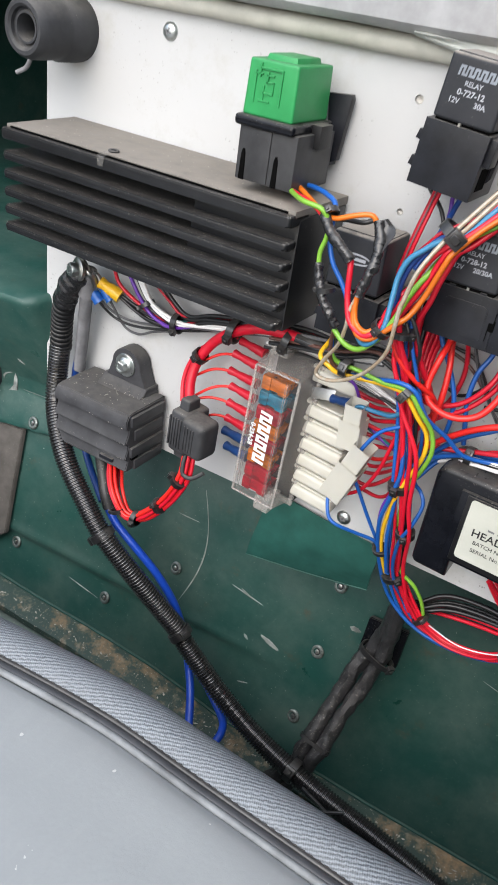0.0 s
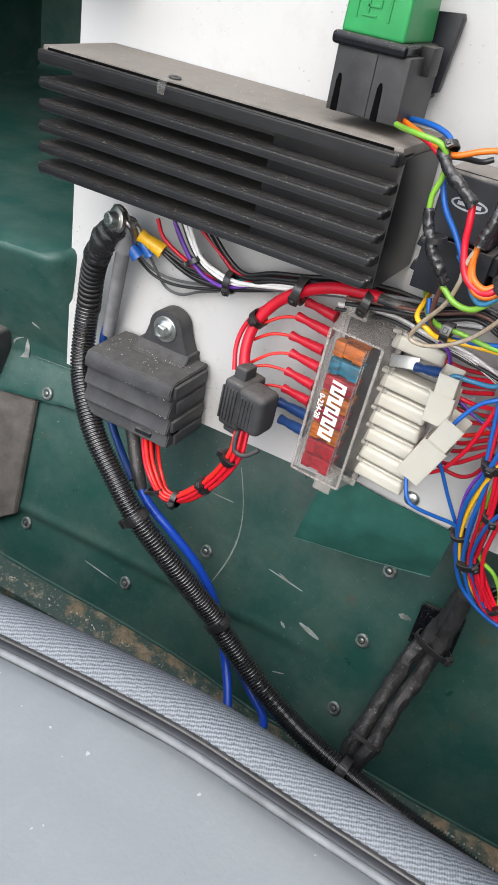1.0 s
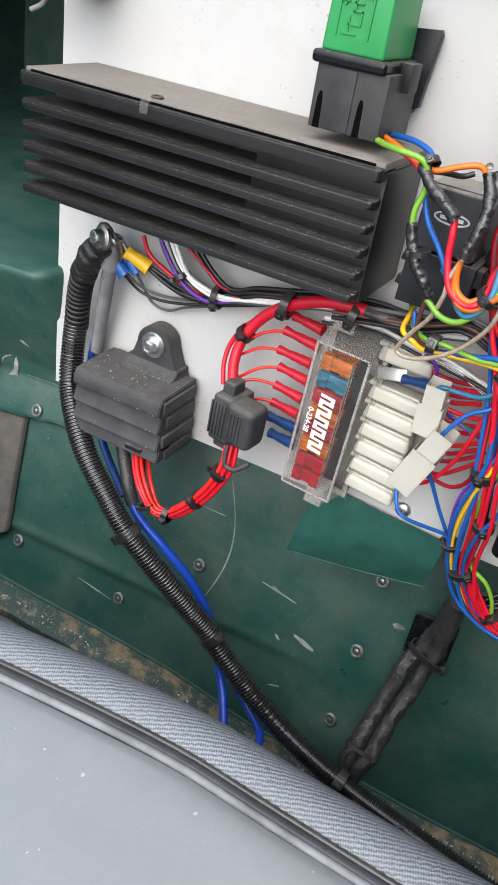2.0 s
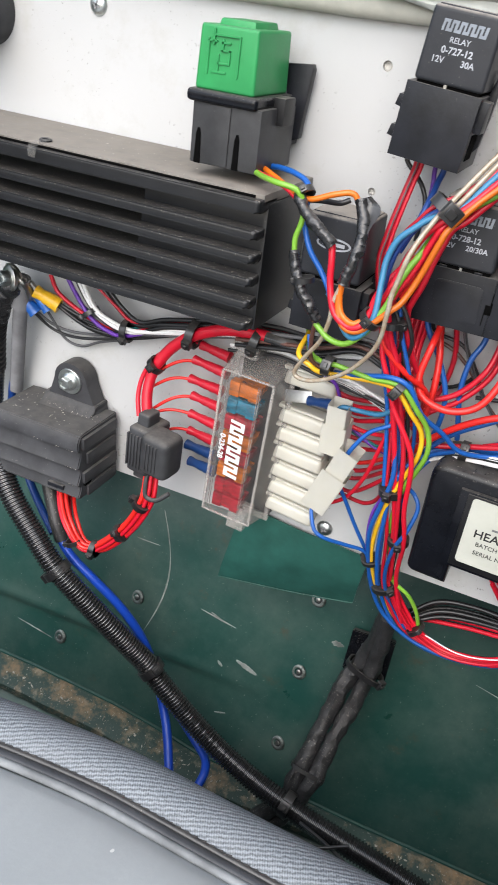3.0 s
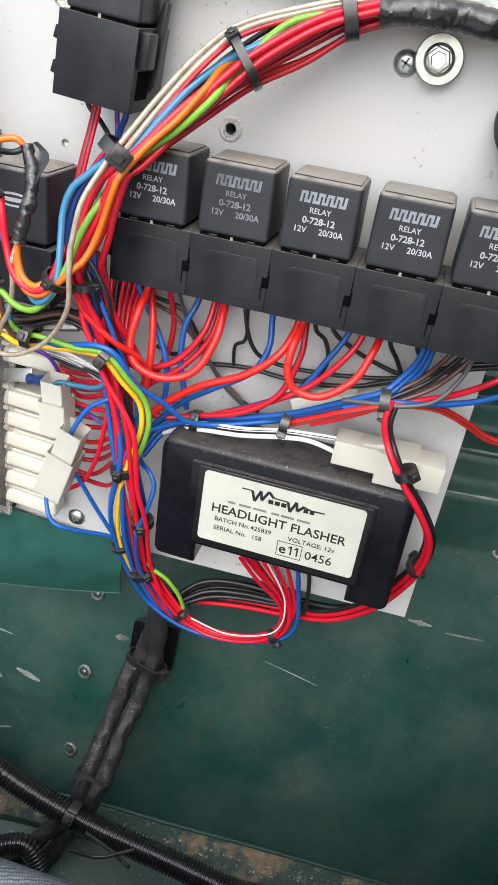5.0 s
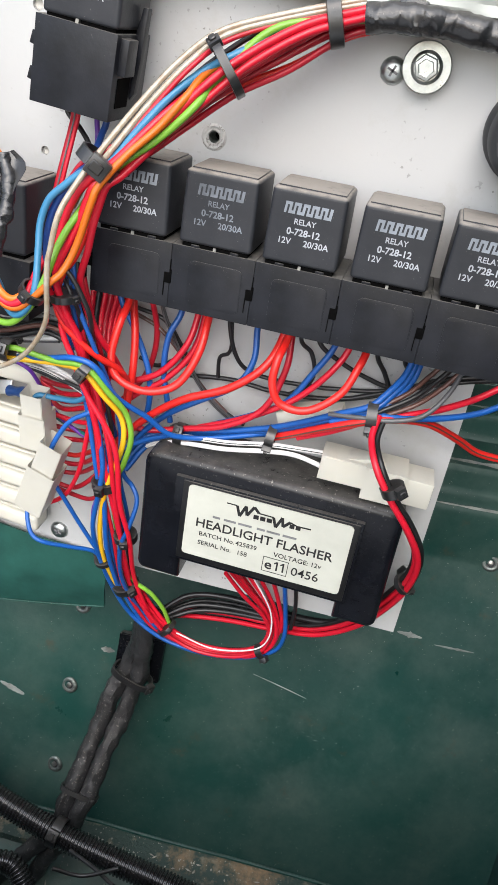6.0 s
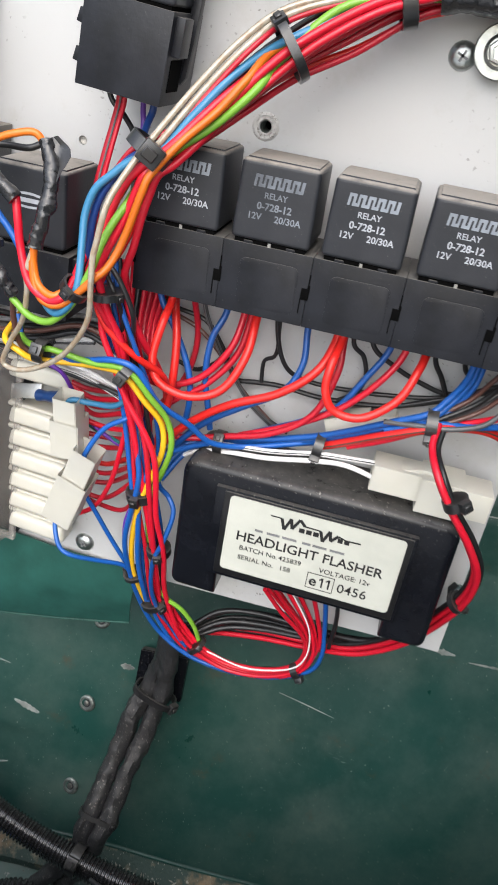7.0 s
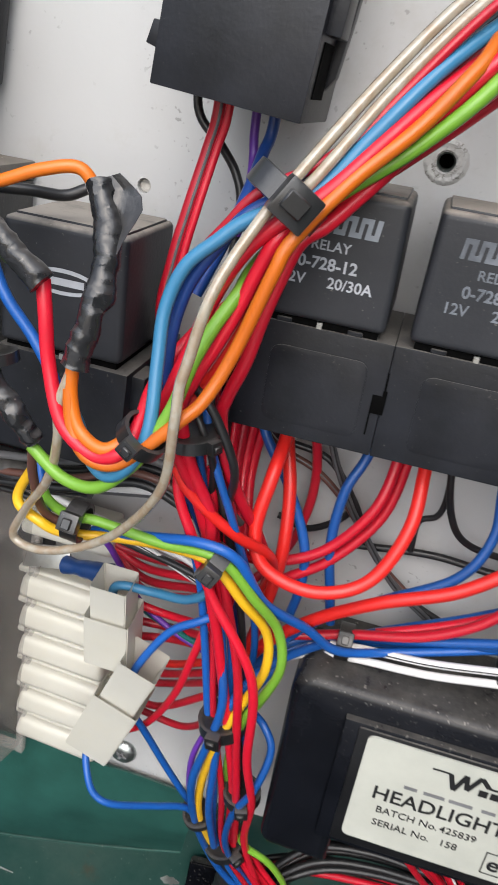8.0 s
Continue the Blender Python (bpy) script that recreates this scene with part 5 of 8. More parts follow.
def taped(parent, points, mm, label="", name="taped_joint", material=None, sides=20):
    """Tape wound round a joint, each turn lapping over the last; another material gives a crumpled sleeve."""
    line = spline(points, 30 if material is None else 22)
    bm = tube(line, lambda f: mm / 2000 * (0.93 + 0.10 * noise.noise(Vector((f * 9, mm, 0)))), sides)
    bm.verts.ensure_lookup_table()
    run, far = 0.0, []
    for i, c in enumerate(line):
        run += (c - line[i - 1]).length if i else 0.0
        far.append(run)
    for i, v in enumerate(list(bm.verts)[:len(line) * sides]):
        c = line[i // sides]
        out = (v.co - c).normalized()
        if material is None:
            lap = (far[i // sides] / 0.0062 + (i % sides) / sides) % 1.0
            v.co += out * (0.00020 * lap + 0.0007 * noise.noise(v.co * 210) - 0.0007 * abs(noise.noise(v.co * 330 + Vector((3, 0, 0)))))
        else:
            fold = 0.5 - abs(noise.noise(Vector((v.co.x * 230, v.co.y * 160, v.co.z * 48))))
            v.co += out * (0.0022 * fold - 0.0008 + 0.0004 * noise.noise(v.co * 380))
            v.co += Vector((noise.noise(c * 60), noise.noise(c * 55 + Vector((5, 0, 0))), 0)) * 0.0012
    return part(name, bm, material or TAPE, parent, label)


def middle(a, b, f=0.5):
    return Vector(a).lerp(Vector(b), f)


# the main loom that crosses the board from the upper corner
main = thing("main_loom", (-0.03, -0.03, 0.30), "thick tied loom of red, blue, orange and green wires", "wiring loom")
TOP = [(0.0255, -0.019, 0.3891), (0.0134, -0.021, 0.3858), (-0.0027, -0.024, 0.3763), (-0.0187, -0.027, 0.3658), (-0.0309, -0.037, 0.3537), (-0.0421, -0.042, 0.342), (-0.0517, -0.045, 0.3338)]
for i, (c, size) in enumerate(((RED, 2.5), (RED, 2.3), (CRIMSON, 2.1), (RED, 2.5), (RED, 2.4), (CRIMSON, 2.1), (GREY, 1.9), (RED, 2.4), (SCARLET, 2.2), (NOIR, 1.8))):
    rnd = random.Random(40 + i)
    line = []
    for j, p in enumerate(TOP):
        k = (3.2, 5.2, 8.0, 7.2, 6.6, 5.4, 4.0)[j] / 1000
        a = i * 2.4 + 0.25 * j
        rr = math.sqrt((i + 0.6) / 10)
        line.append(Vector(p) + Vector((0.55, 0.0, -0.83)) * k * rr * math.cos(a) + Vector((0, 0.7, 0.0)) * k * rr * math.sin(a) + Vector((0, 0.003, -0.001)))
    wire(main, c, size, line)
wire(main, BEIGE, 2.0, [(0.0205, -0.021, 0.3927), (-0.0007, -0.025, 0.3861), (-0.0198, -0.03, 0.3787), (-0.0297, -0.038, 0.3693), (-0.0395, -0.044, 0.3561), (-0.0485, -0.051, 0.3416), (-0.0541, -0.055, 0.3318), (-0.0581, -0.061, 0.3214), (-0.0606, -0.062, 0.3088)] + [(-0.0614, -0.062, 0.3047), (-0.0616, -0.062, 0.2973), (-0.0639, -0.058, 0.2821), (-0.0729, -0.053, 0.2675), (-0.0832, -0.05, 0.2583), (-0.0934, -0.048, 0.2535), (-0.0998, -0.047, 0.2546), (-0.0956, -0.05, 0.2641), (-0.0881, -0.055, 0.2762), (-0.0845, -0.059, 0.2877), (-0.0841, -0.06, 0.2951), (-0.0815, -0.06, 0.3039)], "clear sleeved copper wire")
wire(main, BEIGE, 2.0, [(0.0207, -0.021, 0.3916), (-0.0005, -0.025, 0.3849), (-0.0186, -0.03, 0.3775), (-0.0279, -0.038, 0.368), (-0.0375, -0.044, 0.355), (-0.0465, -0.051, 0.3403), (-0.0542, -0.05, 0.33), (-0.0604, -0.046, 0.3203)], "clear sleeved copper wire")
wire(main, CRIMSON, 1.6, [(0.0209, -0.021, 0.3907), (-0.0003, -0.025, 0.3839), (-0.0177, -0.03, 0.3763), (-0.0262, -0.039, 0.3677), (-0.036, -0.044, 0.3545), (-0.0465, -0.049, 0.3395), (-0.054, -0.046, 0.3304)])
wire(main, SKY, 2.5, [(0.0213, -0.021, 0.3893), (-0.002, -0.026, 0.3796), (-0.0198, -0.032, 0.3696), (-0.0303, -0.041, 0.3597), (-0.0394, -0.047, 0.3474), (-0.046, -0.05, 0.3384)] + [(-0.0563, -0.051, 0.332), (-0.0608, -0.052, 0.3279), (-0.0656, -0.053, 0.3227), (-0.068, -0.054, 0.315), (-0.0677, -0.056, 0.3065), (-0.0667, -0.06, 0.2949), (-0.0691, -0.061, 0.2874), (-0.0739, -0.06, 0.2832), (-0.0787, -0.058, 0.2852), (-0.0828, -0.055, 0.2906), (-0.0895, -0.051, 0.2952)])
wire(main, ORANGE, 2.5, [(0.0211, -0.017, 0.3888), (-0.0003, -0.021, 0.3807), (-0.0205, -0.032, 0.3685), (-0.026, -0.042, 0.3594), (-0.0327, -0.046, 0.3497), (-0.0407, -0.05, 0.3409)] + [(-0.0479, -0.054, 0.3308), (-0.0498, -0.055, 0.3257), (-0.0517, -0.055, 0.3195), (-0.0539, -0.055, 0.3122), (-0.0562, -0.056, 0.3056), (-0.0585, -0.058, 0.3007), (-0.061, -0.06, 0.2979), (-0.066, -0.061, 0.2923), (-0.0717, -0.062, 0.2871), (-0.0772, -0.062, 0.2872), (-0.0808, -0.061, 0.2916), (-0.0823, -0.06, 0.2989)])
wire(main, RED, 2.5, [(0.0212, -0.022, 0.3901), (0.0042, -0.029, 0.3833), (-0.0123, -0.035, 0.3719), (-0.022, -0.04, 0.3623), (-0.0306, -0.043, 0.3517), (-0.0414, -0.046, 0.3411), (-0.0467, -0.046, 0.3355)])
wire(main, RED, 2.4, [(0.0217, -0.023, 0.3881), (0.0064, -0.029, 0.3818), (-0.0075, -0.033, 0.3724), (-0.0162, -0.036, 0.3643), (-0.0246, -0.04, 0.3549), (-0.0367, -0.044, 0.3431), (-0.0451, -0.045, 0.335)])
wire(main, LIME, 2.5, [(0.0216, -0.02, 0.3876), (-0.0034, -0.026, 0.382), (-0.0176, -0.032, 0.3674), (-0.0234, -0.042, 0.3567), (-0.033, -0.044, 0.3463), (-0.0448, -0.046, 0.3362)] + [(-0.0543, -0.046, 0.3251), (-0.0564, -0.051, 0.3192), (-0.0587, -0.054, 0.3143), (-0.0611, -0.056, 0.308), (-0.062, -0.058, 0.3037), (-0.0633, -0.059, 0.2989), (-0.0666, -0.06, 0.2912), (-0.0697, -0.06, 0.286), (-0.0762, -0.059, 0.2796), (-0.0837, -0.058, 0.2792), (-0.0909, -0.057, 0.2837)])
wire(main, RED, 2.7, [(0.0215, -0.02, 0.3881), (0.0006, -0.025, 0.3798), (-0.0196, -0.031, 0.3665), (-0.0296, -0.041, 0.3563), (-0.0372, -0.047, 0.3471), (-0.0449, -0.051, 0.3377)] + [(-0.0524, -0.052, 0.3312), (-0.0568, -0.052, 0.3256), (-0.0607, -0.051, 0.3173), (-0.0632, -0.051, 0.3089), (-0.0656, -0.052, 0.3009), (-0.0675, -0.05, 0.2923), (-0.0628, -0.046, 0.2803), (-0.06, -0.042, 0.2711), (-0.0521, -0.036, 0.2427)])
wire(main, NAVY, 2.5, [(-0.0361, -0.038, 0.3529), (-0.0425, -0.044, 0.3449), (-0.048, -0.048, 0.3382)] + [(-0.0563, -0.048, 0.3332), (-0.0604, -0.05, 0.3278), (-0.0649, -0.05, 0.3204), (-0.067, -0.05, 0.3137), (-0.0678, -0.05, 0.3063), (-0.068, -0.048, 0.2971), (-0.0654, -0.044, 0.2839), (-0.0622, -0.038, 0.2683), (-0.0541, -0.03, 0.2444), (-0.048, -0.026, 0.2245)])
wire(main, CRIMSON, 1.9, [(-0.0403, -0.036, 0.3505), (-0.0468, -0.042, 0.3423)] + [(-0.0561, -0.046, 0.3361), (-0.0612, -0.046, 0.3296), (-0.0668, -0.044, 0.3216), (-0.0701, -0.042, 0.3108), (-0.0704, -0.04, 0.2961), (-0.0663, -0.036, 0.2801)])
wire(main, RED, 2.6, [(-0.034, -0.038, 0.3508), (-0.0411, -0.043, 0.3422), (-0.0463, -0.047, 0.3357)] + [(-0.0508, -0.051, 0.3302), (-0.0534, -0.051, 0.3242), (-0.0558, -0.051, 0.317), (-0.0587, -0.052, 0.3096), (-0.0618, -0.052, 0.3027), (-0.0641, -0.05, 0.2947), (-0.0618, -0.046, 0.2819), (-0.0572, -0.042, 0.2691)] + [(-0.0565, -0.04, 0.2536), (-0.0523, -0.037, 0.2339), (-0.0475, -0.034, 0.2087), (-0.0433, -0.027, 0.1782), (-0.0423, -0.012, 0.1386), (-0.0299, -0.005, 0.1089)])
wire(main, SCARLET, 2.5, [(-0.0327, -0.036, 0.3501), (-0.0404, -0.041, 0.3405), (-0.0461, -0.044, 0.333)] + [(-0.0505, -0.046, 0.3282), (-0.0528, -0.046, 0.3207), (-0.0556, -0.046, 0.3117), (-0.0593, -0.046, 0.3031), (-0.064, -0.046, 0.295), (-0.0661, -0.046, 0.2858), (-0.0635, -0.045, 0.2777), (-0.0584, -0.043, 0.2714), (-0.0511, -0.04, 0.2648), (-0.0454, -0.034, 0.2590), (-0.0440, -0.027, 0.2500), (-0.0470, -0.022, 0.2360)])
wire(main, RED, 2.6, [(-0.031, -0.038, 0.3492), (-0.0383, -0.043, 0.3397), (-0.0438, -0.047, 0.333)] + [(-0.0475, -0.049, 0.3296), (-0.0499, -0.049, 0.3226), (-0.0518, -0.049, 0.3153), (-0.0537, -0.048, 0.3067), (-0.0565, -0.046, 0.2986), (-0.0576, -0.044, 0.2928), (-0.0558, -0.041, 0.2821), (-0.0521, -0.037, 0.2714), (-0.0484, -0.030, 0.2602), (-0.0455, -0.023, 0.2461), (-0.0480, -0.020, 0.2320)])
A, B = Vector((-0.0472, -0.046, 0.3424)), Vector((-0.055, -0.049, 0.3299))
strap(main, A.lerp(B, 0.5), B - A, Vector((-0.0438, -0.048, 0.3332)) - Vector((-0.0579, -0.048, 0.3394)), 12.6, 12.0, 4.6, 0.20)
A, B = Vector((-0.0110, -0.030, 0.3725)), Vector((-0.0223, -0.034, 0.3637))
strap(main, A.lerp(B, 0.5), B - A, Vector((-0.0123, -0.03, 0.3625)) - Vector((-0.0239, -0.03, 0.376)), 16.5, 17.0, 3.0, 0.40)
A, B = Vector((0.0214, -0.02, 0.3884)), Vector((0.0034, -0.023, 0.3829))
strap(main, A.lerp(B, 0.5), B - A, (0, 0, -1), 13.5, 12.5, 4.6, 0.75)
tape = thing("taped_loom", (0.07, -0.015, 0.385), "black tape-wrapped loom running along the board's top", "wiring loom")
taped(tape, [(0.0215, -0.02, 0.3879), (0.0331, -0.02, 0.3898), (0.0449, -0.019, 0.3897), (0.0538, -0.018, 0.3892), (0.0708, -0.015, 0.3879), (0.0882, -0.01, 0.3874)], 9.5, name="wrapped_cable")
part("wrap_strip", block(0.0300, 0.0395, -0.0222, -0.004, 0.3850, 0.3950, 0.002), TAPE, tape, "hanging tape flap")

# wires out of the tabbed socket
sock = thing("socket_tails", (-0.075, -0.02, 0.31), "red, black, violet and blue tails hanging from a relay socket", "wires")
wire(sock, CRIMSON, 3.0, rooted([(-0.0717, -0.022, 0.3464), (-0.073, -0.022, 0.339), (-0.075, -0.024, 0.3277), (-0.0767, -0.026, 0.3161), (-0.0771, -0.028, 0.3044), (-0.0715, -0.03, 0.2851), (-0.065, -0.03, 0.2665)]), tracer=GREY)
wire(sock, RED, 1.6, rooted([(-0.0691, -0.025, 0.3466), (-0.0706, -0.025, 0.3393), (-0.0724, -0.027, 0.3285), (-0.074, -0.029, 0.3171), (-0.0744, -0.031, 0.3055)]))
wire(sock, NOIR, 1.9, rooted([(-0.0781, -0.016, 0.346), (-0.0723, -0.016, 0.3396), (-0.0682, -0.017, 0.3348), (-0.0661, -0.018, 0.3286), (-0.0662, -0.02, 0.3152)]))
wire(sock, VIOLET, 1.9, rooted([(-0.0654, -0.018, 0.3445), (-0.0649, -0.018, 0.3392), (-0.0643, -0.02, 0.3339), (-0.0656, -0.02, 0.3232)]))
wire(sock, NAVY, 2.4, rooted([(-0.0617, -0.018, 0.3451), (-0.0626, -0.02, 0.3397), (-0.0631, -0.024, 0.3344), (-0.0646, -0.03, 0.3256), (-0.0686, -0.034, 0.3131)]))

# wires from the green relay, with taped joints
trunk_dark = thing("black_leads", (-0.06, -0.045, 0.27), "pair of black leads falling among the red wires", "wires")
gr = thing("green_relay_tails", (-0.10, -0.05, 0.30), "coloured relay wires with black taped joints, gathered by a tie", "wires")
wire(gr, LIME, 2.3, rooted([(-0.1438, -0.028, 0.3337), (-0.1361, -0.038, 0.3337), (-0.1267, -0.048, 0.3337), (-0.1163, -0.058, 0.3347), (-0.1068, -0.058, 0.3335), (-0.1036, -0.056, 0.3283), (-0.1037, -0.055, 0.3218), (-0.1054, -0.055, 0.3148), (-0.1049, -0.055, 0.3083)], 0.008))
wire(gr, ORANGE, 2.3, rooted([(-0.1402, -0.028, 0.334), (-0.131, -0.036, 0.3341), (-0.1218, -0.044, 0.3333), (-0.1098, -0.052, 0.3312), (-0.1019, -0.054, 0.3303), (-0.0929, -0.053, 0.3338), (-0.0866, -0.051, 0.335), (-0.0832, -0.05, 0.3311)], 0.008))
wire(gr, BLUE, 2.3, [(-0.1466, -0.02, 0.3319), (-0.134, -0.027, 0.3334), (-0.1249, -0.033, 0.335), (-0.1149, -0.04, 0.3355), (-0.1077, -0.044, 0.3335), (-0.1054, -0.048, 0.3278), (-0.1046, -0.05, 0.3207), (-0.1, -0.052, 0.3112), (-0.094, -0.052, 0.3038), (-0.089, -0.053, 0.2973), (-0.0846, -0.054, 0.2895)])
wire(gr, RED, 2.2, rooted([(-0.1448, -0.026, 0.3329), (-0.1325, -0.042, 0.3336), (-0.1155, -0.05, 0.3322), (-0.1081, -0.052, 0.3288)], 0.008))
wire(gr, RED, 2.7, [(-0.089, -0.058, 0.3168), (-0.0878, -0.059, 0.3104), (-0.0868, -0.059, 0.3017), (-0.0828, -0.061, 0.292), (-0.0759, -0.062, 0.2879), (-0.0705, -0.062, 0.29), (-0.0695, -0.057, 0.2944), (-0.0698, -0.051, 0.2989), (-0.0679, -0.045, 0.3041), (-0.0634, -0.041, 0.3107), (-0.058, -0.038, 0.316)])
wire(gr, ORANGE, 2.5, [(-0.0817, -0.06, 0.3045), (-0.0818, -0.06, 0.2978), (-0.0795, -0.061, 0.2918), (-0.0742, -0.062, 0.2896), (-0.0699, -0.06, 0.2922)])
taped(gr, [(-0.1067, -0.055, 0.331), (-0.1011, -0.058, 0.3256), (-0.095, -0.06, 0.322), (-0.0883, -0.06, 0.3165)], 4.9)
taped(gr, [(-0.0833, -0.05, 0.3331), (-0.0794, -0.054, 0.3244), (-0.0785, -0.058, 0.3158), (-0.0798, -0.06, 0.3095), (-0.081, -0.061, 0.3034)], 5.2)
taped(gr, [(-0.1052, -0.055, 0.3098), (-0.1025, -0.057, 0.3033), (-0.0984, -0.058, 0.2954), (-0.0924, -0.058, 0.2882), (-0.0906, -0.057, 0.2849)], 4.9)
flap, rows = bmesh.new(), []
inner, outer = spline([(-0.0838, -0.0535, 0.3335), (-0.0822, -0.0550, 0.3265), (-0.0800, -0.0590, 0.3150)], 5), spline([(-0.0800, -0.0500, 0.3352), (-0.0748, -0.0500, 0.3312), (-0.0762, -0.0540, 0.3250), (-0.0788, -0.0585, 0.3145)], 5)
for j in range(11):
    a, b = inner[round(j / 10 * (len(inner) - 1))], outer[round(j / 10 * (len(outer) - 1))]
    rows.append([flap.verts.new(a.lerp(b, u / 6) + Vector((0, 0.0016 * math.sin(u / 6 * 3.0 + 0.2 * j) + 0.0006 * noise.noise(Vector((u * 0.6, j * 0.5, 0))), 0))) for u in range(7)])
for p, q in zip(rows, rows[1:]):
    for u in range(6):
        flap.faces.new((p[u], p[u + 1], q[u + 1], q[u]))
got = bmesh.ops.extrude_face_region(flap, geom=list(flap.faces))
bmesh.ops.translate(flap, verts=[v for v in got["geom"] if isinstance(v, bmesh.types.BMVert)], vec=(0, 0.0003, 0))
bmesh.ops.recalc_face_normals(flap, faces=flap.faces)
part("tape_flap", flap, TAPE, gr, "loose curled end of black tape")
wire(gr, BROWN, 2.0, [(-0.0906, -0.057, 0.2849), (-0.0929, -0.052, 0.274), (-0.0926, -0.046, 0.2618), (-0.0841, -0.042, 0.2579)])
wire(gr, NOIR, 2.2, [(-0.1081, -0.05, 0.3285), (-0.1001, -0.045, 0.3286), (-0.0947, -0.04, 0.328), (-0.0911, -0.038, 0.3296)])
wire(trunk_dark, NOIR, 1.8, [(-0.0688, -0.04, 0.3013), (-0.0627, -0.047, 0.2992), (-0.0577, -0.048, 0.2945), (-0.0531, -0.046, 0.2837), (-0.0544, -0.040, 0.2729), (-0.0572, -0.033, 0.2598), (-0.0555, -0.026, 0.2450)])
wire(trunk_dark, NOIR, 1.6, [(-0.0654, -0.044, 0.2963), (-0.06, -0.047, 0.2904), (-0.0578, -0.043, 0.2804), (-0.0593, -0.036, 0.2659), (-0.0570, -0.028, 0.2500)])
tie(gr, (-0.068, -0.059, 0.2925), (0.5, -0.1, 0.7), 8.0, (0, -1, 0.1), 1.2)
tie(gr, (-0.1046, -0.054, 0.332), (0.6, -0.3, -0.6), 6.5, (0.3, -1, 0.4), 1.0)
tie(gr, (-0.0985, -0.057, 0.3002), (0.2, 0, -1), 7.0, (-1, -0.4, 0.1), 0.8)

# left-hand feeders: yellow, green, blue
feed = thing("feeder_wires", (-0.08, -0.04, 0.25), "yellow, green and blue wires tied across the fuse terminals", "wires")
wire(feed, YELLOW, 2.3, [(-0.1025, -0.022, 0.2691), (-0.101, -0.036, 0.2669), (-0.0996, -0.046, 0.2637), (-0.0935, -0.048, 0.2611), (-0.0881, -0.046, 0.2583), (-0.0759, -0.043, 0.2588), (-0.0637, -0.0435, 0.2603), (-0.0546, -0.0455, 0.2604), (-0.0472, -0.0435, 0.2515), (-0.0412, -0.039, 0.2415), (-0.04, -0.038, 0.2301), (-0.0439, -0.035, 0.2157), (-0.0486, -0.033, 0.1994), (-0.0522, -0.027, 0.1754), (-0.0521, -0.02, 0.1531), (-0.0477, -0.01, 0.1299), (-0.0379, -0.004, 0.1128), (-0.0284, 0, 0.1005)])
wire(feed, LIME, 2.3, [(-0.106, -0.02, 0.2664), (-0.0966, -0.04, 0.2637), (-0.0874, -0.046, 0.263), (-0.0813, -0.046, 0.2635), (-0.0669, -0.0455, 0.2620), (-0.0533, -0.047, 0.2632), (-0.0447, -0.0445, 0.2537), (-0.0387, -0.04, 0.2438), (-0.0365, -0.039, 0.2328), (-0.0399, -0.036, 0.2187), (-0.0429, -0.034, 0.21), (-0.0459, -0.028, 0.19), (-0.0453, -0.02, 0.1667), (-0.0411, -0.013, 0.1432), (-0.0363, -0.012, 0.1357)])
wire(feed, BLUE, 2.3, [(-0.0833, -0.042, 0.258), (-0.0696, -0.044, 0.2617), (-0.0574, -0.0475, 0.2660), (-0.0492, -0.0465, 0.2635), (-0.0427, -0.041, 0.2507), (-0.0332, -0.032, 0.2404), (-0.0250, -0.025, 0.2310), (-0.0130, -0.018, 0.2290), (0.0040, -0.016, 0.2340), (0.0150, -0.0165, 0.2390), (0.0280, -0.020, 0.2465), (0.0412, -0.0245, 0.2560)])
wire(feed, BLUE, 2.1, [(-0.0989, -0.038, 0.2703), (-0.0966, -0.04, 0.2637), (-0.095, -0.04, 0.2589)])
tie(feed, (-0.0625, -0.0455, 0.2885), (0.1, 0.1, -1), 10.5, (0.9, -0.6, 0.4), 1.0)
tie(feed, (-0.0542, -0.0458, 0.2606), (0.9, 0, -0.5), 8.0, (0, -1, 0.2), 1.4)
tie(feed, (-0.0854, -0.046, 0.2621), (1, 0, -0.1), 7.5, (0, -1, 0.5), 1.5)

# the trunk that falls beside the flasher unit
trunk = thing("trunk_loom", (-0.045, -0.02, 0.12), "tied trunk of red, blue and yellow wires beside the flasher", "wiring loom")
TR = [(-0.0644, -0.034, 0.297), (-0.0623, -0.038, 0.2849), (-0.0586, -0.037, 0.268), (-0.0542, -0.034, 0.2494), (-0.0509, -0.032, 0.2293), (-0.0487, -0.03, 0.2047), (-0.0446, -0.024, 0.1758), (-0.0437, -0.012, 0.1381), (-0.0355, -0.005, 0.1137), (-0.0262, -0.002, 0.1011), (-0.012, -0.002, 0.0967), (0.0045, -0.002, 0.0982), (0.0215, -0.003, 0.1056)]
bundle(trunk, [BLUE, CRIMSON, NOIR, BLUE, RED, BLUE], [1.9, 1.8, 1.8, 2.0], TR, [3, 6.5, 7.5, 7, 7, 5.5, 6, 5, 5, 4, 3, 2.5, 2], 0.5, 7)
wire(trunk, RED, 2.3, [(-0.064, -0.042, 0.2898), (-0.0647, -0.044, 0.276), (-0.0597, -0.044, 0.2635), (-0.0543, -0.043, 0.2504), (-0.0421, -0.042, 0.2295), (-0.04, -0.037, 0.1996), (-0.0371, -0.03, 0.177), (-0.0377, -0.016, 0.1432), (-0.0303, -0.006, 0.1108)])
wire(trunk, RED, 2.3, [(-0.059, -0.04, 0.2799), (-0.0563, -0.039, 0.2625), (-0.0511, -0.038, 0.2446), (-0.0462, -0.037, 0.2253), (-0.0437, -0.034, 0.2001), (-0.0415, -0.028, 0.1733), (-0.0411, -0.014, 0.1405)])
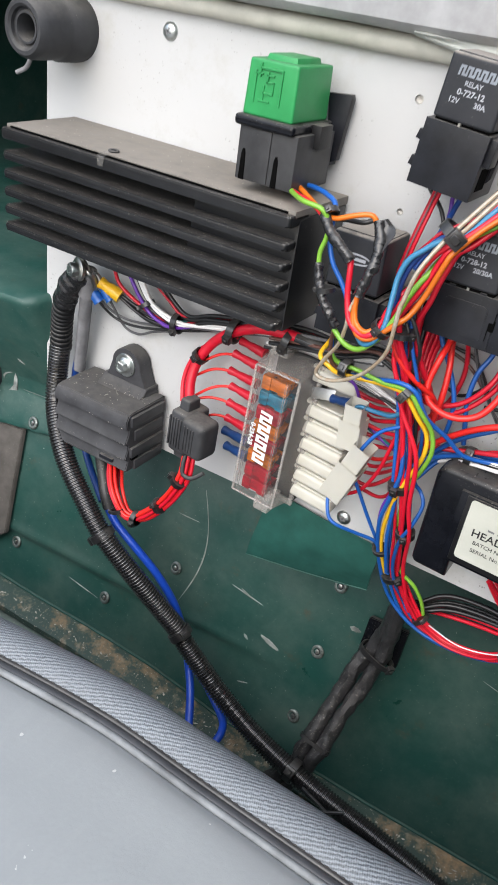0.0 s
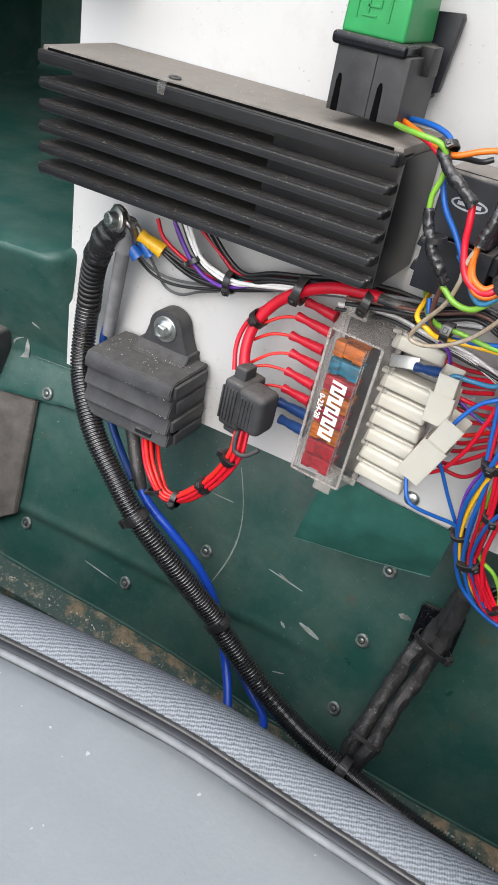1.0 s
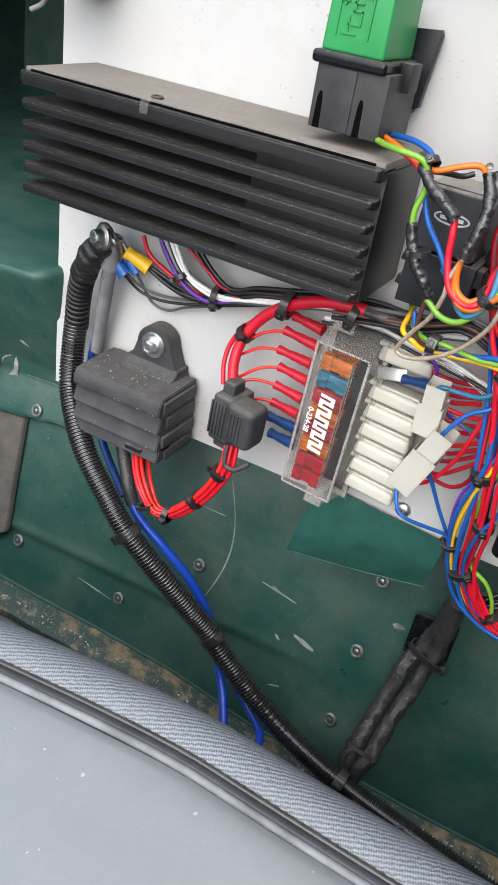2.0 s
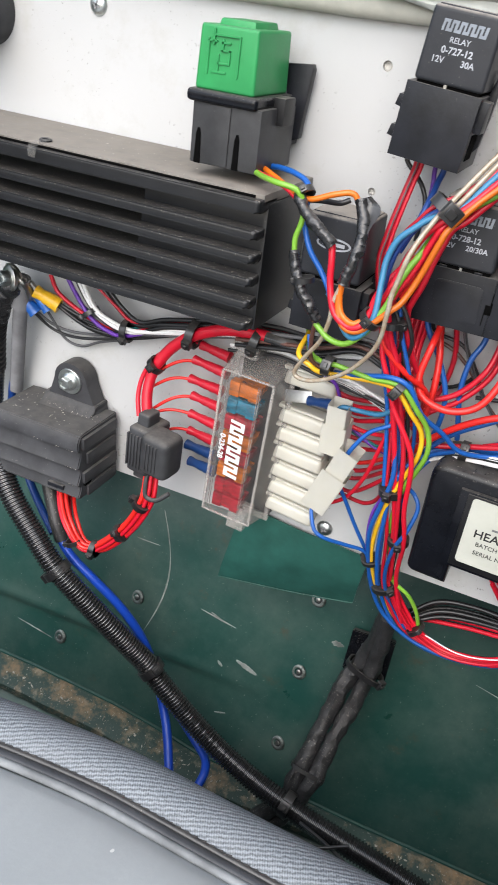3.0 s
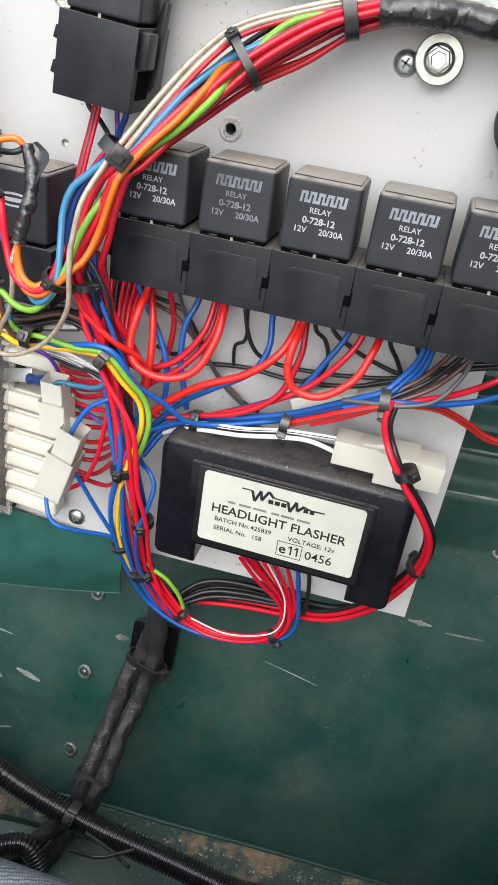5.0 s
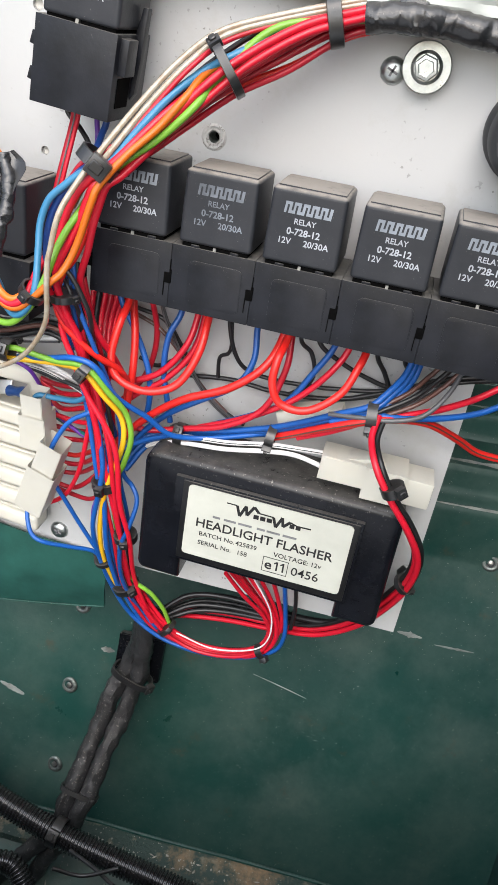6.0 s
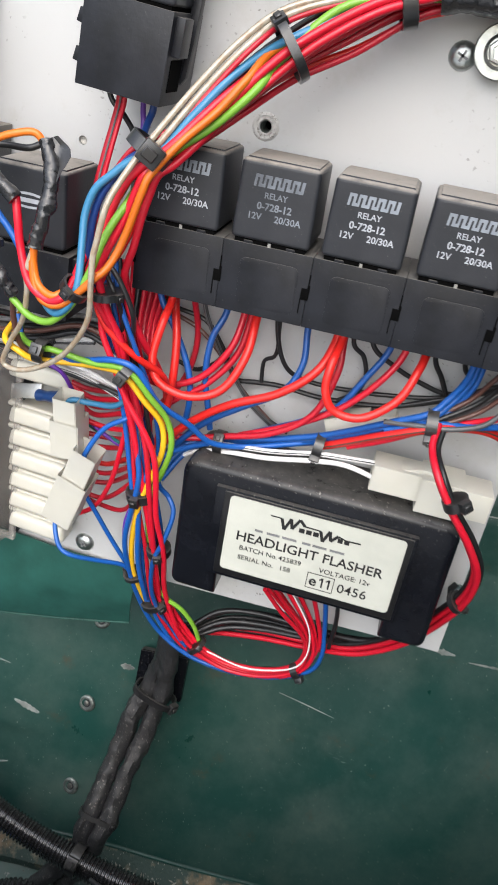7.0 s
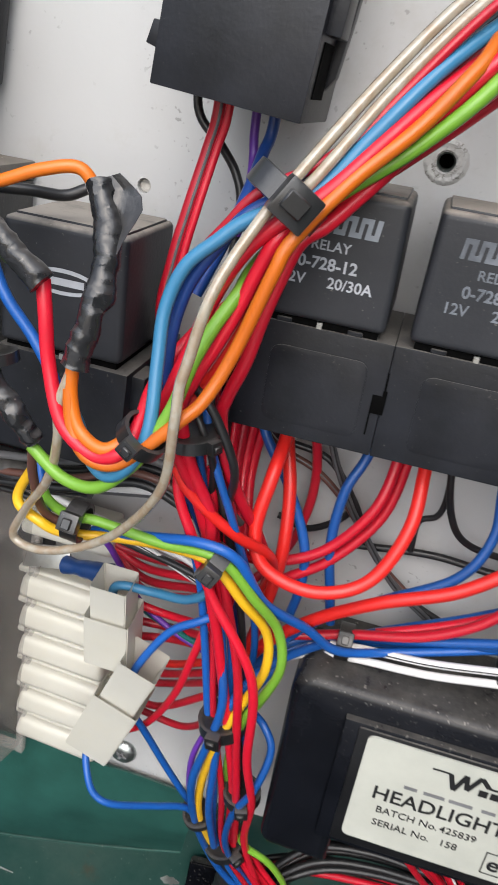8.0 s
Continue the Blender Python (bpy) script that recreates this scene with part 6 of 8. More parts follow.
wire(trunk, BLUE, 2.3, [(-0.0524, -0.036, 0.2633), (-0.0521, -0.036, 0.2519), (-0.0529, -0.036, 0.2408), (-0.0509, -0.036, 0.2287), (-0.0488, -0.036, 0.2135), (-0.0511, -0.034, 0.1978), (-0.0543, -0.03, 0.1782), (-0.0536, -0.022, 0.1556), (-0.0499, -0.012, 0.1307), (-0.0425, -0.006, 0.112), (-0.0299, -0.005, 0.102), (-0.016, -0.004, 0.097), (0.0035, -0.003, 0.0964), (0.0217, -0.003, 0.1041)])
wire(trunk, BLUE, 2.3, [(-0.0257, -0.014, 0.2254), (-0.0359, -0.024, 0.2248), (-0.0424, -0.032, 0.2225), (-0.0467, -0.034, 0.2144), (-0.0489, -0.033, 0.2036), (-0.0489, -0.03, 0.1844), (-0.0491, -0.024, 0.1618), (-0.047, -0.014, 0.135)])
wire(trunk, VIOLET, 1.7, [(-0.0517, -0.028, 0.1999), (-0.0559, -0.027, 0.1834), (-0.0554, -0.022, 0.1616), (-0.0522, -0.012, 0.1352)])
wire(trunk, BLUE, 2.1, [(-0.0490, -0.016, 0.2120), (-0.0445, -0.023, 0.2050), (-0.0382, -0.028, 0.2033), (-0.035, -0.03, 0.1974), (-0.037, -0.032, 0.1849), (-0.0417, -0.028, 0.1686), (-0.0432, -0.018, 0.1428), (-0.0378, -0.008, 0.1191), (-0.0274, -0.004, 0.1044)])
wire(trunk, SKY, 2.3, [(-0.0800, -0.0335, 0.2300), (-0.0797, -0.034, 0.2385), (-0.0704, -0.034, 0.2398), (-0.0612, -0.036, 0.2421), (-0.0556, -0.037, 0.2478), (-0.0548, -0.038, 0.2567)])
wire(trunk, BLUE, 2.1, [(-0.0745, -0.0345, 0.2090), (-0.0705, -0.036, 0.2205), (-0.0643, -0.036, 0.2315), (-0.0574, -0.036, 0.2371), (-0.0525, -0.034, 0.24)])
wire(trunk, RED, 2.1, [(-0.0818, -0.02, 0.1757), (-0.0716, -0.022, 0.1852), (-0.0638, -0.026, 0.2023), (-0.0592, -0.03, 0.2209), (-0.0555, -0.034, 0.2392)])
wire(trunk, CRIMSON, 2.1, [(-0.083, -0.014, 0.1826), (-0.0737, -0.014, 0.1808), (-0.0619, -0.016, 0.1821), (-0.0546, -0.022, 0.1941), (-0.0526, -0.028, 0.2136)])
wire(trunk, BLUE, 2.0, [(-0.0825, -0.029, 0.1880), (-0.0848, -0.0316, 0.1800), (-0.0824, -0.0358, 0.1750), (-0.0792, -0.0375, 0.1705), (-0.0740, -0.0365, 0.1678), (-0.0650, -0.0298, 0.1634), (-0.0564, -0.0232, 0.1590), (-0.0530, -0.020, 0.1520)])
wire(trunk, BLUE, 2.0, [(-0.0765, -0.0280, 0.1990), (-0.0741, -0.0275, 0.1935), (-0.0700, -0.0255, 0.1850), (-0.0640, -0.0225, 0.1720), (-0.0578, -0.0203, 0.1606), (-0.0545, -0.0180, 0.1540)])
for j in range(7):
    wire(trunk, (RED, CRIMSON, RED, SCARLET)[j % 4], 2.2, [middle((-0.0804, -0.02, 0.2239), (-0.0814, -0.014, 0.1847), j / 6), middle((-0.0687, -0.02, 0.2229), (-0.0698, -0.014, 0.185), j / 6) + Vector((0, 0.002 * (j % 3), 0)), middle((-0.0551, -0.026, 0.228), (-0.0527, -0.024, 0.2059), j / 6)])
wire(trunk, VIOLET, 1.7, [(-0.0908, -0.03, 0.2497), (-0.0857, -0.028, 0.246), (-0.0835, -0.022, 0.2358), (-0.0787, -0.018, 0.2234), (-0.0672, -0.02, 0.2179), (-0.0573, -0.022, 0.2161)])
wire(trunk, TEAL, 1.7, [(-0.0809, -0.016, 0.2206), (-0.072, -0.018, 0.2184), (-0.0599, -0.022, 0.2181)])
wire(trunk, WHITE, 1.6, [(-0.0938, -0.022, 0.2453), (-0.0812, -0.022, 0.2441), (-0.069, -0.024, 0.2416), (-0.0573, -0.025, 0.2373)], tracer=NOIR)
wire(trunk, WHITE, 1.6, [(-0.0943, -0.02, 0.2459), (-0.081, -0.02, 0.2459), (-0.0675, -0.022, 0.2432), (-0.0566, -0.024, 0.2401)])
for j in range(4):
    wire(trunk, (CRIMSON, RED, CRIMSON, RED)[j], 2.2, [(-0.0911, -0.012, 0.2351), middle((-0.0797, -0.014, 0.2348), (-0.0793, -0.014, 0.2242), j / 3), middle((-0.0625, -0.022, 0.2411), (-0.062, -0.022, 0.2322), j / 3)])
tie(trunk, (-0.0487, -0.031, 0.2039), (0.15, 0.1, -1), 11, (-0.1, -1, 0.1), 1.4)
tie(trunk, (-0.0406, -0.025, 0.174), (0.1, 0.2, -1), 9, (0.2, -1, 0.1), 1.3)
tie(trunk, (-0.0528, -0.018, 0.1514), (0.2, 0.3, -1), 8, (-1, 0.3, 0), 0.8)
tie(trunk, (-0.0444, -0.009, 0.132), (0.3, 0.3, -1), 12, (0.9, -1, 0.3), 1.4)

for j in range(6):
    top = middle((-0.0655, -0.014, 0.2822), (-0.055, -0.008, 0.2794), j / 5)
    wire(trunk, (RED, NOIR, RED, CRIMSON, RED, RED)[j], 2.4, [top + Vector((0, 0, 0.012)), top, middle((-0.062, -0.024, 0.2698), (-0.0545, -0.018, 0.2685), j / 5), middle((-0.0585, -0.03, 0.2539), (-0.0521, -0.026, 0.2564), j / 5), (-0.0527, -0.03, 0.2357)])

# tails under the relay sockets
tails = thing("relay_tails", (0.0, -0.015, 0.25), "red, blue and black tails hanging in loops from the relay sockets", "wires")
wire(tails, SCARLET, 3.1, rooted([(-0.0472, -0.022, 0.2834), (-0.0476, -0.03, 0.2761), (-0.0487, -0.034, 0.2637), (-0.0446, -0.036, 0.2561), (-0.033, -0.036, 0.2536), (-0.0221, -0.033, 0.258), (-0.0163, -0.028, 0.2704), (-0.016, -0.02, 0.2831)]))
wire(tails, SCARLET, 3.1, rooted([(-0.0479, -0.016, 0.2816), (-0.0441, -0.022, 0.2687), (-0.0427, -0.026, 0.2539), (-0.0446, -0.026, 0.236), (-0.0477, -0.024, 0.2183)]))
wire(tails, SCARLET, 3.1, rooted([(0.0136, -0.02, 0.2832), (0.0097, -0.028, 0.2717), (-0.002, -0.031, 0.2608), (-0.0187, -0.031, 0.2518), (-0.0323, -0.028, 0.2401), (-0.0427, -0.026, 0.2274), (-0.0498, -0.024, 0.2123)]))
wire(tails, SCARLET, 3.1, rooted([(0.0156, -0.022, 0.2835), (0.0142, -0.03, 0.2762), (0.0141, -0.032, 0.2669), (0.0184, -0.032, 0.2599), (0.0286, -0.031, 0.2593), (0.0391, -0.027, 0.2673), (0.0435, -0.022, 0.2781), (0.0449, -0.016, 0.283)]))
wire(tails, RED, 2.6, rooted([(-0.0219, -0.014, 0.2804), (-0.0245, -0.018, 0.2673), (-0.0341, -0.02, 0.2542), (-0.0472, -0.022, 0.2487), (-0.0566, -0.026, 0.2529)]))
wire(tails, RED, 2.6, rooted([(-0.0196, -0.012, 0.2794), (-0.0223, -0.015, 0.2644), (-0.032, -0.018, 0.2509), (-0.0426, -0.02, 0.2428), (-0.0513, -0.024, 0.2333)]))
wire(tails, RED, 2.6, rooted([(0.0155, -0.012, 0.2792), (0.0159, -0.016, 0.2668), (0.0103, -0.018, 0.2493), (-0.0041, -0.018, 0.2374), (-0.0231, -0.016, 0.2298), (-0.0369, -0.018, 0.2264), (-0.0468, -0.022, 0.2284)]))
wire(tails, RED, 2.6, rooted([(0.0378, -0.01, 0.2792), (0.0328, -0.013, 0.2687), (0.0241, -0.014, 0.2573), (0.0144, -0.015, 0.249), (-0.0005, -0.015, 0.2395), (-0.0163, -0.015, 0.2317)]))
wire(tails, CRIMSON, 2.4, [(-0.042, -0.012, 0.2822), (-0.04, -0.008, 0.2674), (-0.0407, -0.008, 0.255), (-0.044, -0.01, 0.2448), (-0.0516, -0.014, 0.2341), (-0.056, -0.018, 0.2294)])
wire(tails, BLUE, 2.5, rooted([(-0.0286, -0.014, 0.28), (-0.032, -0.017, 0.2698), (-0.0325, -0.018, 0.2557), (-0.0299, -0.017, 0.241), (-0.0282, -0.016, 0.2318)]))
wire(tails, BLUE, 2.5, rooted([(0.002, -0.014, 0.2802), (0.003, -0.017, 0.2676), (-0.0023, -0.02, 0.2567), (-0.0164, -0.021, 0.2467), (-0.0298, -0.02, 0.2359), (-0.0408, -0.02, 0.2223), (-0.0478, -0.022, 0.209)]))
wire(tails, BLUE, 2.5, rooted([(-0.0542, -0.014, 0.2805), (-0.0454, -0.017, 0.2679), (-0.0387, -0.019, 0.2546), (-0.0374, -0.018, 0.242), (-0.0391, -0.016, 0.2289)]))
wire(tails, BLUE, 2.5, rooted([(0.0323, -0.01, 0.2791), (0.0264, -0.012, 0.2667), (0.018, -0.013, 0.2521), (0.0057, -0.013, 0.2428), (-0.0121, -0.013, 0.2329), (-0.0247, -0.013, 0.2252)]))
wire(tails, NOIR, 1.8, rooted([(-0.0519, -0.008, 0.2766), (-0.038, -0.007, 0.2723), (-0.0295, -0.006, 0.2619), (-0.0218, -0.005, 0.2483), (-0.01, -0.005, 0.2377), (0.0011, -0.005, 0.2327)]))
wire(tails, GREY, 1.8, rooted([(-0.0382, -0.01, 0.2797), (-0.0311, -0.009, 0.2638), (-0.0245, -0.008, 0.2539), (-0.015, -0.007, 0.2418), (-0.0042, -0.006, 0.2336)]), tracer=NOIR)
wire(tails, BROWN, 1.8, rooted([(-0.0534, -0.008, 0.2751), (-0.0397, -0.008, 0.2687), (-0.0299, -0.007, 0.2597), (-0.0196, -0.006, 0.2467), (-0.0074, -0.005, 0.2363)]), tracer=GREY)
wire(tails, NOIR, 1.6, rooted([(-0.009, -0.01, 0.2787), (-0.0085, -0.008, 0.2688), (-0.0095, -0.007, 0.2641), (-0.0131, -0.006, 0.2609), (-0.013, -0.005, 0.2518)]))
wire(tails, NOIR, 1.8, rooted([(-0.0097, -0.012, 0.2803), (-0.0063, -0.01, 0.2664), (-0.0005, -0.008, 0.2593), (0.0112, -0.006, 0.2569), (0.0249, -0.005, 0.2575), (0.0339, -0.005, 0.2585), (0.0540, -0.004, 0.2622), (0.0740, -0.003, 0.2712)]))
wire(tails, NOIR, 1.8, rooted([(0.0189, -0.01, 0.2782), (0.0236, -0.008, 0.2728), (0.026, -0.007, 0.2647), (0.0239, -0.006, 0.2576), (0.0178, -0.005, 0.2519)]))
wire(tails, NOIR, 1.9, rooted([(0.0258, -0.01, 0.2792), (0.0359, -0.008, 0.2716), (0.048, -0.006, 0.2666), (0.0567, -0.005, 0.265), (0.0694, -0.005, 0.2687)]))
wire(tails, NOIR, 1.9, rooted([(0.0485, -0.01, 0.2795), (0.0527, -0.008, 0.2717), (0.0563, -0.006, 0.2646)]))
wire(tails, NOIR, 1.9, rooted([(0.0591, -0.01, 0.2798), (0.0619, -0.008, 0.2746), (0.0647, -0.006, 0.2703)]))
wire(tails, NOIR, 2.0, [(-0.0266, -0.004, 0.2488), (-0.0074, -0.004, 0.2515), (0.0119, -0.004, 0.2508), (0.0348, -0.004, 0.2536), (0.0558, -0.004, 0.2614), (0.073, -0.004, 0.2716), (0.0904, -0.004, 0.2778)])
wire(tails, NOIR, 2.0, [(0.0434, -0.006, 0.2572), (0.0636, -0.005, 0.266), (0.0831, -0.004, 0.2736), (0.0994, 0, 0.2766)])
wire(tails, NOIR, 1.8, [(-0.048, -0.004, 0.2517), (-0.0391, -0.004, 0.2501), (-0.0299, -0.005, 0.259), (-0.0351, -0.008, 0.2709)])
for k in range(3):
    wire(tails, BLUE, 2.5, [Vector(p) + Vector((0.0016 * (k - 1), 0.001 * k, -0.0012 * (k - 1))) for p in [(0.0637, -0.014, 0.2828), (0.062, -0.018, 0.2755), (0.0573, -0.024, 0.2693), (0.0519, -0.028, 0.2641), (0.0412, -0.026, 0.2573), (0.0273, -0.022, 0.2477), (0.0143, -0.018, 0.2397), (-0.0041, -0.015, 0.2318), (-0.0238, -0.014, 0.2259), (-0.0376, -0.018, 0.2203), (-0.0457, -0.024, 0.2079)]])
bundle(tails, [NOIR, GREY, BROWN, BROWN, GREY], [1.9, 1.8, 1.8], [(0.0783, -0.012, 0.2824), (0.0721, -0.016, 0.275), (0.0654, -0.022, 0.2696), (0.0565, -0.026, 0.2644), (0.0524, -0.027, 0.2619), (0.0412, -0.024, 0.2564)], [5, 4.5, 3.5, 2.5, 2.5, 3], 0.3, 3)
wire(tails, GREY, 1.9, [(0.0808, -0.014, 0.2842), (0.0774, -0.02, 0.2745), (0.0705, -0.026, 0.2662), (0.0603, -0.029, 0.2626), (0.0492, -0.029, 0.2608), (0.0364, -0.026, 0.2577)])
wire(tails, RED, 2.6, [(0.0967, -0.008, 0.2768), (0.0879, -0.012, 0.2711), (0.0766, -0.018, 0.2666), (0.0649, -0.024, 0.2639), (0.0534, -0.027, 0.2603), (0.0383, -0.024, 0.2496), (0.0259, -0.02, 0.2413)])
wire(tails, BLUE, 2.5, [(0.1007, -0.008, 0.2708), (0.0897, -0.014, 0.2663), (0.0773, -0.02, 0.2639), (0.0652, -0.025, 0.263), (0.0524, -0.028, 0.2619), (0.0374, -0.025, 0.2542)])
wire(tails, SCARLET, 3.2, [(0.1157, 0.005, 0.241), (0.0978, 0, 0.2433), (0.0864, -0.008, 0.2512), (0.0744, -0.018, 0.2594), (0.0633, -0.025, 0.262), (0.0528, -0.029, 0.2606), (0.0379, -0.026, 0.2524), (0.0214, -0.02, 0.2411), (0.0152, -0.018, 0.2374)], tracer=BROWN)
WL = [(-0.0485, -0.018, 0.2067), (-0.0381, -0.016, 0.2181), (-0.0247, -0.017, 0.2247), (-0.0028, -0.0205, 0.2295), (0.0150, -0.0225, 0.2345), (0.0270, -0.0225, 0.2360)]
wire(tails, WHITE, 2.0, [Vector(p) + Vector((0, -0.001, -0.0009)) for p in WL] + [(0.0400, -0.0220, 0.2318)])
wire(tails, WHITE, 2.0, [Vector(p) + Vector((0, 0.0008, 0.0013)) for p in WL] + [(0.0400, -0.0180, 0.2365)], tracer=NOIR)
tie(tails, (-0.0235, -0.015, 0.2265), (1, 0, 0), 8.5, (0.1, -1, 0.9), 1.4)
tie(tails, (0.0153, -0.019, 0.2379), (1, 0, -0.1), 8.5, (0.0, -0.9, -0.9), 1.4)
tie(tails, (0.0524, -0.028, 0.2619), (1, 0, 0.1), 9.5, (0.0, -0.9, -0.9), 1.5)
plug([(0.0420, -0.010, 0.2512), (0.0165, -0.010, 0.2420)], 0.0100, 0.0085, "small milky white plug lying among the wires", group="nylon plugs")
multi = thing("plug_connector", (0.058, -0.018, 0.226), "large milky white multi-way plug lying on the flasher unit", "connector", "nylon plugs")
m = Matrix.Translation((0.0366, -0.019, 0.2335)) @ pose(0, 0, 0, 0, 1.0, 2)
part("plug_shell", turned(turned(open_box(0, 0.022, 0.0130, 0.0105, 0.0009, 0.004), Matrix.Translation((0, 0, 0.0003))), m), NYLON, multi)
part("socket_shell", turned(turned(open_box(0.0180, 0.0345, 0.0160, 0.0140, 0.0009, 0.0015), Matrix.Translation((0, -0.0005, -0.0010))), m), NYLON, multi)
part("end_shell", turned(block(0.0330, 0.0450, -0.0070, 0.0065, -0.0068, 0.0048, 0.0007), m), NYLON, multi)
part("latch", turned(prism([(0.0080, 0.0050), (0.0190, 0.0075), (0.0250, 0.0075), (0.0250, 0.0050)], -0.0040, 0.0035, 0.0004), m), NYLON, multi)
# black panel stands for the shade in the plug's open end
part("end_hole", turned(block(0.0448, 0.0453, -0.0045, 0.0040, -0.0045, 0.0025), m), RECESS_SHADE, multi, "open end, its shade a black panel")
plug([(-0.0798, -0.035, 0.2415), (-0.0803, -0.030, 0.2140)], 0.0110, 0.010, "milky white plug beside the fuse terminals", group="nylon plugs")
plug([(-0.0695, -0.036, 0.2210), (-0.0842, -0.028, 0.1805)], 0.0122, 0.011, "milky white plug beside the fuse terminals", group="nylon plugs")

# red and black pair round the flasher unit
pair = thing("flasher_tails", (0.06, -0.02, 0.11), "red and black wires looping round and under the flasher unit", "wires")
bundle(pair, [RED, NOIR, RED, NOIR], [2.5, 2.3], [(0.0556, -0.028, 0.2618), (0.055, -0.036, 0.2564), (0.0585, -0.046, 0.252), (0.0656, -0.047, 0.2416), (0.0755, -0.044, 0.228), (0.0822, -0.038, 0.213), (0.083, -0.028, 0.1933), (0.0783, -0.014, 0.1684), (0.0687, -0.004, 0.145), (0.0524, 0.002, 0.1278), (0.0332, 0.006, 0.1199), (0.0063, 0.012, 0.1123), (-0.018, 0.014, 0.105), (-0.0351, 0.01, 0.1006)], [2, 2, 2.2, 2, 2.4, 2.4, 2.6, 3, 3, 3, 3, 4, 4, 3], 0.12, 9)
tie(pair, (0.0658, -0.047, 0.2448), (0.5, 0, -0.9), 7.5, (0.8, -1, 0.3), 1.4)
tie(pair, (0.0817, -0.025, 0.1891), (-0.5, 0.3, -0.7), 7.5, (0.3, 0.2, -1), 0.9)
part("stud", lathe([(0.0035, 0), (0.0035, 0.0035), (0.0018, 0.004), (0.0018, 0.007), (0, 0.007)], (0.0811, -0.014, 0.1866), (0.5, -0.8, 0.2), 6), ZINC, pair)
bundle(pair, [RED] * 7, [2.0, 1.9], [(0.0081, -0.018, 0.1715), (0.0171, -0.012, 0.1554), (0.0277, -0.008, 0.1388), (0.0314, -0.006, 0.1241), (0.0277, -0.005, 0.1113), (0.0149, -0.004, 0.1017), (-0.0042, -0.003, 0.0974), (-0.0212, -0.004, 0.1036), (-0.0323, -0.006, 0.1157), (-0.0404, -0.009, 0.1298)], [8, 7, 4, 3, 2.6, 2.8, 3.2, 3.4, 4, 4], 0.25, 12)
wire(pair, WHITE, 0.8, [(0.0112, -0.02, 0.1749), (0.0203, -0.015, 0.1595), (0.029, -0.011, 0.1411), (0.03, -0.009, 0.1233), (0.023, -0.008, 0.1123), (0.0035, -0.007, 0.1047), (-0.016, -0.008, 0.109)])
wire(pair, RED, 2.1, [(0.0266, -0.016, 0.1666), (0.0313, -0.01, 0.1486), (0.0347, -0.006, 0.1326), (0.0331, -0.005, 0.1201)])
wire(pair, BLUE, 2.2, [(0.0323, -0.016, 0.167), (0.0354, -0.008, 0.1416), (0.037, -0.005, 0.1234), (0.0325, -0.004, 0.1107), (0.0152, -0.004, 0.1002), (-0.0056, -0.003, 0.0968), (-0.0241, -0.005, 0.1057)])
wire(pair, NOIR, 2.0, [(0.0377, -0.016, 0.1672), (0.0394, -0.008, 0.1465), (0.0392, -0.004, 0.1289)])
wire(pair, LIME, 2.2, [(-0.0364, -0.014, 0.1386), (-0.0297, -0.012, 0.1331), (-0.0242, -0.008, 0.1221), (-0.0214, -0.004, 0.1104)])
bundle(pair, [NOIR] * 5, [2.6], [(-0.0297, 0.002, 0.1062), (-0.015, 0.01, 0.1163), (0.005, 0.012, 0.121), (0.0319, 0.008, 0.1252), (0.0543, 0.004, 0.1311), (0.0687, 0, 0.1433)], [3, 6, 6, 4, 3, 3], 0.2, 14)
tie(pair, (0.0275, -0.005, 0.1105), (0.6, 0, 0.5), 6.5, (0.2, -0.6, -1), 1.3)
tie(pair, (-0.022, -0.005, 0.108), (0.7, 0, -0.6), 9, (0.5, -1, 0.6), 1.0)

# taped sleeve down to the floor
boot = thing("sleeved_loom", (-0.06, 0.0, -0.03), "dusty black sleeved loom clipped to the green bulkhead", "wiring loom")
taped(boot, [(-0.0405, 0.018, 0.090), (-0.0440, 0.022, 0.064), (-0.0500, 0.0215, 0.042), (-0.0560, 0.0125, 0.0215), (-0.0598, -0.003, -0.001), (-0.0628, -0.022, -0.022), (-0.0676, -0.03, -0.0442), (-0.0807, -0.034, -0.0666), (-0.1001, -0.042, -0.0971), (-0.1233, -0.052, -0.1359)], 11.8, name="sleeve", material=SLEEVE)
taped(boot, [(-0.0395, 0.016, 0.090), (-0.0400, 0.019, 0.064), (-0.0412, 0.018, 0.042), (-0.0458, 0.0105, 0.0205), (-0.0500, -0.006, -0.002), (-0.0535, -0.025, -0.024), (-0.0609, -0.03, -0.0472), (-0.0714, -0.034, -0.0719), (-0.0885, -0.042, -0.1087), (-0.1075, -0.052, -0.1517)], 11.2, name="sleeve", material=SLEEVE)
bm = bmesh.new()
bm.faces.new([bm.verts.new(p) for p in ((-0.0625, 0.0450, 0.0463), (-0.0345, 0.0470, 0.0480), (-0.0338, 0.0385, 0.0205), (-0.0620, 0.0365, 0.0190))])
got = bmesh.ops.extrude_face_region(bm, geom=list(bm.faces))
bmesh.ops.translate(bm, verts=[v for v in got["geom"] if isinstance(v, bmesh.types.BMVert)], vec=(0, -0.0050, 0.0018))
bmesh.ops.recalc_face_normals(bm, faces=bm.faces)
bmesh.ops.bevel(bm, geom=list(bm.edges), offset=0.0006, segments=2, affect="EDGES")
part("clip", bm, GLOSS, boot, "black clip plate")
part("clip_post", block(-0.0520, -0.0400, 0.0240, 0.0420, 0.0280, 0.0380, 0.001), GLOSS, boot)
strap(boot, (-0.0455, 0.0185, 0.0400), (-0.012, -0.012, -0.040), (1, 0, 0.0), 23.5, 15.5, 3.8, 0.05)
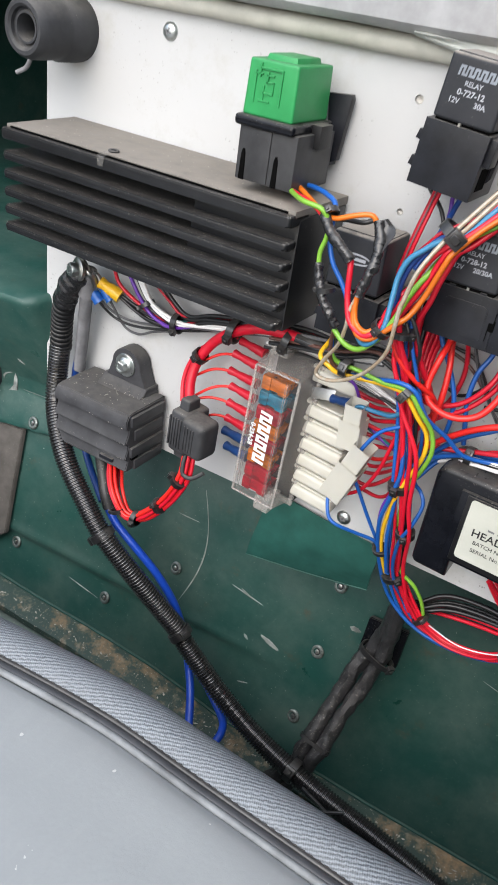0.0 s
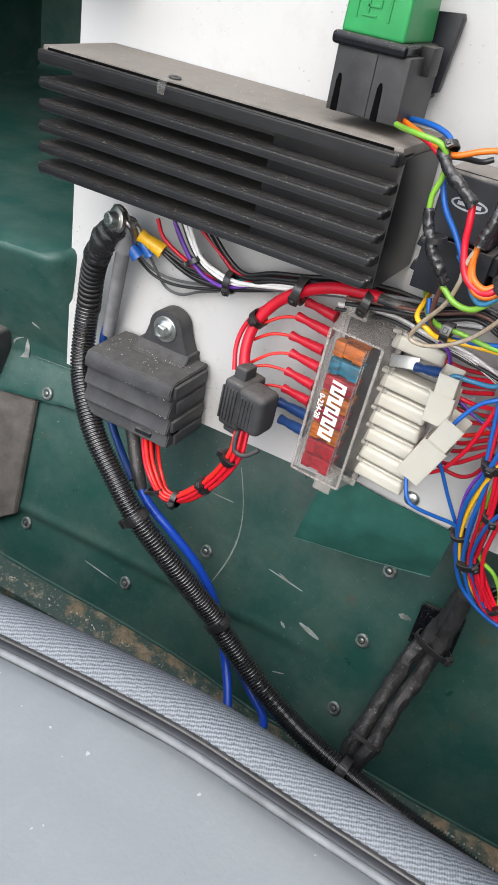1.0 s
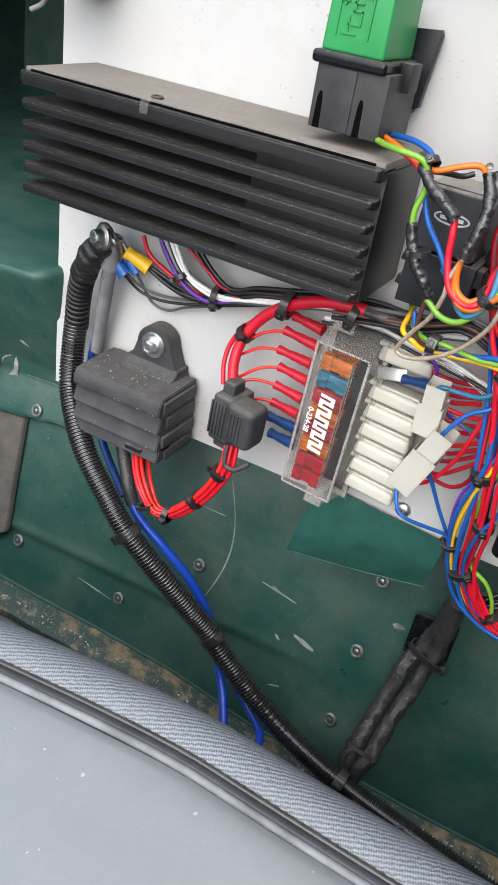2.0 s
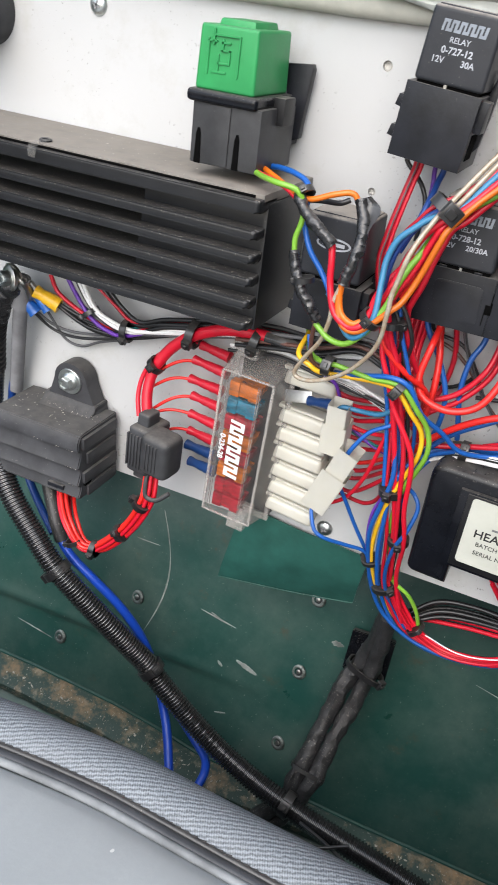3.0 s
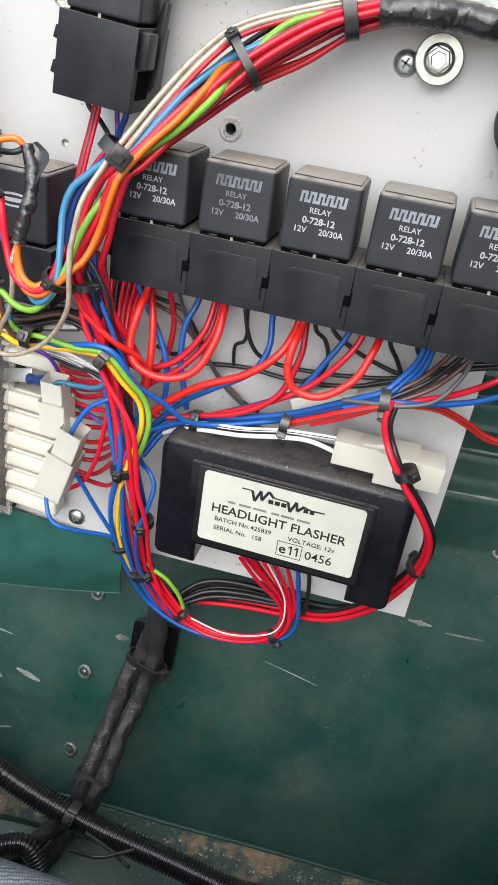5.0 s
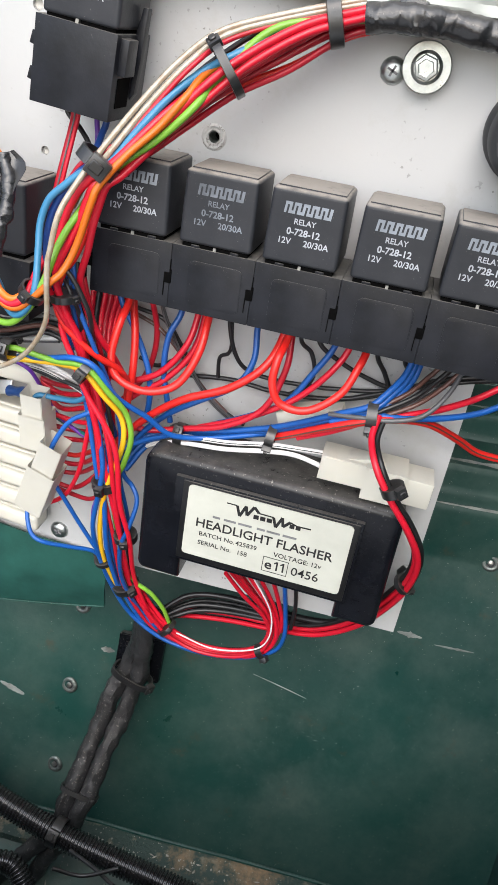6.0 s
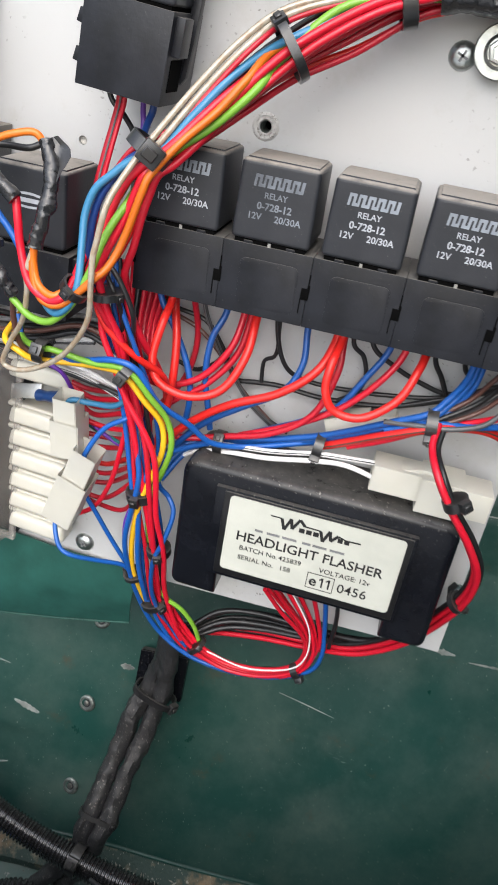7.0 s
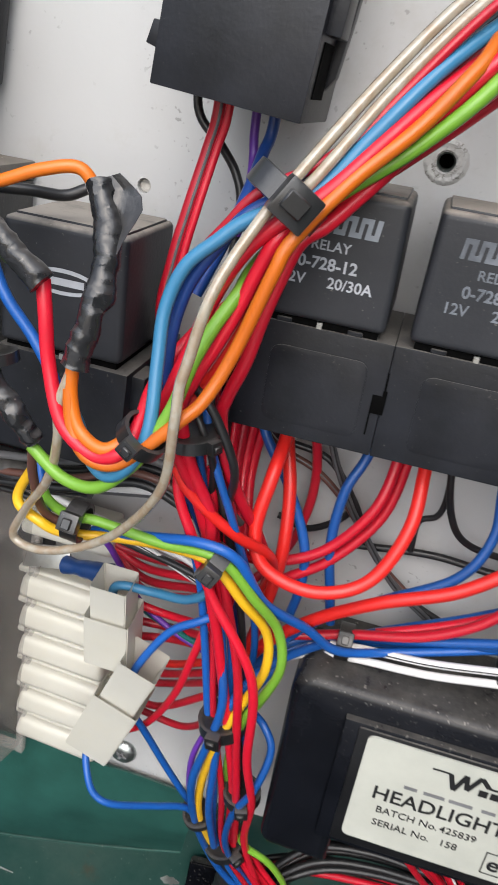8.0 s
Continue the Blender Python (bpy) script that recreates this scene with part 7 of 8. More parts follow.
strap(boot, (-0.0578, -0.0215, -0.0205), (-0.006, -0.035, -0.040), (1, 0, -0.2), 21.5, 14.5, 2.8, 0.12)

# ---- conduit and heavy cables ----
cond = thing("split_conduit", (-0.15, -0.04, -0.05), "black corrugated split conduit strapped across the bulkhead", "conduit")
ribs(cond, CONDUIT, 14.4, [(-0.3023, -0.014, 0.189), (-0.3012, -0.018, 0.1681), (-0.2972, -0.024, 0.1485), (-0.2844, -0.034, 0.1339), (-0.2686, -0.042, 0.1183), (-0.2484, -0.046, 0.0988), (-0.2299, -0.048, 0.0814), (-0.2041, -0.044, 0.057), (-0.1832, -0.037, 0.0334), (-0.1697, -0.033, 0.0188)] + [(-0.1655, -0.033, 0.0130), (-0.1335, -0.034, -0.0108), (-0.1005, -0.037, -0.0256), (-0.0626, -0.041, -0.033), (-0.0307, -0.043, -0.0365), (-0.0007, -0.045, -0.0378), (0.028, -0.048, -0.0384), (0.062, -0.051, -0.0403), (0.0976, -0.054, -0.0433)], 0.0021, 0.15, "glossy black corrugated conduit")
ribs(cond, BLACK, 14.8, [(-0.2900, -0.021, 0.2265), (-0.2952, -0.019, 0.2150), (-0.2996, -0.016, 0.2014), (-0.3024, -0.014, 0.1823)], 0.0034, 0.10, "ridged black heat-shrink", "end_sleeve")
taped(cond, [(-0.2755, -0.022, 0.2460), (-0.2800, -0.0225, 0.2415), (-0.2862, -0.022, 0.2335), (-0.2910, -0.021, 0.2250), (-0.2938, -0.0195, 0.2190)], 16.4, "smooth black heat-shrink", "shrink_boot")
tie(cond, (-0.2305, -0.047, 0.08), Vector((-0.2041, -0.044, 0.057)) - Vector((-0.2484, -0.046, 0.0988)), 16, (-0.9, -0.2, 0.1), 2.0)
tie(cond, (-0.1686, -0.033, 0.0175), Vector((-0.1341, -0.034, -0.0138)) - Vector((-0.1832, -0.037, 0.0334)), 15.8, (0.9, -0.4, 0.5), 2.1)
tie(cond, (-0.0619, -0.041, -0.0324), Vector((-0.0307, -0.043, -0.0365)) - Vector((-0.1013, -0.037, -0.0282)), 15.6, (0.0, -0.75, 0.8), 2.2)
ribs(cond, CONDUIT, 13.0, [(-0.1156, -0.06, -0.0705), (-0.096, -0.052, -0.0621), (-0.0849, -0.05, -0.063), (-0.0738, -0.055, -0.0716)], 0.0021, 0.15)
cab = thing("blue_battery_cable", (-0.17, -0.04, -0.02), "thick royal-blue cables, sleeved in grey, falling behind the conduit", "cable")
wire(cab, SHRINK, 8.2, [(-0.2732, -0.02, 0.2428), (-0.2766, -0.018, 0.2284), (-0.2819, -0.014, 0.2088), (-0.2865, -0.011, 0.1884), (-0.2902, -0.009, 0.1694)], "grey heat-shrink sleeve", "sleeve")
part("sleeve_flare", tube(spline([(-0.2715, -0.0205, 0.2480), (-0.2740, -0.0195, 0.2400), (-0.2762, -0.0180, 0.2310), (-0.2768, -0.0178, 0.2290)]), lambda f: 0.0042 + 0.0016 * min(1.0, f * 1.4) - 0.0012 * (f > 0.92), 18), SHRINK, cab, "flared end of the grey heat-shrink")
wire(cab, NAVY, 5.0, [(-0.2893, -0.011, 0.1799), (-0.2941, -0.009, 0.1601), (-0.2929, -0.008, 0.1317), (-0.2804, -0.012, 0.109), (-0.2651, -0.02, 0.0982), (-0.2486, -0.028, 0.0885)], name="cable")
wire(cab, SLEEVE, 8.2, [(-0.2637, -0.016, 0.123), (-0.2526, -0.024, 0.1108), (-0.2446, -0.03, 0.1006), (-0.2389, -0.032, 0.0897)], "dusty dark sleeve", "sleeve")
wire(cab, ROYAL, 5.9, [(-0.2431, -0.031, 0.0931), (-0.231, -0.033, 0.0815), (-0.2136, -0.032, 0.0691), (-0.1956, -0.028, 0.0514), (-0.1817, -0.024, 0.0293), (-0.1708, -0.024, 0.0061), (-0.1602, -0.03, -0.0123), (-0.1498, -0.04, -0.0229), (-0.1364, -0.058, -0.0362), (-0.1261, -0.075, -0.0426)], name="cable")
wire(cab, ROYAL, 5.7, [(-0.1765, -0.02, -0.0024), (-0.155, -0.022, -0.022), (-0.137, -0.028, -0.032), (-0.123, -0.036, -0.0345), (-0.1180, -0.044, -0.0355), (-0.1175, -0.052, -0.038), (-0.119, -0.062, -0.0415), (-0.124, -0.074, -0.046)], name="cable")
ring = thing("ring_terminals", (-0.277, -0.02, 0.24), "bolted ring terminals with blue and yellow crimps under the heatsink", "terminals")
RB = (-0.2770, -0.0275, 0.2480)
AX = (-0.35, -0.90, 0.10)
part("stud_nut", lathe([(0.0044, -0.0005), (0.0044, 0.0030), (0.0038, 0.0040), (0.0030, 0.0042), (0.0028, 0.0034), (0.0018, 0.0034), (0.0018, 0.0046), (0, 0.0048)], RB, AX, 24), ZINC, ring)
part("ring", lathe([(0.0066, -0.0034), (0.0072, -0.0028), (0.0072, -0.0012), (0.0064, -0.0006), (0.003, -0.0006)], RB, AX, 26), TINNED, ring)
part("ring", lathe([(0.0064, -0.0060), (0.0068, -0.0046), (0.003, -0.0046)], RB, (-0.2, -0.9, -0.25), 26), TINNED, ring)
wire(ring, TINNED, 5.0, [(-0.2755, -0.024, 0.2485), (-0.2705, -0.022, 0.2460), (-0.2700, -0.018, 0.2385), (-0.2725, -0.016, 0.2330)], name="tongue")
wire(ring, TINNED, 3.2, [(-0.2740, -0.022, 0.2490), (-0.2690, -0.018, 0.2455), (-0.2660, -0.016, 0.2400)], name="tongue")
crimp(ring, BLUE, (-0.2765, -0.018, 0.2372), (-0.2676, -0.0155, 0.2272), 6.4, "blue crimp sleeve")
crimp(ring, BLUE, (-0.2690, -0.014, 0.2375), (-0.2620, -0.012, 0.2290), 5.0, "blue crimp sleeve")
crimp(ring, YELLOW, (-0.2672, -0.016, 0.2402), (-0.2540, -0.012, 0.2342), 7.2, "yellow crimp sleeve")
bundle(ring, [NOIR, GREY], [1.7], [(-0.2705, -0.016, 0.2305), (-0.2672, -0.014, 0.2255), (-0.2590, -0.009, 0.2180), (-0.2430, -0.008, 0.2180), (-0.2170, -0.009, 0.2250), (-0.2000, -0.010, 0.2310), (-0.1801, -0.011, 0.2403)], [0.8, 1.2, 2, 2.4, 2, 2, 2], 0.3, 21)
wire(ring, GREY, 1.6, [(-0.2640, -0.0125, 0.2315), (-0.2610, -0.010, 0.2240), (-0.2545, -0.006, 0.2120), (-0.2440, -0.005, 0.2104), (-0.2320, -0.006, 0.2165), (-0.2180, -0.008, 0.2225)])
bundle(ring, [NOIR, NOIR, NOIR, NOIR], [2.2], [(-0.2555, -0.012, 0.2345), (-0.2420, -0.010, 0.2285), (-0.2290, -0.010, 0.2270), (-0.2100, -0.010, 0.2290), (-0.1800, -0.012, 0.2400)], [1.5, 2.6, 3.2, 2.6, 2.6], 0.3, 22)

# loom behind the heatsink's foot
foot = thing("heatsink_loom", (-0.19, -0.012, 0.24), "black, white and violet wires bundled under the heatsink", "wiring loom")
ON = [(-0.1847, -0.015, 0.2413), (-0.1657, -0.016, 0.2464), (-0.1447, -0.017, 0.2523), (-0.1215, -0.018, 0.2558), (-0.1013, -0.02, 0.2568), (-0.0757, -0.024, 0.2636)]
for k, (c, size, start) in enumerate((
        (VIOLET, 2.3, [(-0.2460, -0.016, 0.2540), (-0.2370, -0.015, 0.2405), (-0.2300, -0.015, 0.2338), (-0.2210, -0.015, 0.2300), (-0.2090, -0.015, 0.2300)]),
        (WHITE, 2.3, [(-0.2370, -0.016, 0.2560), (-0.2280, -0.016, 0.2415), (-0.2170, -0.016, 0.2365), (-0.2030, -0.016, 0.2350)]),
        (WHITE, 2.0, [(-0.2410, -0.015, 0.2560), (-0.2320, -0.015, 0.2425), (-0.2210, -0.015, 0.2350), (-0.2050, -0.015, 0.2330)]),
        (RED, 2.3, [(-0.2575, -0.015, 0.2520), (-0.2530, -0.014, 0.2425), (-0.2390, -0.013, 0.2350), (-0.2280, -0.012, 0.2315), (-0.2080, -0.012, 0.2320)]),
        (CRIMSON, 1.7, [(-0.2320, -0.013, 0.2545), (-0.2160, -0.013, 0.2440), (-0.2050, -0.013, 0.2385)]),
        (NOIR, 2.6, [(-0.2300, -0.012, 0.2560), (-0.2180, -0.012, 0.2450), (-0.2040, -0.012, 0.2370)]),
        (NOIR, 2.4, [(-0.2250, -0.013, 0.2560), (-0.2130, -0.013, 0.2450), (-0.2010, -0.013, 0.2395)]),
        (NOIR, 2.2, [(-0.2440, -0.013, 0.2560), (-0.2350, -0.013, 0.2425), (-0.2240, -0.013, 0.2340), (-0.2080, -0.013, 0.2310)]),
        (GREY, 2.0, [(-0.2490, -0.014, 0.2560), (-0.2400, -0.014, 0.2420), (-0.2310, -0.013, 0.2350), (-0.2100, -0.013, 0.2315)]),
        (TEAL, 1.6, [(-0.2500, -0.013, 0.2560), (-0.2425, -0.013, 0.2435), (-0.2330, -0.012, 0.2360), (-0.2120, -0.012, 0.2325)]))):
    o = ((-1.5, 3.5), (-2.6, 0.2), (-1.2, 1.0), (2.0, 4.0), (3.4, 1.6), (2.2, -0.6), (4.6, 0.4), (0.6, -1.0), (-4.2, 1.2), (1.5, 3.6))[k]
    wire(foot, c, size, start + [Vector(p) + Vector((0, o[1] * 0.001, o[0] * 0.001)) for p in ON])
bundle(foot, [NOIR, BROWN, NOIR, GREY, NOIR], [2.2, 2.0], [(-0.1397, -0.022, 0.2514), (-0.1177, -0.024, 0.2566), (-0.0966, -0.026, 0.2613), (-0.0798, -0.026, 0.2675), (-0.0656, -0.026, 0.265), (-0.0553, -0.024, 0.2573)], [4, 4, 4, 4, 5, 4], 0.3, 31)
bundle(foot, [WHITE, NOIR, WHITE], [1.9], [(-0.1471, -0.014, 0.2415), (-0.1201, -0.014, 0.2458), (-0.0983, -0.016, 0.2435), (-0.0798, -0.02, 0.2427), (-0.0681, -0.022, 0.2419), (-0.0536, -0.024, 0.2395)], [3, 3, 3, 3, 3, 3], 0.2, 33)
tie(foot, (-0.2085, -0.013, 0.2325), (1, 0, 0.05), 11, (0.1, -0.8, -0.6), 1.4)
tie(foot, (-0.2318, -0.014, 0.2370), (0.6, 0, -0.75), 9, (-0.7, -0.8, -0.3), 1.0)
tie(foot, (-0.1657, -0.018, 0.2443), (1, 0, -0.1), 13, (-0.1, -0.9, -0.4), 1.7)
tie(foot, (-0.1292, -0.022, 0.2527), (1, 0, -0.2), 12, (-0.2, -0.9, -0.4), 1.6)

# red feed to the fuse box
red = thing("fuse_feed_loom", (-0.165, -0.02, 0.19), "red feed cable with fine red tails crimped into the fuse box", "wiring loom")
wire(red, RED, 6.0, [(-0.1843, -0.028, 0.1939), (-0.1877, -0.024, 0.2062), (-0.1868, -0.02, 0.2184), (-0.1794, -0.018, 0.2317), (-0.1666, -0.019, 0.2433), (-0.149, -0.021, 0.2525), (-0.1312, -0.023, 0.2565), (-0.1165, -0.024, 0.2566), (-0.11, -0.024, 0.2556)], "thick red cable", "cable")
wire(red, TAPE, 6.6, [(-0.1240, -0.0236, 0.2566), (-0.1165, -0.0242, 0.2567), (-0.1051, -0.0242, 0.2560), (-0.0921, -0.024, 0.2579)], "black heat-shrink end", "sleeve")
wire(red, RED, 2.6, [(-0.1923, -0.024, 0.1907), (-0.1957, -0.02, 0.2016), (-0.1946, -0.017, 0.2128), (-0.1877, -0.016, 0.2248), (-0.1764, -0.015, 0.2334), (-0.1648, -0.014, 0.2383)])
rows_a = [(-0.1636, -0.013, 0.2375), (-0.1671, -0.013, 0.2284), (-0.1686, -0.013, 0.2169), (-0.1665, -0.013, 0.2075), (-0.1669, -0.013, 0.1965), (-0.1667, -0.013, 0.186), (-0.168, -0.012, 0.176), (-0.1653, -0.012, 0.1662)]
rows_b = [(-0.146, -0.015, 0.2364), (-0.1462, -0.015, 0.227), (-0.1482, -0.015, 0.2167), (-0.1484, -0.015, 0.2067), (-0.1491, -0.015, 0.1956), (-0.1495, -0.015, 0.1857), (-0.1486, -0.014, 0.1764), (-0.1484, -0.014, 0.1665)]
starts = [(-0.1848, -0.016, 0.2275), (-0.1874, -0.018, 0.2152), (-0.1881, -0.018, 0.208), (-0.186, -0.02, 0.1959), (-0.1865, -0.022, 0.1934), (-0.1821, -0.018, 0.1803)]
for k in range(8):
    crimp(red, CRIMSON if k < 6 else DARK_BLUE, rows_a[k], rows_b[k], 4.6 if k < 6 else 5.2, "red crimp sleeve" if k < 6 else "blue crimp sleeve")
    if 0 < k < 6:
        a, b = Vector(starts[k]), Vector(rows_a[k])
        wire(red, SCARLET, 1.7, [a, a.lerp(b, 0.4) + Vector((0, 0, 0.0022)), a.lerp(b, 0.75) + Vector((0, 0, 0.0014)), b.lerp(Vector(rows_b[k]), 0.15)])
bundle(red, [SCARLET, SCARLET, RED, SCARLET, SCARLET, SCARLET, SCARLET, RED], [2.5], [(-0.1767, -0.034, 0.1644), (-0.1766, -0.038, 0.1496), (-0.1855, -0.041, 0.1291), (-0.2013, -0.043, 0.1095), (-0.2128, -0.045, 0.1053), (-0.2236, -0.043, 0.1143), (-0.2345, -0.034, 0.1206), (-0.2437, -0.022, 0.1289)], [4, 4, 3.6, 3.6, 3.6, 5, 6, 6], 0.2, 41)
tie(red, (-0.186, -0.019, 0.2216), (0.6, 0, 0.7), 8.5, (-0.1, -1, 0), 1.5)
tie(red, (-0.1788, -0.039, 0.1464), (-0.5, 0, -0.8), 9, (-1, -0.4, 0.3), 1.4)
tie(red, (-0.1894, -0.042, 0.1236), (-0.8, 0, -0.5), 9, (-0.4, -1, 0.3), 1.3)
tie(red, (-0.2054, -0.044, 0.1061), (-1, 0, 0), 9, (0, -1, -0.3), 1.4)
tie(red, (-0.2188, -0.046, 0.1068), (-0.4, 0, 0.8), 9, (-1, -0.7, -0.6), 1.0)
A, B = Vector((-0.1132, -0.017, 0.2268)), Vector((-0.0989, -0.02, 0.2298))
part("terminal_blade", turned(block(0, (B - A).length, -0.0005, 0.0005, -0.0031, 0.0031, 0.0004, 2), Matrix.Translation(A) @ pose(0, 0, 0, -25, 0, 0) @ (B - A).to_track_quat("X", "Z").to_matrix().to_4x4()), TINNED, red, "tinned spade terminal")
wire(red, RED, 1.9, [(-0.0870, -0.024, 0.2330), (-0.0820, -0.026, 0.2345), (-0.0770, -0.028, 0.2350)])
crimp(red, DARK_BLUE, (-0.0994, -0.02, 0.2296), (-0.0850, -0.0244, 0.2338), 4.6, "blue crimp sleeve")

# ---- green flap under the board and trim on the far side ----
def flap_sheet():
    corners = [Vector((-0.1322, -0.0035, 0.1430)), Vector((-0.0560, -0.0030, 0.1400)), Vector((-0.0610, 0.0095, 0.0972)), Vector((-0.1425, -0.0034, 0.0878))]
    bm = bmesh.new()
    rows = []
    for j in range(9):
        row = []
        for i in range(13):
            u, v = i / 12, j / 8
            p = corners[0].lerp(corners[1], u).lerp(corners[3].lerp(corners[2], u), v)
            row.append(bm.verts.new(p + Vector((0, -0.004 * math.sin(v * 2.6) + 0.0012 * noise.noise(Vector((u * 3, v * 3, 0))), 0))))
        rows.append(row)
    for a, b in zip(rows, rows[1:]):
        for i in range(12):
            bm.faces.new((a[i], a[i + 1], b[i + 1], b[i]))
    got = bmesh.ops.extrude_face_region(bm, geom=list(bm.faces))
    bmesh.ops.translate(bm, verts=[v for v in got["geom"] if isinstance(v, bmesh.types.BMVert)], vec=(0, 0.0008, 0))
    return bm


flap_thing = thing("green_flap", (-0.096, 0.002, 0.09), "plain green sheet flap hanging under the board", "flap")
part("sheet", flap_sheet(), GREEN_TAPE, flap_thing)
part("hem", tube(spline([(-0.1424, -0.0054, 0.0879), (-0.1140, -0.0020, 0.0912), (-0.0865, 0.0022, 0.0944), (-0.0612, 0.0072, 0.0973)]), 0.0004, 8), GREEN_TAPE, flap_thing, "rolled lower hem")


def side_card():
    a, b, c, d = (Vector(p) for p in ((-0.4275, 0.0029, 0.0737), (-0.3703, 0.0114, 0.0751), (-0.3621, -0.0185, -0.0098), (-0.3963, -0.0309, -0.0307)))
    bm = bmesh.new()
    f = [bm.verts.new(p) for p in (a, b, c, d)]
    bm.faces.new(f)
    got = bmesh.ops.extrude_face_region(bm, geom=list(bm.faces))
    bmesh.ops.translate(bm, verts=[v for v in got["geom"] if isinstance(v, bmesh.types.BMVert)], vec=(0.001, 0.004, 0))
    bmesh.ops.recalc_face_normals(bm, faces=bm.faces)
    bmesh.ops.bevel(bm, geom=list(bm.edges), offset=0.0006, segments=2, affect="EDGES")
    return bm


single("trim_card", side_card(), BROWN_CARD, "brown dusty trim card against the green bulkhead", "trim card")
p = Vector((-0.4115, 0.0127, 0.1056))
single("rubber_block", turned(block(-0.02, 0.014, -0.012, 0.012, -0.028, 0.022, 0.004, 3), Matrix.Translation(p) @ pose(0, 0, 0, 0, 8, 0)), RUBBER, "dull black rubber block beside the trim card", "block")


# ---- scratches and chalky marks on the bulkhead ----
def scratch(a, b, mm, bow=0.0):
    """A chalky scrape that follows the sheet from (x, z) to (x, z)."""
    bm = bmesh.new()
    rows = []
    for i in range(13):
        f = i / 12
        x = a[0] + (b[0] - a[0]) * f + bow * math.sin(f * math.pi)
        z = a[1] + (b[1] - a[1]) * f
        d = Vector((-(b[1] - a[1]), b[0] - a[0])).normalized() * mm / 2000 * (0.25 + math.sin(f * math.pi)) * (0.7 + 0.6 * noise.noise(Vector((f * 9, a[0] * 50, 0))))
        rows.append([bm.verts.new((x + s * d.x, green_depth(x + s * d.x, z + s * d.y) - 0.0003, z + s * d.y)) for s in (-1, 1)])
    for p, q in zip(rows, rows[1:]):
        bm.faces.new((p[0], p[1], q[1], q[0]))
    got = bmesh.ops.extrude_face_region(bm, geom=list(bm.faces))
    bmesh.ops.translate(bm, verts=[v for v in got["geom"] if isinstance(v, bmesh.types.BMVert)], vec=(0, 0.0004, 0))
    part("scratch", bm, CHALK, bulkhead)


# the last three run along folds, for their highlights and chipped paint
for a, b, mm, bow in (((-0.2080, 0.082), (-0.2035, -0.008), 1.3, 0.012), ((-0.1326, -0.0035), (-0.1165, -0.009), 3.6, 0.0), ((-0.1655, 0.0235), (-0.139, 0.0180), 0.8, 0.0), ((-0.158, 0.0235), (-0.150, 0.0205), 1.2, 0.0), ((0.0985, 0.0722), (0.1135, 0.071), 3.0, 0.0), ((0.122, 0.0685), (0.146, 0.068), 1.2, 0.0), ((-0.0745, 0.029), (-0.066, 0.0285), 4.0, 0.0), ((-0.368, 0.142), (-0.363, 0.138), 2.4, 0.0), ((-0.384, 0.1215), (-0.394, 0.112), 1.6, -0.003), ((-0.375, 0.108), (-0.345, 0.1085), 0.5, 0.0), ((-0.205, 0.058), (-0.222, 0.060), 0.8, 0.0), ((-0.145, -0.008), (-0.141, -0.011), 2.0, 0.0), ((-0.138, -0.045), (-0.130, -0.043), 1.0, 0.0), ((0.02, 0.03), (0.055, 0.022), 0.5, 0.0), ((-0.30, -0.028), (-0.27, -0.034), 0.7, 0.0), ((0.088, 0.1783), (0.185, 0.1783), 1.1, 0.0), ((0.088, 0.1563), (0.165, 0.1560), 0.9, 0.0), ((0.090, 0.2015), (0.15, 0.2015), 0.5, 0.0)):
    scratch(a, b, mm, bow)


fin = bmesh.new()
fin.faces.new([fin.verts.new((x, green_depth(x, z) - 0.0004, z)) for x, z in ((-0.3805, 0.1215), (-0.3797, 0.1160), (-0.3808, 0.1055), (-0.3880, 0.1040), (-0.3850, 0.1085), (-0.3835, 0.1150))])
got = bmesh.ops.extrude_face_region(fin, geom=list(fin.faces))
bmesh.ops.translate(fin, verts=[v for v in got["geom"] if isinstance(v, bmesh.types.BMVert)], vec=(0, 0.0005, 0))
part("scratch", fin, CHALK, bulkhead)


# ---- bits on the floor and a tail under the buffer ----
for a, b in (([(-0.0506, -0.07, -0.0148), (-0.0352, -0.066, -0.0193), (-0.0178, -0.06, -0.0125)], 0), ([(-0.0497, -0.05, -0.0292), (-0.0322, -0.058, -0.0235), (-0.0181, -0.066, -0.0188)], 1)):
    off = thing("tie_offcut", a[1], "cut-off tail of a black cable tie on the floor", "offcut", "tie offcuts")
    wire(off, TIE, 2.2, a, name="strip")
tail = thing("strap_tail", (-0.3266, -0.02, 0.3525), "pale grey strap tail hanging under the rubber buffer", "strap")
wire(tail, SHRINK, 2.6, [(-0.323, -0.014, 0.3588), (-0.3246, -0.016, 0.3548), (-0.3273, -0.017, 0.35), (-0.3336, -0.018, 0.3466)], name="strap")


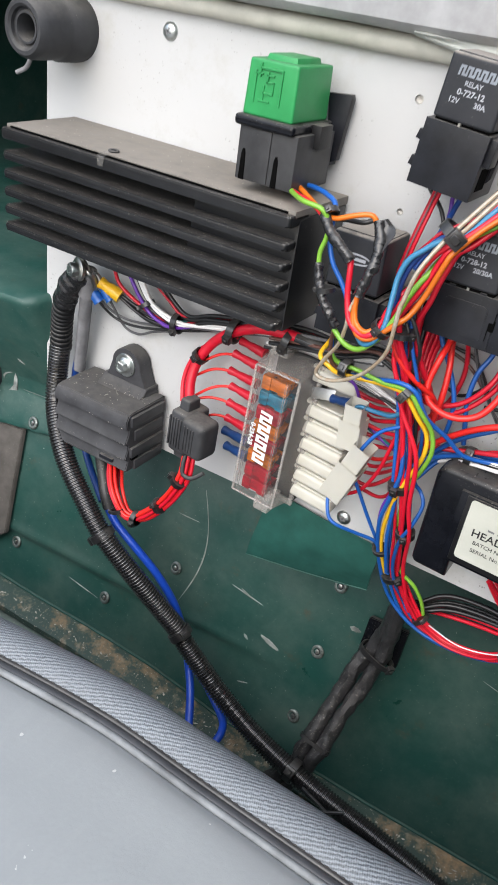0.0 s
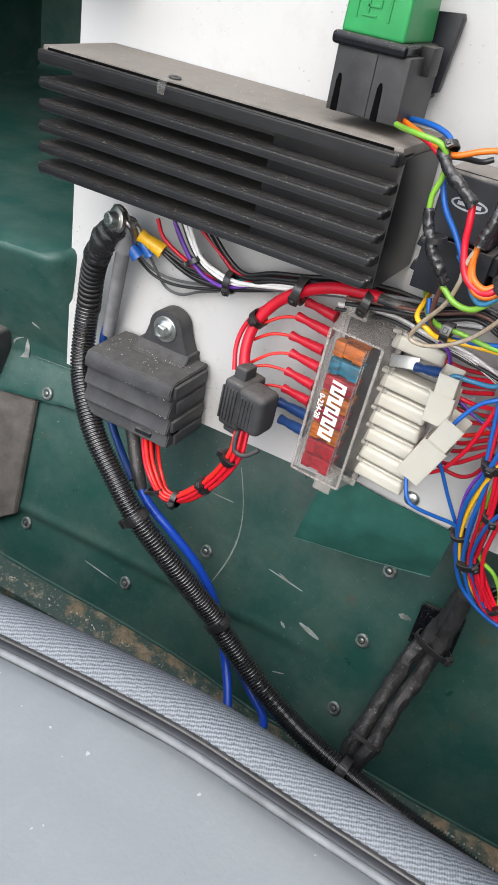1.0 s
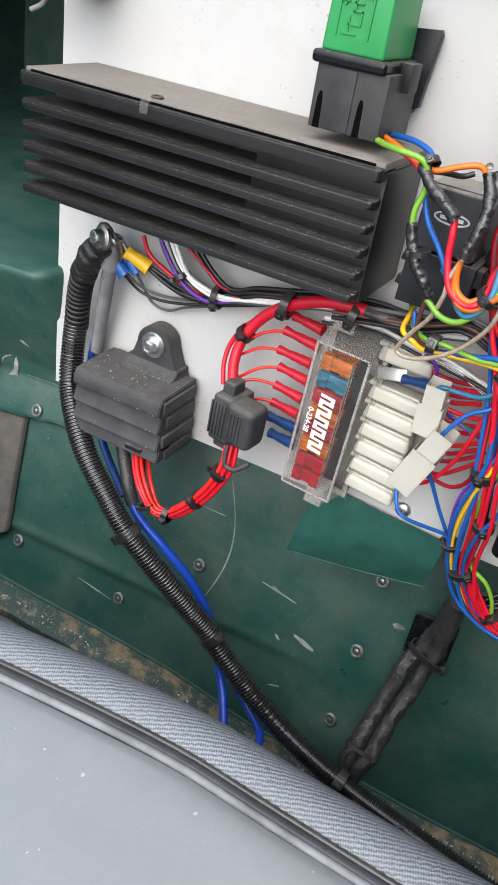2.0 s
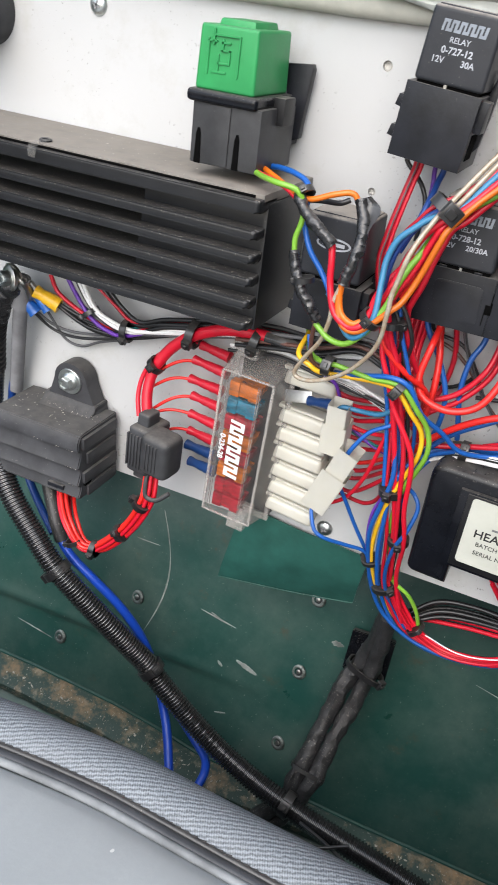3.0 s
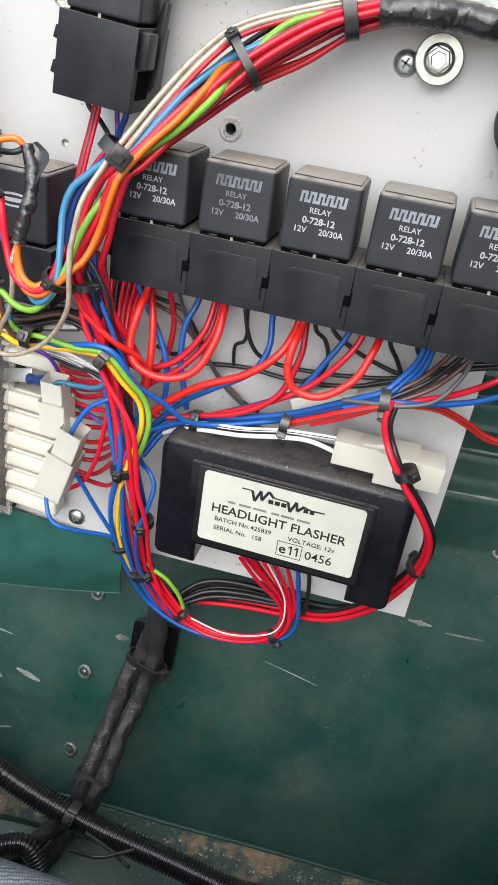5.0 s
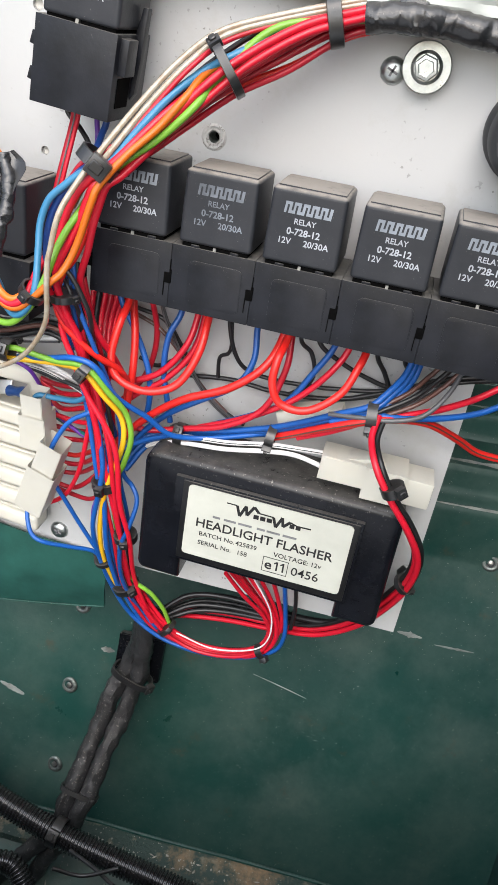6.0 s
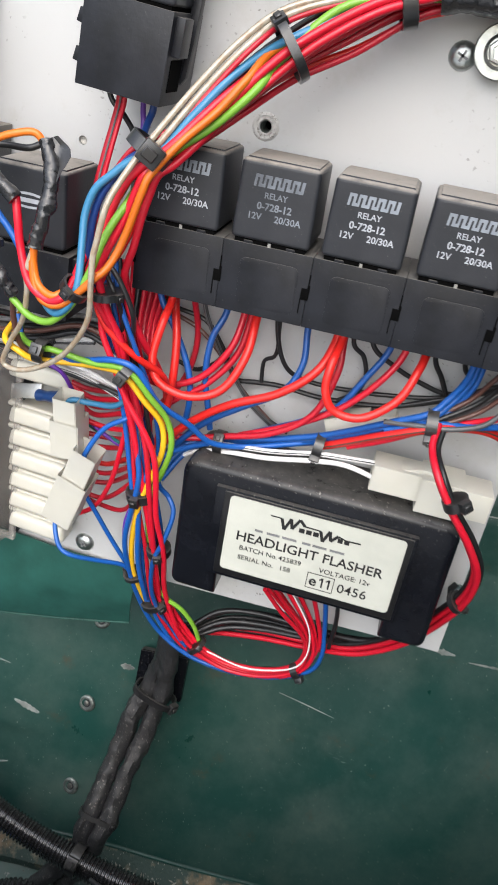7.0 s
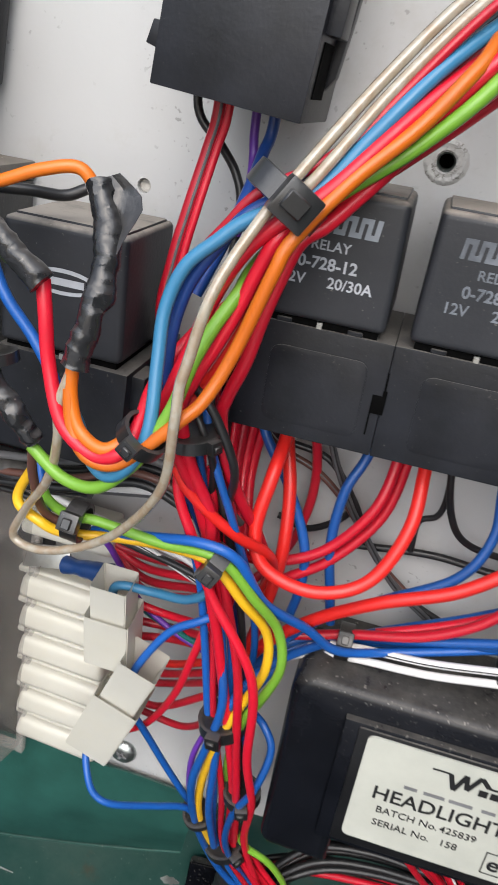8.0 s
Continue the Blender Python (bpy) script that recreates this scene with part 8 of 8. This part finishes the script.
# ---- dust and grit ----
def grit(name, spots, low, high, material, label, category):
    """Tiny flat-bottomed chips, each at its own spot, in one sheet of stuff."""
    rnd = random.Random(len(spots))
    bm = bmesh.new()
    for p in spots:
        r = rnd.uniform(low, high)
        turn, long = rnd.uniform(0, 6.3), rnd.uniform(0.5, 2.2)
        ring = []
        for k in range(4):
            a = turn + k * math.pi / 2
            f = (long if k % 2 else 1.0 / long) * rnd.uniform(0.7, 1.2)
            ring.append(bm.verts.new((p[0] + r * f * math.cos(a), p[1] + r * f * math.sin(a), p[2] - 0.0001)))
        tip = bm.verts.new((p[0], p[1], p[2] + r * 0.7))
        for k in range(4):
            bm.faces.new((ring[k], ring[(k + 1) % 4], tip))
    return single(name, bm, material, label, category, kind="stuff", smooth=False)


rnd = random.Random(5)
CHIP = plastic("pale_grit", (0.46, 0.43, 0.37), 0.8, vary=0.4)
spots = []
for i in range(5):
    z = 0.3138 - i * 0.0098
    for k in range(300):
        spots.append((rnd.uniform(-0.303, -0.124), -0.0550 + 0.022 * rnd.random() ** 1.2, z - 0.0003))
for k in range(160):
    spots.append((rnd.uniform(-0.303, -0.124), rnd.uniform(-0.052, -0.004), 0.3275))
grit("heatsink_dust", spots, 0.00008, 0.00032, CHIP, "pale dust flecks lying on the heatsink fins", "dust")
spots = [(rnd.uniform(-0.279, -0.222), -0.036 + 0.033 * rnd.random(), 0.1737) for k in range(70)]
spots += [(rnd.gauss(-0.2455, 0.010), -0.0135 - abs(rnd.gauss(0, 0.004)), 0.1740 + 0.0015 * rnd.random()) for k in range(90)]
for z in (0.1636, 0.1524, 0.1412):
    spots += [(rnd.uniform(-0.280, -0.222), -0.0395 - 0.0006 * rnd.random(), z + 0.0004) for k in range(70)]
grit("rectifier_dust", spots, 0.00012, 0.00042, CHIP, "beige grit lying on the rectifier's top and bands", "dust")
spots = [(rnd.uniform(-0.028, 0.070), rnd.uniform(-0.024, -0.003), 0.2220) for k in range(140)]
grit("flasher_dust", spots, 0.0001, 0.0003, CHIP, "pale dust flecks lying on the flasher unit", "dust")
spots = []
for k in range(300):
    x = rnd.uniform(-0.42, 0.16)
    spots.append((x, sheet_y(x, ledge_height(x)) - rnd.uniform(0.003, 0.015), ledge_height(x) - 0.0002))
for k in range(150):
    x, y = rnd.uniform(-0.35, 0.12), rnd.uniform(-0.12, -0.015)
    spots.append((x, y, ledge_height(x) - 0.0065 - 0.03 * (0.045 - y) / 0.34))
grit("floor_grit", spots, 0.0003, 0.0013, CHIP, "beige grit and paint chips on the ledge and floor", "grit")
